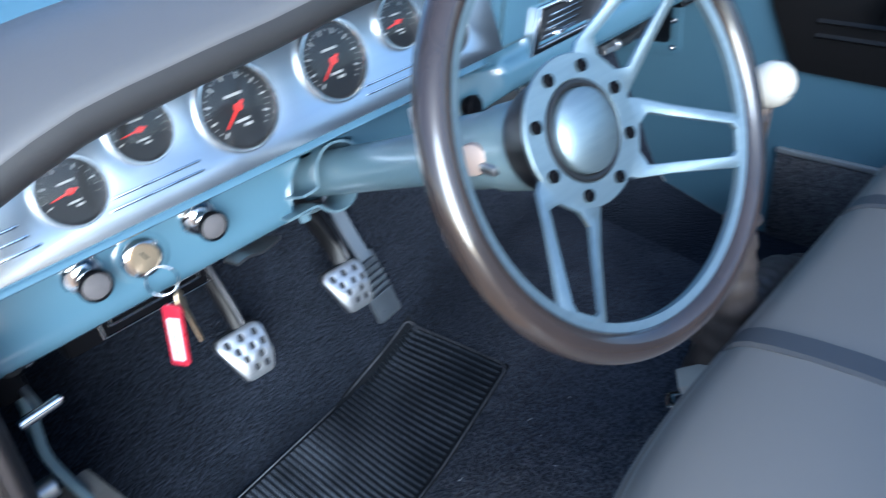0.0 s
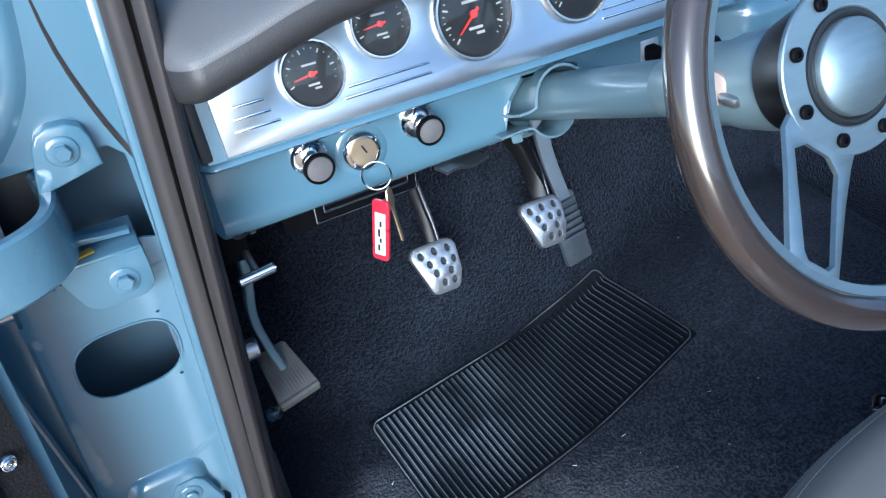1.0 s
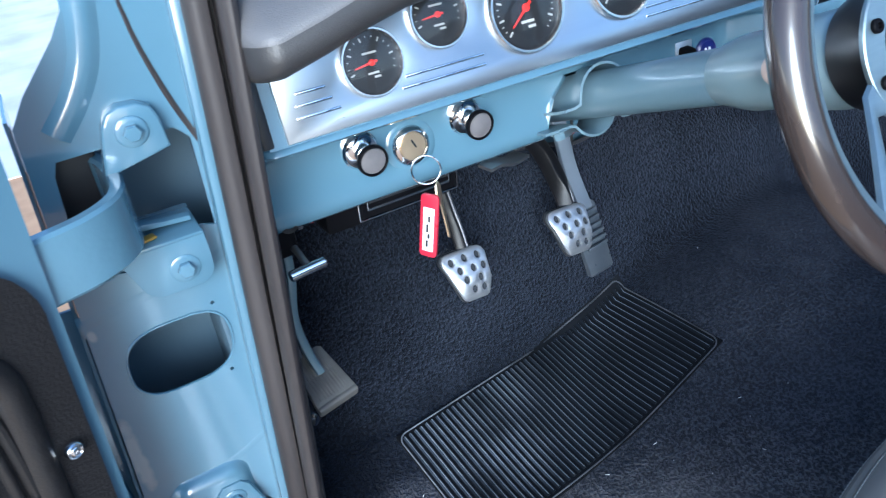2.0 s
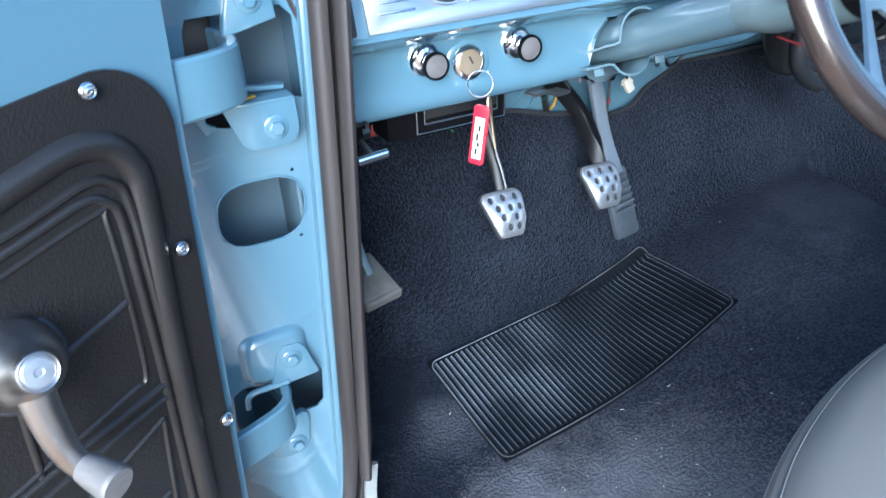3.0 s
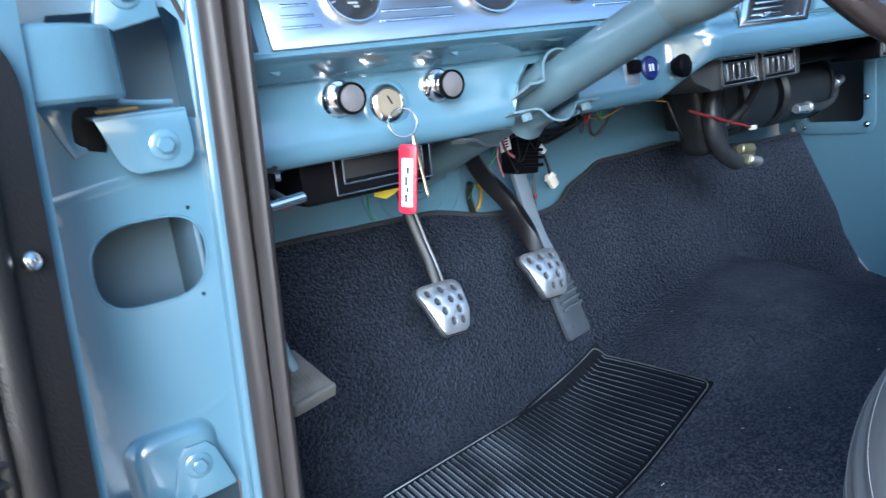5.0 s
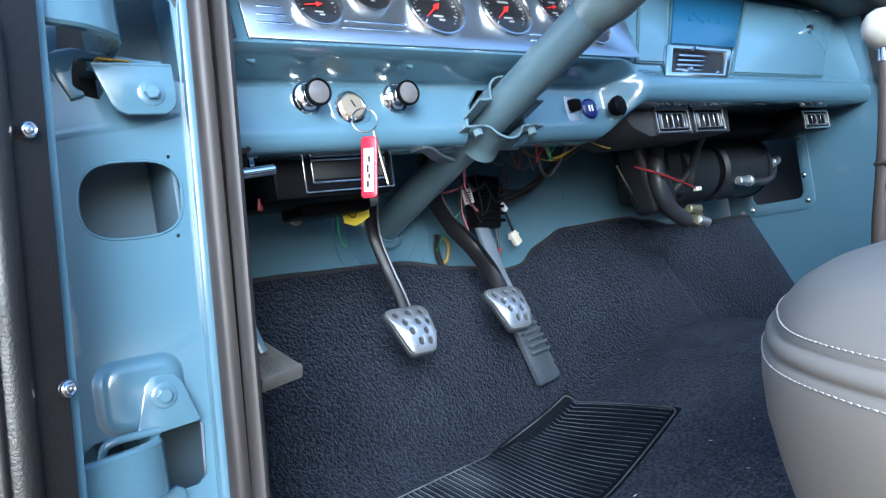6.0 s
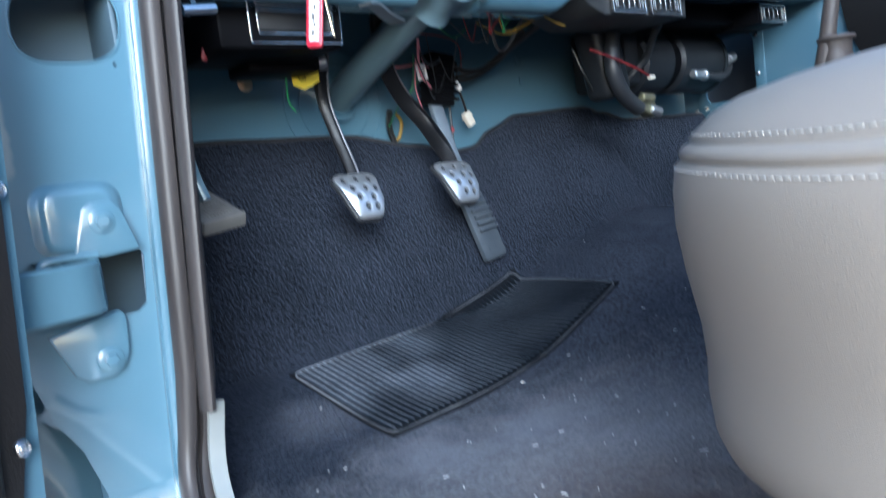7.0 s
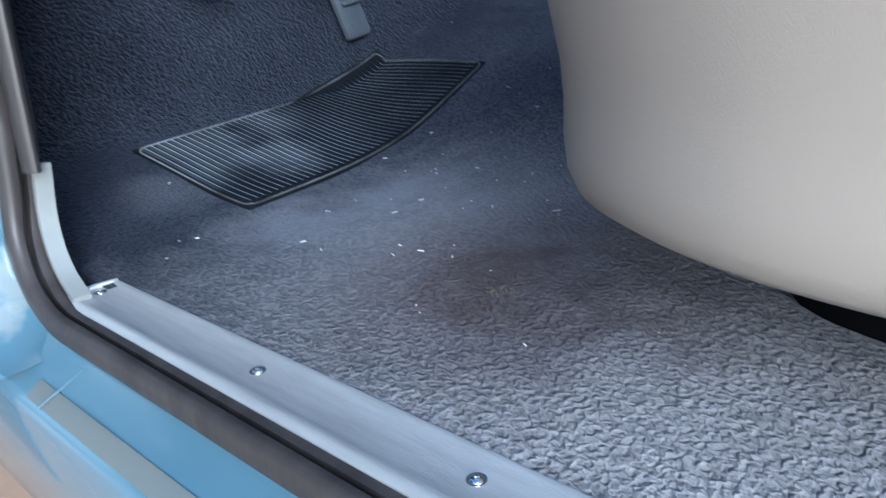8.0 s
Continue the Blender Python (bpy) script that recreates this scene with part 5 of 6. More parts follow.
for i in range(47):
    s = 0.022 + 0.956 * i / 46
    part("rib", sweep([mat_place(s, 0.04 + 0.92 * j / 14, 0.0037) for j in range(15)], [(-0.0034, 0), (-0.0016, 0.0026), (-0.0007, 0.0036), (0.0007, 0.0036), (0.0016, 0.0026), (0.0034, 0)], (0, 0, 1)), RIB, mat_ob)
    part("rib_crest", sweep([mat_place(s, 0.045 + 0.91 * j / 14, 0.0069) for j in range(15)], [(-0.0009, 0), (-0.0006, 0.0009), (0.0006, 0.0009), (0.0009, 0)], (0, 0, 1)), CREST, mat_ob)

# ---- door, standing open ----
PHI = radians(63)
DOOR = Matrix(((-math.sin(PHI), math.cos(PHI), 0, -0.05), (-math.cos(PHI), -math.sin(PHI), 0, 0.567), (0, 0, 1, 0), (0, 0, 0, 1)))
door = thing("door_open", DOOR @ Vector((0.0, -0.03, -0.03)), "open blue truck door with black moulded trim panel", "door")
front_edge = lambda z: -0.020 + 0.068 * (0.6 - z)
shape = [(front_edge(0.90) - 0.012, 0.90), (front_edge(0.6) - 0.012, 0.6), (front_edge(0.3) - 0.012, 0.3), (front_edge(0.05) - 0.012, 0.05), (0.06, -0.03), (1.0, -0.03), (1.05, 0.9)]
XZ = Matrix(((1, 0, 0, 0), (0, 0, -1, 0), (0, 1, 0, 0), (0, 0, 0, 1)))
part("door_shell", moved(plate(shape, (), 0.075, 0.004), DOOR @ Matrix.Translation((0, -0.003, 0)) @ XZ), PAINT, door)
trim = [(front_edge(0.69), 0.69)]
for k in range(9):
    a = radians(180 - 90 * k / 8)
    trim.append((front_edge(0.70) + 0.062 + 0.062 * math.cos(a), 0.697 + 0.062 * math.sin(a)))
trim += [(0.3, 0.730), (0.6, 0.695), (0.96, 0.66), (0.98, 0.64), (0.98, 0.10), (0.94, 0.07), (0.08, 0.07), (0.03, 0.10), (front_edge(0.2), 0.2), (front_edge(0.4), 0.4)]
trim_panel = part("trim_panel", moved(plate(trim, (), 0.004, 0.0015), DOOR @ Matrix.Translation((0, 0.004, 0)) @ XZ), TRIM_BLACK, door, "black vinyl moulded trim panel")


def emboss(pts, w=0.008, h=0.005, fine=5, loop=False):
    prof = [(-w, 0), (-w * 0.75, h * 0.6), (-w * 0.3, h), (w * 0.3, h), (w * 0.75, h * 0.6), (w, 0)]
    line = spline([(a, 0.0035, z) for a, z in pts], fine) if fine > 1 else [Vector((a, 0.0035, z)) for a, z in pts]
    part("moulded_rib", moved(sweep(line, prof, (0, 1, 0)), DOOR), TRIM_RIB, trim_panel)


emboss([(0.90, 0.52), (0.5, 0.61), (0.25, 0.662), (0.159, 0.682), (0.108, 0.696), (0.066, 0.704), (0.036, 0.696), (0.021, 0.672), (0.0195, 0.639), (0.027, 0.537), (0.035, 0.41), (0.042, 0.285), (0.05, 0.14)], 0.013, 0.009)
emboss([(0.90, 0.50), (0.5, 0.585), (0.25, 0.637), (0.169, 0.653), (0.115, 0.664), (0.066, 0.675), (0.045, 0.668), (0.035, 0.648), (0.035, 0.57), (0.039, 0.45), (0.048, 0.29), (0.058, 0.14)], 0.005, 0.005)
emboss([(0.90, 0.485), (0.5, 0.57), (0.25, 0.622), (0.17, 0.640), (0.115, 0.652), (0.070, 0.661), (0.052, 0.652), (0.045, 0.635), (0.046, 0.57), (0.050, 0.45), (0.059, 0.29), (0.069, 0.14)], 0.005, 0.004)
emboss([(0.158, 0.628), (0.066, 0.647), (0.058, 0.636), (0.060, 0.55), (0.0655, 0.480), (0.075, 0.473)], 0.003, 0.003)
emboss([(0.062, 0.559), (0.12, 0.543), (0.40, 0.475)], 0.004, 0.003, 3)
emboss([(0.166, 0.625), (0.170, 0.55), (0.178, 0.438)], 0.004, 0.003, 3)
emboss([(0.075, 0.473), (0.17, 0.452), (0.45, 0.388)], 0.003, 0.003, 3)
emboss([(0.050, 0.459), (0.20, 0.438), (0.50, 0.372)], 0.004, 0.005, 3)
emboss([(0.054, 0.445), (0.20, 0.421), (0.50, 0.355)], 0.004, 0.005, 3)
emboss([(0.062, 0.424), (0.074, 0.33), (0.09, 0.2)], 0.003, 0.003, 3)
emboss([(0.062, 0.424), (0.18, 0.384), (0.45, 0.32)], 0.003, 0.003, 3)
emboss([(0.18, 0.392), (0.19, 0.28), (0.205, 0.14)], 0.004, 0.003, 3)
emboss([(0.078, 0.338), (0.18, 0.31), (0.45, 0.25)], 0.003, 0.003, 3)
for a, z in ((0.043, 0.746), (0.0, 0.585), (0.0, 0.377), (0.02, 0.17), (0.4, 0.70), (0.7, 0.66)):
    m = DOOR @ at((a, 0.0085, z), (0, 1, 0), (0, 0, 1))
    washer = part("trim_screw", moved(revolve([(0.0076, -0.001), (0.0072, 0.0012), (0.0060, 0.0028), (0.0052, 0.0030), (0.0044, 0.0016), (0.0001, 0.0014)], 24), m), CHROME, trim_panel, "bright nickel cup-washer screw")
    part("screw_head", moved(revolve([(0.0040, 0.0012), (0.0038, 0.0028), (0.0026, 0.0036), (0.0012, 0.0036), (0.0010, 0.0026), (0.0001, 0.0025)], 16), m), SATIN, washer)
CR = DOOR @ at((0.165, 0.0075, 0.560), (0.05, 1, 0.30), (0, 0, 1))
crank = part("window_crank", moved(revolve([(0.0375, 0), (0.0375, 0.006), (0.036, 0.014), (0.031, 0.026), (0.024, 0.038), (0.0175, 0.047), (0.0165, 0.056), (0.015, 0.058), (0.013, 0.056), (0.0001, 0.056)], 44), CR), CAST, door, "chrome window crank")
part("escutcheon", moved(revolve([(0.041, -0.002), (0.041, 0.002), (0.036, 0.003)], 36), CR), RUBBER, crank)
part("crank_cap", moved(revolve([(0.0128, 0.0562), (0.011, 0.0585), (0.004, 0.0588), (0.003, 0.0575), (0.0001, 0.0575)], 28), CR), ALU, crank)
arm_local = [(0.168, 0.040, 0.560), (0.169, 0.043, 0.535), (0.168, 0.046, 0.505), (0.164, 0.047, 0.480), (0.160, 0.049, 0.467)]
part("crank_arm", moved(sweep(spline(arm_local, 6), circle(0.0135, 14, 0.008), (0, 1, 0), scale=lambda s: 1.2 - 0.45 * s), DOOR), CAST, crank)
part("crank_grip", moved(revolve([(0.010, 0), (0.0105, 0.003), (0.0130, 0.0045), (0.0140, 0.012), (0.0165, 0.035), (0.0165, 0.038), (0.0150, 0.040), (0.0001, 0.0405)], 28), DOOR @ at((0.159, 0.046, 0.467), (-0.2, 1, -0.22), (0, 0, 1))), GRIP, crank, "cloudy grey turned grip")

# ---- hinges on the pillar ----
def strap_hinge(name, z0, z1, pts, label):
    h = thing(name, Vector((0.03, 0.66, z0)), label, "door hinge")
    zc, hh = (z0 + z1) / 2, (z1 - z0) / 2
    line = spline([(x, y, zc) for x, y in pts], 6)
    part("strap", sweep(line, [(-0.0065, -hh + 0.003), (-0.004, -hh), (0.004, -hh), (0.0065, -hh + 0.003), (0.0065, hh - 0.003), (0.004, hh), (-0.004, hh), (-0.0065, hh - 0.003)], (0, 0, 1)), PAINT_ROUGH, h, "thickly painted hinge strap")
    return h


def plate_bracket(h, shape, bolt, depth):
    """A bolted hinge plate on the pillar; the shape is given round its bolt."""
    m = Matrix.Translation((bolt[0], 0.6915, bolt[1])) @ Matrix.Rotation(radians(90), 4, "X")
    br = part("bracket", moved(plate(shape, (), depth, 0.0022), m), PAINT, h, angle=60)
    part("bolt_boss", moved(pressing(0.027, 0.027, 0.0132, 0.0022, 0.0008, 0.0008), m @ Matrix.Translation((0, 0, depth - 0.001))), PAINT, br)
    part("hinge_bolt", moved(hexbolt(0.0075, 0.006), m @ Matrix.Translation((0, 0, depth + 0.001))), PAINT, br)
    return br


up_h = strap_hinge("upper_hinge", 0.688, 0.745, [(-0.045, 0.58), (-0.038, 0.592), (-0.015, 0.600), (0.02, 0.612), (0.046, 0.635), (0.054, 0.672), (0.05, 0.72), (0.035, 0.75)], "upper door hinge, thickly painted blue, with bolted brackets")
UB = Matrix.Translation((0.071, 0.668, 0.650)) @ Matrix.Rotation(radians(90), 4, "X")
ub = part("bracket", moved(plate([(-0.041, 0.025), (-0.034, 0.004), (-0.027, -0.016), (-0.021, -0.023), (-0.013, -0.0265), (0.024, -0.0265), (0.032, -0.022), (0.0365, -0.014), (0.0375, 0.0), (0.0365, 0.025)], (), 0.0042, 0.0014), UB), PAINT, up_h)
part("bracket_fold", moved(box(0.077, 0.062, 0.0042, 0.0018), Matrix.Translation((0.0685, 0.694, 0.6755)) @ Matrix.Rotation(radians(3), 4, "X")), PAINT, up_h)
part("bracket_side", moved(box(0.0042, 0.026, 0.044, 0.0016), Matrix.Translation((0.1055, 0.680, 0.653))), PAINT, up_h)
part("hinge_bolt", moved(hexbolt(0.0078, 0.006), Matrix.Translation((0.083, 0.6638, 0.645)) @ Matrix.Rotation(radians(90), 4, "X")), PAINT, ub)
plate_bracket(up_h, [(-0.031, -0.034), (-0.028, -0.018), (-0.021, 0.008), (-0.015, 0.018), (-0.005, 0.0225), (0.010, 0.0215), (0.020, 0.016), (0.024, 0.006), (0.0265, -0.021)], (0.079, 0.775), 0.016)
hook_shape = [(-0.079, 0.037), (-0.070, 0.043), (-0.055, 0.046), (0.005, 0.036), (0.030, 0.034), (0.030, 0.029), (-0.048, 0.036), (-0.054, 0.032), (-0.056, 0.022), (-0.056, 0.008), (-0.052, 0.004), (-0.047, 0.002), (-0.046, -0.002), (-0.058, -0.006), (-0.068, 0.012)]
part("hook", moved(plate([(0.0612 + x, 0.650 + z) for x, z in hook_shape], (), 0.010, 0.0012), PILLAR @ Matrix.Translation((0, 0, 0.0))), PAINT, up_h, "door check hook")
part("sealant", moved(box(0.034, 0.010, 0.0025, 0.001), Matrix.Translation((0.052, 0.672, 0.6795)) @ Matrix.Rotation(radians(14), 4, "Z")), WIRE_YELLOW, up_h, "smear of yellow sealant")
lo_h = strap_hinge("lower_hinge", 0.253, 0.305, [(-0.050, 0.60), (-0.04, 0.612), (-0.015, 0.622), (0.02, 0.638), (0.036, 0.66), (0.038, 0.70), (0.03, 0.75)], "lower door hinge, thickly painted blue, with bolted brackets")
m = Matrix.Translation((0.054, 0.686, 0.334)) @ Matrix.Rotation(radians(90), 4, "X")
br = part("bracket", moved(plate([(-0.031, -0.027), (-0.029, -0.030), (0.030, -0.026), (0.032, -0.023), (0.019, 0.019), (0.011, 0.028), (-0.009, 0.028), (-0.017, 0.020)], (), 0.0105, 0.0018), m), PAINT, lo_h)
part("hinge_bolt", moved(hexbolt(0.0075, 0.005), Matrix.Translation((0.054, 0.6755, 0.341)) @ Matrix.Rotation(radians(90), 4, "X")), PAINT, br)
part("check_rod", tube([(0.045, 0.676, 0.3085), (0.015, 0.676, 0.3090), (0.0, 0.676, 0.308), (-0.0085, 0.677, 0.302), (-0.010, 0.680, 0.285)], 0.0042, 10, 6), PAINT_ROUGH, lo_h, "bent painted check rod")
part("housing", moved(pressing(0.086, 0.074, 0.020, 0.0135, 0.009, 0.005, 0.86), Matrix.Translation((0.036, 0.6915, 0.346)) @ Matrix.Rotation(radians(90), 4, "X")), PAINT, lo_h, angle=60)
plate_bracket(lo_h, [(-0.052, 0.033), (0.014, 0.049), (0.020, 0.045), (0.022, 0.038), (0.020, 0.004), (0.012, -0.012), (0.002, -0.018), (-0.024, -0.018), (-0.034, -0.010)], (0.041, 0.200), 0.011)

# ---- bench seat ----
seat = thing("bench_seat", (0.95, 0.0, 0.03), "grey vinyl bench seat cushion with twin-stitched piping", "seat")
SX0, SX1, SY0, SY1 = 0.253, 1.66, -0.50, 0.332


def seat_ring(inset, z, n=4):
    """Plan of the cushion at a height: a soft oblique front corner at the driver's side."""
    x1, y0, y1 = SX1 - inset, SY0 + inset, SY1 - inset
    corner = spline([(0.222, -0.12, z), (0.226, -0.04, z), (0.240, 0.035, z), (0.272, 0.11, z), (0.322, 0.176, z), (0.40, 0.229, z), (0.48, 0.268, z), (0.58, 0.302, z), (0.68, 0.322, z), (0.80, 0.331, z), (0.93, SY1, z)], n)
    pts = []
    for k, p in enumerate(corner):
        d = corner[min(k + 1, len(corner) - 1)] - corner[max(k - 1, 0)]
        nrm = Vector((d.y, -d.x, 0)).normalized()
        q = p + nrm * inset
        pts.append((q.x, q.y, z))
    xe = pts[-1][0]
    for k in range(1, 16):
        pts.append((mix(xe, x1 - 0.12, k / 16), y1, z))
    for k in range(11):
        a = radians(90 - 90 * k / 10)
        pts.append((x1 - 0.12 + 0.12 * math.cos(a), y1 - 0.12 + 0.12 * math.sin(a), z))
    for k in range(1, 8):
        pts.append((x1, mix(y1 - 0.12, y0, k / 8), z))
    xb = 0.222 + inset
    pts += [(mix(x1, xb, k / 20), y0, z) for k in range(0, 21)]
    for k in range(1, 8):
        pts.append((mix(xb, pts[0][0], k / 8), mix(y0, pts[0][1], k / 8), z))
    return pts


LEVELS = [(0.10, 0.066), (0.050, 0.056), (0.022, 0.058), (0.009, 0.067), (0.003, 0.082), (0.001, 0.11), (0.002, 0.15), (0.0, 0.20), (-0.008, 0.25), (-0.012, 0.28), (-0.0115, 0.30), (-0.0092, 0.3150), (-0.0068, 0.3205), (-0.0042, 0.3220), (-0.0038, 0.3235), (-0.0052, 0.3252), (-0.0040, 0.3290), (-0.0012, 0.3322), (0.0024, 0.3338), (0.0036, 0.3352), (0.0034, 0.3372), (0.0098, 0.3440), (0.021, 0.355), (0.040, 0.369), (0.07, 0.379), (0.11, 0.387), (0.17, 0.392), (0.25, 0.394)]
seat_lift = lambda y, z: 0.010 * smoothstep(0.02, 0.25, y) * smoothstep(0.26, 0.31, z) * (1 - smoothstep(0.35, 0.385, z))
bm = grid_faces(bmesh.new(), [seat_ring(i, z) for i, z in LEVELS], True, True)
for v in bm.verts:
    v.co.z += seat_lift(v.co.y, v.co.z) + 0.047 * (1 - smoothstep(0.07, 0.24, v.co.z))
# black block under the cushion, added for its shadow on the carpet
part("seat_shade", grid_faces(bmesh.new(), [seat_ring(0.18, z) for z in (0.004, 0.04, 0.08, 0.113)], True, True), PLASTIC, seat, "black block standing in for the shade under the cushion")
cushion = part("cushion", bm, VINYL, seat, "smooth grey vinyl cushion", 60)


def stitches(inset, z, step=0.0062):
    bm = bmesh.new()
    pts = [Vector((x, y, h + seat_lift(y, h))) for x, y, h in seat_ring(inset, z, 12)]
    pts = pts[:125]
    acc, last = 0.0, pts[0]
    for a, b in zip(pts, pts[1:]):
        seg = (b - a).length
        d = 0.0
        while acc + seg - d >= step:
            d += step - acc
            acc = 0.0
            c = a.lerp(b, d / seg)
            t = (b - a).normalized()
            m = at(c, t, (0, 0, 1))
            me = moved(box(0.0009, 0.0010, 0.0044, 0.0003, 1), m)
            tmp = bpy.data.meshes.new("t")
            me.to_mesh(tmp)
            me.free()
            bm.from_mesh(tmp)
            bpy.data.meshes.remove(tmp)
        acc += seg - d
    return bm


for inset, z in ((-0.0088, 0.3172), (0.0058, 0.3405)):
    tagged(part("stitching", stitches(inset, z), STITCH, seat, "pale thread stitching"), kind="stuff")
for x in (0.93, 1.36):
    rows = []
    for dx in (-0.022, -0.018, 0.018, 0.022):
        e = 0.0 if abs(dx) > 0.02 else 0.0045
        line = []
        for inset, z in [(-0.001 - e + i, zz + e * 0.8) for i, zz in ((0.006, 0.13), (0.001, 0.20), (-0.010, 0.25), (-0.012, 0.29), (-0.006, 0.320), (0.004, 0.339), (0.012, 0.354), (0.021, 0.364), (0.040, 0.375), (0.07, 0.382), (0.11, 0.388), (0.17, 0.393), (0.33, 0.395))]:
            line.append((x + dx, SY1 - inset, z))
        rows.append(line)
    part("seam_band", sheet(rows, 0.002, (0, -0.5, -0.8)), PAD, seat, "darker raised vinyl band")
for y in (-0.3, 0.05):
    part("seat_rail", moved(box(1.0, 0.04, 0.06, 0.005), Matrix.Translation((1.0, y - 0.05, 0.03))), PLASTIC, seat, "dark seat frame rail")

# ---- gear lever ----
shifter = thing("gear_lever", (1.02, 0.42, 0.17), "gear lever with an ivory ball knob above a brown leather boot", "gear lever")
part("knob", moved(revolve([(0.008, -0.030), (0.013, -0.029), (0.022, -0.022), (0.0285, -0.010), (0.030, 0.0), (0.0285, 0.010), (0.022, 0.021), (0.012, 0.0275), (0.0001, 0.0295)], 40), at((1.065, 0.374, 0.668), (0.05, -0.1, 1))), WHITE, shifter, "ivory ball knob")
for k in range(6):
    part("knob_mark", moved(box(0.0035, 0.0012, 0.005, 0.0004), Matrix.Translation((1.053 + 0.0045 * k, 0.3458 + 0.0006 * (k - 2.5) ** 2, 0.660))), DIAL, shifter)
part("stick", sweep(spline([(1.063, 0.376, 0.642), (1.056, 0.380, 0.58), (1.040, 0.39, 0.48), (1.03, 0.41, 0.36), (1.03, 0.42, 0.24)], 6), circle(0.008, 12), (1, 0, 0), scale=lambda v: 1.0 + 0.9 * v), LEATHER, shifter, "leather-sleeved stick")
part("knob_collar", rod((1.0635, 0.3755, 0.648), (1.060, 0.378, 0.618), 0.0075, 0.0088, 20, 0.001), CHROME, shifter, "chrome collar")
boot_rows = []
for k in range(31):
    v = k / 30
    r = mix(0.066, 0.020, v ** 0.7) + 0.0022 * math.sin(v * 52)
    c = Vector((1.055 - 0.006 * v, 0.385 - 0.002 * v, mix(0.165, 0.47, v)))
    boot_rows.append([c + Vector((r * (1 + 0.07 * math.sin(3 * a + 5 * v)) * math.cos(a), r * math.sin(a), 0.004 * math.sin(2 * a + 9 * v))) for a in [2 * math.pi * j / 28 for j in range(28)]])
part("boot", grid_faces(bmesh.new(), boot_rows, True, True), LEATHER, shifter, "wrinkled brown leather boot", 70)
part("boot_ring", moved(ring(0.023, circle(0.004, 8), 32, Matrix()), Matrix.Translation((1.049, 0.383, 0.470))), LEATHER, shifter, "gathered leather collar")

bag_line = spline([(1.13, 0.400, 0.235), (1.20, 0.402, 0.232), (1.28, 0.405, 0.222), (1.36, 0.408, 0.185), (1.44, 0.412, 0.130)], 14)
bag = thing("leather_bag", (1.28, 0.405, 0.19), "crumpled brown leather sleeve lying against the seat front", "bag")
part("body", sweep(bag_line, circle(0.036, 20, 0.030), (0, 0, 1), scale=lambda v: 1.0 + 0.07 * math.sin(v * 70) + 0.05 * math.sin(v * 23)), LEATHER, bag, "wrinkled brown leather", 70)
part("mouth_ring", moved(ring(0.036, circle(0.006, 8), 32, Matrix()), at((1.446, 0.412, 0.128), (1, 0.05, -0.6))), LEATHER, bag, "rolled leather mouth")

buckle = thing("seat_belt_buckle", (0.96, 0.40, 0.16), "beige seat belt tongue and buckle lying by the seat", "seat belt")
part("buckle_body", moved(box(0.045, 0.07, 0.018, 0.004), Matrix.Translation((0.985, 0.392, 0.205)) @ Matrix.Rotation(radians(35), 4, "Z") @ Matrix.Rotation(radians(-20), 4, "X")), WHITE, buckle, "scuffed pale buckle")
part("tongue", moved(plate(round_rect(0.035, 0.065, 0.006), [round_rect(0.018, 0.014, 0.003, 3, 0, 0.012)], 0.003, 0.0008), Matrix.Translation((0.945, 0.392, 0.188)) @ Matrix.Rotation(radians(28), 4, "Z") @ Matrix.Rotation(radians(-15), 4, "X")), CHROME, buckle, "bright metal tongue")
part("webbing", sweep(spline([(1.01, 0.35, 0.20), (1.03, 0.325, 0.17), (1.04, 0.30, 0.12), (1.04, 0.27, 0.05)], 5), [(-0.0012, -0.022), (0.0012, -0.022), (0.0012, 0.022), (-0.0012, 0.022)], (1, 0, 0)), PAD, buckle, "grey webbing")

# ---- heater and ducts under the dash ----
def louvre(parent, m, w, h, n):
    outer = part("vent_frame", moved(plate(round_rect(w, h, 0.002, 2), [round_rect(w - 0.007, h - 0.007, 0.0015, 2)], 0.005, 0.0008), m), SATIN, parent, "chrome vent frame")
    part("inner_frame", moved(plate(round_rect(w - 0.0072, h - 0.0072, 0.0015, 2), [round_rect(w - 0.016, h - 0.015, 0.001, 2)], 0.003, 0.0006), m), PLASTIC, outer, "black inset round the louvres")
    part("inner_line", moved(plate(round_rect(w - 0.0162, h - 0.0152, 0.001, 2), [round_rect(w - 0.021, h - 0.020, 0.001, 2)], 0.0045, 0.0006), m), SATIN, outer, "thin chrome line")
    part("vent_back", moved(box(w - 0.012, h - 0.012, 0.003, 0.001), m @ Matrix.Translation((0, 0, -0.0035))), DIAL, parent)
    part("tilt_wheel", moved(box(0.012, h - 0.026, 0.008, 0.003), m @ Matrix.Translation((0.004, 0, 0.0))), RUBBER, parent, "black ribbed tilt wheel")
    for k in range(n):
        part("vane", moved(box(0.0014, h - 0.0205, 0.006, 0.0005), m @ Matrix.Translation((-(w - 0.034) / 2 + (w - 0.034) * k / (n - 1), 0, 0.001)) @ Matrix.Rotation(radians(-20), 4, "Y")), SATIN if k % 2 else ALU, parent)


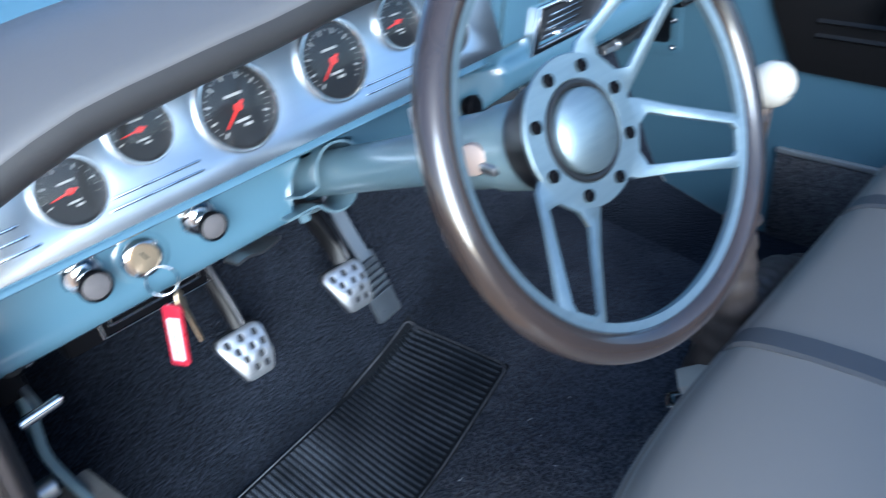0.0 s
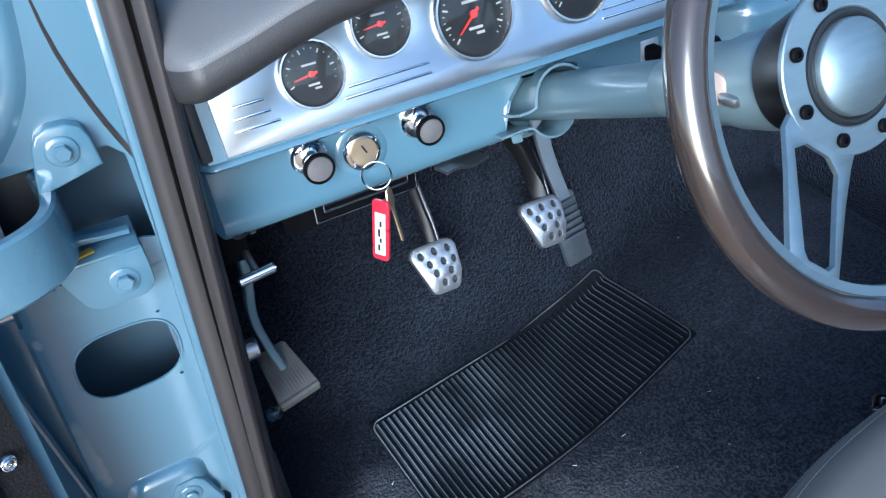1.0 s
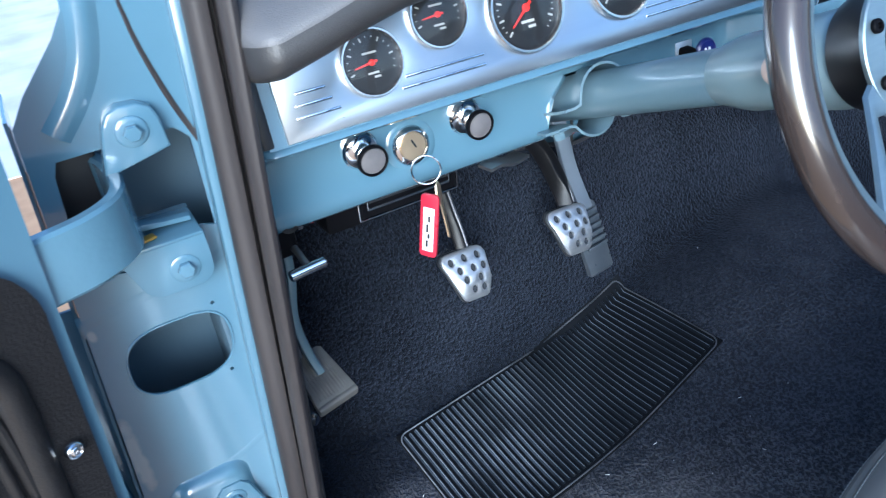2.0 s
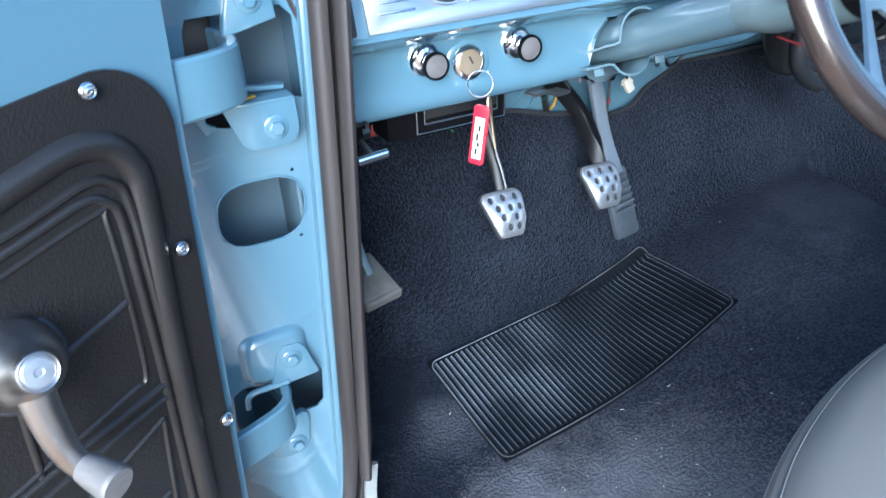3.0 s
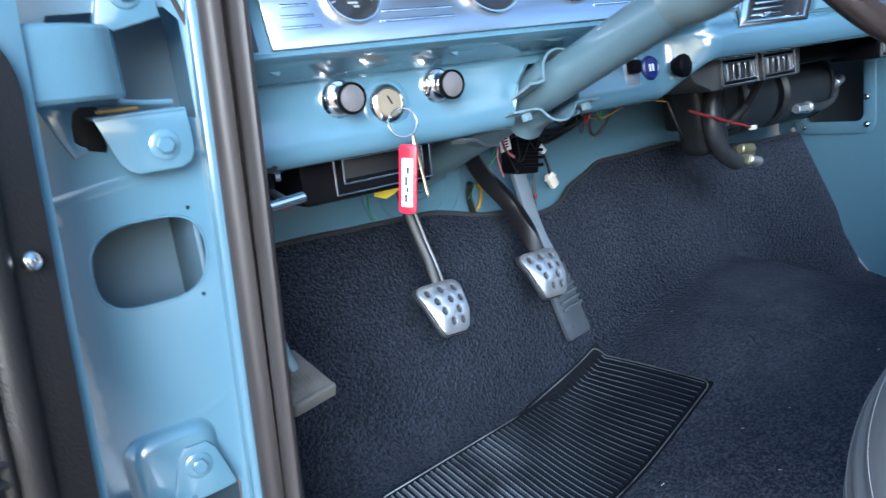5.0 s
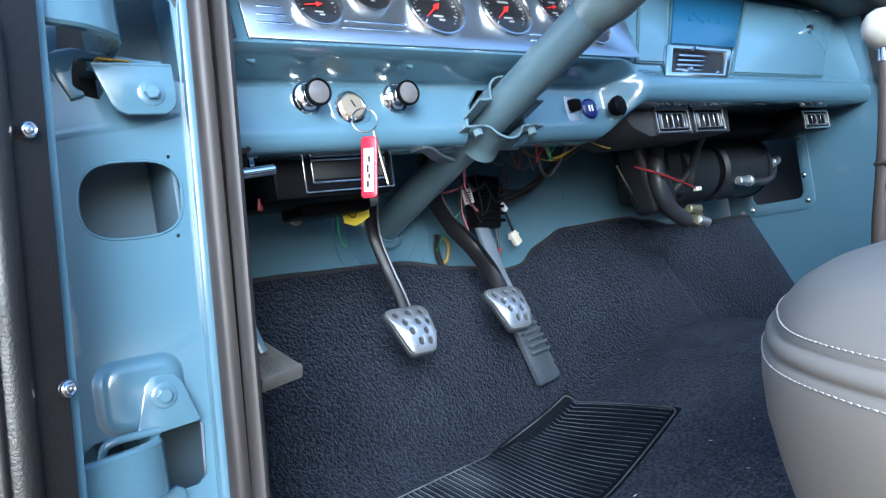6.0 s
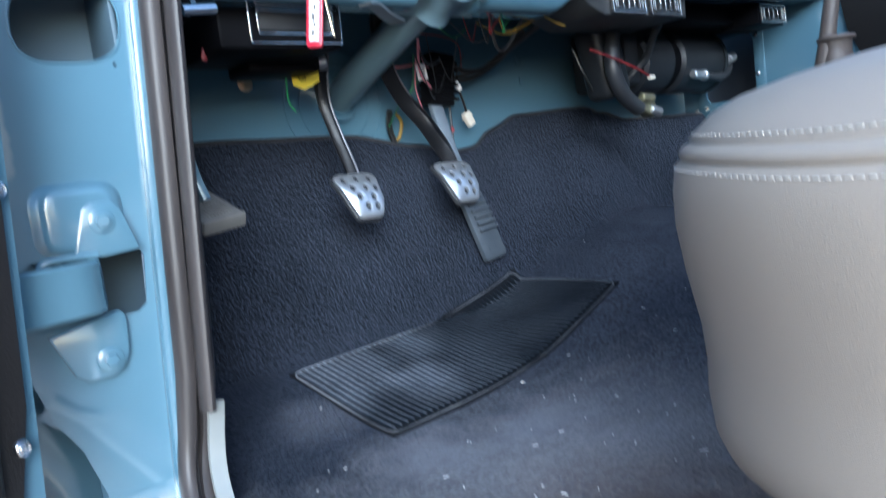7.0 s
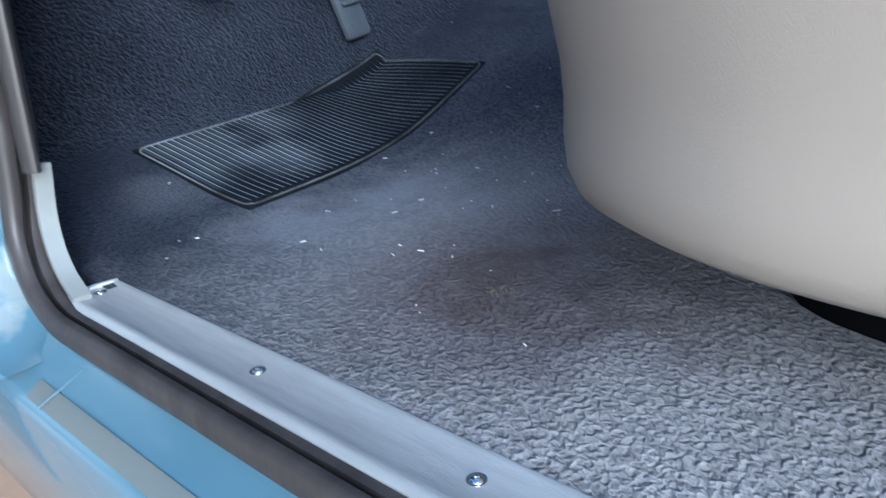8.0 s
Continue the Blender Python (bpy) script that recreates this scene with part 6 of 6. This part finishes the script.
left_vent = thing("driver_air_vent", (0.35, 0.80, 0.545), "black under-dash air vent with a bright frame", "air vent")
part("housing", moved(box(0.185, 0.15, 0.066, 0.006), Matrix.Translation((0.354, 0.877, 0.574))), PLASTIC, left_vent)
VM = at((0.374, 0.800, 0.576), (0, -1, -0.05), (0, 0, 1))
part("vent_frame", moved(plate(round_rect(0.142, 0.058, 0.002, 2), [round_rect(0.137, 0.053, 0.002, 2)], 0.004, 0.0008), VM), CHROME, left_vent, "thin chrome frame")
part("inner_frame", moved(plate(round_rect(0.1365, 0.0525, 0.002, 2), [round_rect(0.118, 0.034, 0.002, 2)], 0.0025, 0.001), VM), PLASTIC, left_vent)
part("inner_line", moved(plate(round_rect(0.1175, 0.0335, 0.002, 2), [round_rect(0.1135, 0.0275, 0.002, 2)], 0.004, 0.0006), VM), CHROME, left_vent, "thin chrome line")
part("vent_back", moved(box(0.120, 0.036, 0.003, 0.001), VM @ Matrix.Translation((0, 0, -0.003))), DIAL, left_vent)
part("under_box", moved(box(0.12, 0.08, 0.026, 0.006), Matrix.Translation((0.40, 0.935, 0.540))), PLASTIC, left_vent)

heater = thing("heater_unit", (1.25, 0.85, 0.50), "black plastic heater and air conditioning unit under the dash", "heater")
part("face_duct", moved(plate([(0.90, 0.642), (0.975, 0.645), (1.235, 0.643), (1.232, 0.596), (0.975, 0.592), (0.93, 0.61)], (), 0.14, 0.005), Matrix(((1, 0, 0, 0), (0, 0, -1, 0.885), (0, 1, 0, 0), (0, 0, 0, 1)))), FACE_DUCT, heater)
for x in (1.04, 1.155):
    louvre(heater, at((x, 0.742, 0.619), (0, -1, 0.05), (0, 0, 1)), 0.100, 0.046, 5)
louvre(heater, at((1.60, 0.755, 0.617), (0, -1, 0.05), (0, 0, 1)), 0.115, 0.042, 5)
part("side_duct", moved(box(0.40, 0.10, 0.05, 0.008), Matrix.Translation((1.47, 0.865, 0.630))), PLASTIC, heater)
part("vent_box", moved(box(0.120, 0.10, 0.046, 0.004), Matrix.Translation((1.60, 0.806, 0.617))), PLASTIC, heater)
for a, b in ((1.30, 1.415), (1.445, 1.64)):
    part("blower_drum", rod((a, 0.97, 0.545), (b, 0.97, 0.545), 0.075, n=40, bevel=0.008), DUCT, heater, "round black blower housing")
part("drum_neck", rod((1.41, 0.97, 0.545), (1.45, 0.97, 0.545), 0.066, n=32), PLASTIC, heater)
part("drum_band", moved(lathe_ring([(0.0755, -0.006), (0.0785, -0.006), (0.0785, 0.006), (0.0755, 0.006)], 40), at((1.625, 0.97, 0.545), (1, 0, 0))), DUCT, heater)
part("case", moved(box(0.16, 0.16, 0.14, 0.012), Matrix.Translation((1.335, 1.0, 0.56))), DUCT, heater)
part("throat", moved(box(0.085, 0.07, 0.16, 0.02, 4), Matrix.Translation((1.165, 0.915, 0.54)) @ Matrix.Rotation(radians(-12), 4, "Y")), DUCT, heater, "black duct throat")
part("hose", tube([(1.165, 0.875, 0.61), (1.140, 0.868, 0.56), (1.135, 0.865, 0.51), (1.165, 0.868, 0.462), (1.225, 0.878, 0.432)], 0.017, 14, 6), RUBBER, heater, "ribbed black hose")
part("drain_hose", tube([(1.245, 0.80, 0.63), (1.25, 0.84, 0.58), (1.27, 0.88, 0.54), (1.25, 0.92, 0.50)], 0.008, 10, 5), RUBBER, heater)
part("pipe", tube([(1.52, 0.90, 0.503), (1.60, 0.905, 0.498), (1.655, 0.91, 0.515), (1.68, 0.92, 0.55)], 0.010, 12, 5), RUBBER, heater)
part("pipe_fitting", rod((1.475, 0.897, 0.506), (1.52, 0.90, 0.504), 0.011, n=6, bevel=0.002), ALU, heater, "bright hex fitting")
part("fitting_collar", rod((1.52, 0.90, 0.504), (1.533, 0.901, 0.503), 0.0135, n=24, bevel=0.002), ALU, heater)
part("metal_pipe", tube([(1.60, 0.905, 0.553), (1.63, 0.905, 0.538), (1.66, 0.908, 0.543)], 0.007, 12, 5), ALU, heater, "bent bright pipe")
part("pipe_end", rod((1.65, 0.905, 0.541), (1.685, 0.91, 0.550), 0.012, n=20, bevel=0.002), ALU, heater)
valve = part("heater_valve", moved(box(0.045, 0.03, 0.035, 0.006), Matrix.Translation((1.268, 0.893, 0.436)) @ Matrix.Rotation(radians(25), 4, "Y")), TARNISH, heater, "tarnished brass valve")
part("valve_cap", rod((1.238, 0.878, 0.456), (1.274, 0.873, 0.452), 0.010, n=14, bevel=0.002), TARNISH, heater)
part("valve_outlet", rod((1.27, 0.88, 0.430), (1.30, 0.875, 0.420), 0.010, n=14, bevel=0.002), ALU, heater)
for k in range(4):
    part("fin", moved(box(0.03, 0.01, 0.006, 0.002), Matrix.Translation((1.17, 0.92, 0.55 + 0.013 * k)) @ Matrix.Rotation(radians(-25), 4, "Y")), DUCT, heater)
part("orange_clip", moved(box(0.006, 0.004, 0.016, 0.001), Matrix.Translation((1.262, 0.80, 0.62))), RED, heater, "orange-red clip")

# ---- wiring and small things under the dash ----
def cable(name, pts, r, mat, label):
    return solid(name, tube(pts, r, 7, 6), mat, label, "wire")


relay = thing("fuse_block", (0.80, 1.06, 0.49), "black ribbed connector block hanging in the wiring", "fuse block")
part("block", moved(box(0.060, 0.040, 0.105, 0.005), Matrix.Translation((0.808, 1.045, 0.532)) @ Matrix.Rotation(radians(8), 4, "Y")), PLASTIC, relay)
for k in range(6):
    part("rib", moved(box(0.066, 0.046, 0.006, 0.0015), Matrix.Translation((0.808 + 0.001 * k, 1.044, 0.495 + 0.014 * k)) @ Matrix.Rotation(radians(8), 4, "Y")), PLASTIC, relay)
part("sticker", moved(box(0.024, 0.001, 0.03, 0.0003), Matrix.Translation((0.752, 1.02, 0.545)) @ Matrix.Rotation(radians(-8), 4, "Y")), LABEL, relay, "white sticker")
for k in range(4):
    part("print_bar", moved(box(0.013, 0.001, 0.0025, 0), Matrix.Translation((0.752, 1.0188, 0.537 + 0.005 * k)) @ Matrix.Rotation(radians(-8), 4, "Y")), DIAL, relay)
part("release_tab", moved(box(0.008, 0.005, 0.018, 0.002), Matrix.Translation((0.262, 0.86, 0.545)) @ Matrix.Rotation(radians(12), 4, "Y")), WIRE_RED, park, "red plastic tab")
rng = random.Random(5)
WIRES = [
    ("wire", [(0.836, 1.035, 0.535), (0.896, 1.038, 0.543), (0.949, 1.035, 0.563), (0.982, 1.02, 0.590), (0.995, 0.98, 0.62)], 0.0042, WIRE_BLACK, "black cable looping up to the dash"),
    ("wire", [(0.836, 1.036, 0.527), (0.897, 1.04, 0.534), (0.954, 1.037, 0.556), (0.989, 1.022, 0.585), (1.002, 0.98, 0.618)], 0.0042, WIRE_BLACK, "black cable looping up to the dash"),
    ("wire_loom", [(0.83, 1.04, 0.565), (0.88, 1.03, 0.545), (0.93, 1.02, 0.555), (0.97, 0.98, 0.59), (0.985, 0.90, 0.62)], 0.0055, WIRE_BLACK, "black taped wire loom"),
    ("wire", [(0.70, 1.02, 0.62), (0.80, 1.02, 0.615), (0.86, 1.03, 0.600), (0.88, 1.05, 0.56)], 0.0012, WIRE_RED, "thin red wire under the dash"),
    ("wire", [(0.76, 1.03, 0.57), (0.755, 1.04, 0.53), (0.72, 1.06, 0.49), (0.70, 1.08, 0.45)], 0.0012, WIRE_GREEN, "thin green wire by the column"),
    ("wire", [(0.745, 1.03, 0.58), (0.75, 1.05, 0.53), (0.748, 1.07, 0.50), (0.758, 1.08, 0.46)], 0.0012, WIRE_GREEN, "thin green wire by the column"),
    ("wire", [(0.742, 1.02, 0.57), (0.748, 1.04, 0.52), (0.765, 1.05, 0.48)], 0.0012, WIRE_PINK, "thin pink wire by the column"),
    ("wire", [(0.72, 1.08, 0.475), (0.735, 1.085, 0.46), (0.73, 1.09, 0.43), (0.71, 1.09, 0.42)], 0.0035, WIRE_YELLOW, "yellow wire beside the carpet edge"),
    ("wire_loom", [(0.70, 1.07, 0.48), (0.705, 1.085, 0.45), (0.715, 1.09, 0.42)], 0.006, WIRE_BLACK, "corrugated black loom at the firewall"),
    ("wire", [(0.843, 1.04, 0.529), (0.857, 1.041, 0.512), (0.869, 1.045, 0.488), (0.879, 1.05, 0.466)], 0.0028, WIRE_BLACK, "black wire to a pale plug"),
    ("wire", [(0.80, 1.04, 0.49), (0.815, 1.06, 0.45), (0.82, 1.075, 0.40)], 0.004, WIRE_BLACK, "black wire running to the floor"),
    ("wire", [(0.76, 0.80, 0.60), (0.79, 0.82, 0.578), (0.83, 0.82, 0.585), (0.86, 0.80, 0.60)], 0.0012, WIRE_YELLOW, "yellow wire under the switches"),
    ("wire", [(0.74, 0.80, 0.60), (0.755, 0.82, 0.572), (0.77, 0.82, 0.590), (0.78, 0.80, 0.605)], 0.0012, WIRE_RED, "red wire under the switches"),
    ("wire", [(0.765, 0.80, 0.60), (0.78, 0.81, 0.575), (0.785, 0.82, 0.58), (0.80, 0.81, 0.60)], 0.0012, WIRE_GREEN, "green wire under the switches"),
    ("wire", [(0.76, 0.82, 0.60), (0.785, 0.84, 0.555), (0.82, 0.85, 0.555), (0.845, 0.83, 0.60)], 0.003, WIRE_BLACK, "black wire loop under the switches"),
    ("wire", [(0.86, 0.80, 0.605), (0.90, 0.80, 0.590), (0.925, 0.80, 0.585)], 0.0012, WIRE_YELLOW, "orange wire under the dash"),
    ("wire", [(1.06, 0.86, 0.555), (1.11, 0.843, 0.535), (1.19, 0.845, 0.512), (1.25, 0.86, 0.498)], 0.0025, WIRE_RED, "red wire across the heater hose"),
    ("wire", [(1.09, 0.93, 0.57), (1.11, 0.92, 0.51), (1.15, 0.93, 0.47)], 0.003, WIRE_BLACK, "black wire beside the heater"),
    ("wire", [(0.42, 0.93, 0.56), (0.425, 0.95, 0.52), (0.43, 0.96, 0.49), (0.44, 0.96, 0.475)], 0.0016, WIRE_GREEN, "thin wire hanging by the tag"),
]
for k in range(9):
    a = Vector((rng.uniform(0.66, 0.80), rng.uniform(0.93, 1.04), rng.uniform(0.56, 0.61)))
    b = Vector((rng.uniform(0.76, 0.86), rng.uniform(1.0, 1.06), rng.uniform(0.50, 0.58)))
    c = a.lerp(b, 0.5) + Vector((rng.uniform(-0.03, 0.03), 0, rng.uniform(-0.05, -0.01)))
    WIRES.append(("wire", [a, c, b], rng.choice((0.0010, 0.0012, 0.0024)), WIRE_BLACK if k % 3 else WIRE_PINK, "thin wire tangled behind the column"))
for k in range(5):
    a = Vector((rng.uniform(0.70, 0.80), rng.uniform(0.80, 0.90), rng.uniform(0.595, 0.61)))
    b = a + Vector((rng.uniform(0.03, 0.12), rng.uniform(-0.02, 0.04), rng.uniform(-0.01, 0.005)))
    c = a.lerp(b, 0.5) + Vector((0, 0, rng.uniform(-0.045, -0.015)))
    WIRES.append(("wire", [a, c, b], 0.0011, (WIRE_BLACK, WIRE_RED, WIRE_BLACK, WIRE_GREEN, WIRE_YELLOW)[k % 5], "thin wire hanging under the switches"))
for n, pts, r, m, lab in WIRES:
    cable(n, pts, r, m, lab)
wire_plug = solid("wire_plug", moved(box(0.019, 0.014, 0.032, 0.004), Matrix.Translation((0.884, 1.052, 0.452)) @ Matrix.Rotation(radians(-28), 4, "Y")), WHITE, "pale plastic plug on a wire end", "plug")
part("plug_rib", moved(box(0.021, 0.016, 0.005, 0.0015), Matrix.Translation((0.881, 1.052, 0.457)) @ Matrix.Rotation(radians(-28), 4, "Y")), WHITE, wire_plug)
solid("wire_terminal", rod((0.846, 1.036, 0.526), (0.859, 1.038, 0.511), 0.0062, n=14, bevel=0.0015), LABEL, "white crimp terminal on the black wire", "plug")
link = solid("throttle_rod", rod((0.832, 1.045, 0.495), (0.825, 1.04, 0.390), 0.0026, n=10), WIRE_BLACK, "thin dark throttle rod beside the lever", "rod")
part("rod_clip", moved(box(0.007, 0.007, 0.010, 0.002), Matrix.Translation((0.829, 1.042, 0.432))), WIRE_RED, link, "red plastic clip")
solid("wire_terminal", moved(box(0.02, 0.010, 0.010, 0.003), Matrix.Translation((1.257, 0.86, 0.496))), WHITE, "pale terminal on the red wire", "plug")
tag = solid("tape_flag", moved(plate([(-0.024, -0.010), (-0.006, -0.017), (0.008, -0.012), (0.022, -0.004), (0.024, 0.015), (-0.024, 0.014)], (), 0.0008), at((0.458, 0.945, 0.524), (-0.1, -1, 0.1), (0, 0, 1))), YELLOW, "yellow tape flag stuck on a wire", "tape")
part("pen_mark", moved(ring(0.006, circle(0.0008, 6), 16, Matrix()), at((0.450, 0.9432, 0.527), (-0.1, -1, 0.1), (0, 0, 1))), DIAL, tag)
bolt = solid("firewall_bolt", moved(hexbolt(0.008, 0.008), at((0.425, FW - 0.001, 0.545), (0, -1, 0), (0, 0, 1))), BRASS, "rusty bolt through the firewall", "bolt")
solid("dash_bolt", moved(hexbolt(0.006, 0.010), at((0.222, 0.775, 0.594), (0, 0, -1), (0, 1, 0))), CHROME, "bright bolt under the dash edge", "bolt")
switch = thing("clutch_switch", (0.475, 0.94, 0.53), "bare steel switch beside the clutch arm", "switch")
part("body", rod((0.455, 0.94, 0.545), (0.49, 0.93, 0.548), 0.012, n=14, bevel=0.003), STEEL, switch)
part("nut", rod((0.448, 0.942, 0.544), (0.456, 0.94, 0.545), 0.015, n=6), STEEL, switch)

keys = thing("key_ring", (0.362, 0.715, 0.53), "key ring hanging from the ignition with a red fob", "keys")
part("split_ring", moved(ring(0.0165, circle(0.0011, 8), 48, Matrix()), at((0.364, 0.722, 0.627), (-0.45, -1, 0.2), (0, 0, 1))), CHROME, keys, "steel split ring")
FOB = at((0.355, 0.712, 0.563), (-0.85, -0.6, 0.1), (0.12, -0.06, 1))
fob = part("fob", moved(plate(round_rect(0.022, 0.080, 0.005, 4), (), 0.004, 0.001), FOB), RED, keys, "red plastic fob")
part("fob_label", moved(box(0.0135, 0.056, 0.001, 0.0003), FOB @ Matrix.Translation((0, -0.004, 0.0042))), LABEL, fob, "white printed label")
part("fob_back_label", moved(box(0.0135, 0.056, 0.001, 0.0003), FOB @ Matrix.Translation((0, -0.004, -0.0004))), LABEL, fob, "white printed label")
for k, (w, y) in enumerate(((0.0045, 0.010), (0.006, -0.002), (0.0035, -0.012), (0.005, -0.022))):
    part("print_bar", moved(box(0.003, w * 1.7, 0.0006, 0), FOB @ Matrix.Translation((0.001 - 0.002 * (k % 2), y, 0.0049))), DIAL, fob)
KY = at((0.373, 0.714, 0.585), (0.75, -0.66, 0.1), (-0.12, 0.05, 1))
part("key", moved(plate([(-0.003, -0.045), (0.0, -0.048), (0.0035, -0.045), (0.0035, -0.028), (0.0026, -0.024), (0.0036, -0.018), (0.0036, 0.0), (0.009, 0.006), (0.010, 0.018), (0.005, 0.026), (-0.005, 0.026), (-0.010, 0.018), (-0.009, 0.006), (-0.0036, 0.0)], (), 0.002, 0.0004), KY), BRASS, keys, "brass key")

# ---- lint on the carpet ----
rng = random.Random(7)
lint = bmesh.new()
for k in range(85):
    x, y = rng.uniform(0.20, 1.1), rng.uniform(0.05, 0.95)
    if k < 50:
        x, y = rng.gauss(0.55, 0.16), rng.gauss(0.45, 0.14)
    if not (0.18 < x < 1.3):
        continue
    ln = rng.choice((0.002, 0.003, 0.004, 0.007, 0.009)) * rng.uniform(0.6, 1.1)
    a = rng.uniform(0, 6.28)
    z = floor_height(x, y) + 0.003
    b = moved(box(ln, 0.0010, 0.0009, 0.0003, 1), Matrix.Translation((x, y, z)) @ Matrix.Rotation(a, 4, "Z") @ Matrix.Rotation(rng.uniform(-0.3, 0.3), 4, "Y"))
    tmp = bpy.data.meshes.new("t")
    b.to_mesh(tmp)
    b.free()
    lint.from_mesh(tmp)
    bpy.data.meshes.remove(tmp)
solid("carpet_lint", lint, LABEL, "white lint and crumbs scattered on the carpet", "lint", "stuff")


# matted clump of fluff on the stained pile
rng = random.Random(21)
clump = bmesh.new()
for k in range(40):
    c = Vector((0.340 + rng.gauss(0, 0.007), 0.264 + rng.gauss(0, 0.005), 0.004 + rng.uniform(0, 0.004)))
    pts = [c + Vector((rng.uniform(-0.005, 0.005), rng.uniform(-0.005, 0.005), rng.uniform(-0.002, 0.003))) for _ in range(4)]
    clump = merged(clump, tube(pts, 0.00055, 5, 3))
solid("fluff_clump", clump, FLUFF, "matted grey-brown fluff clump on the stained carpet", "lint")
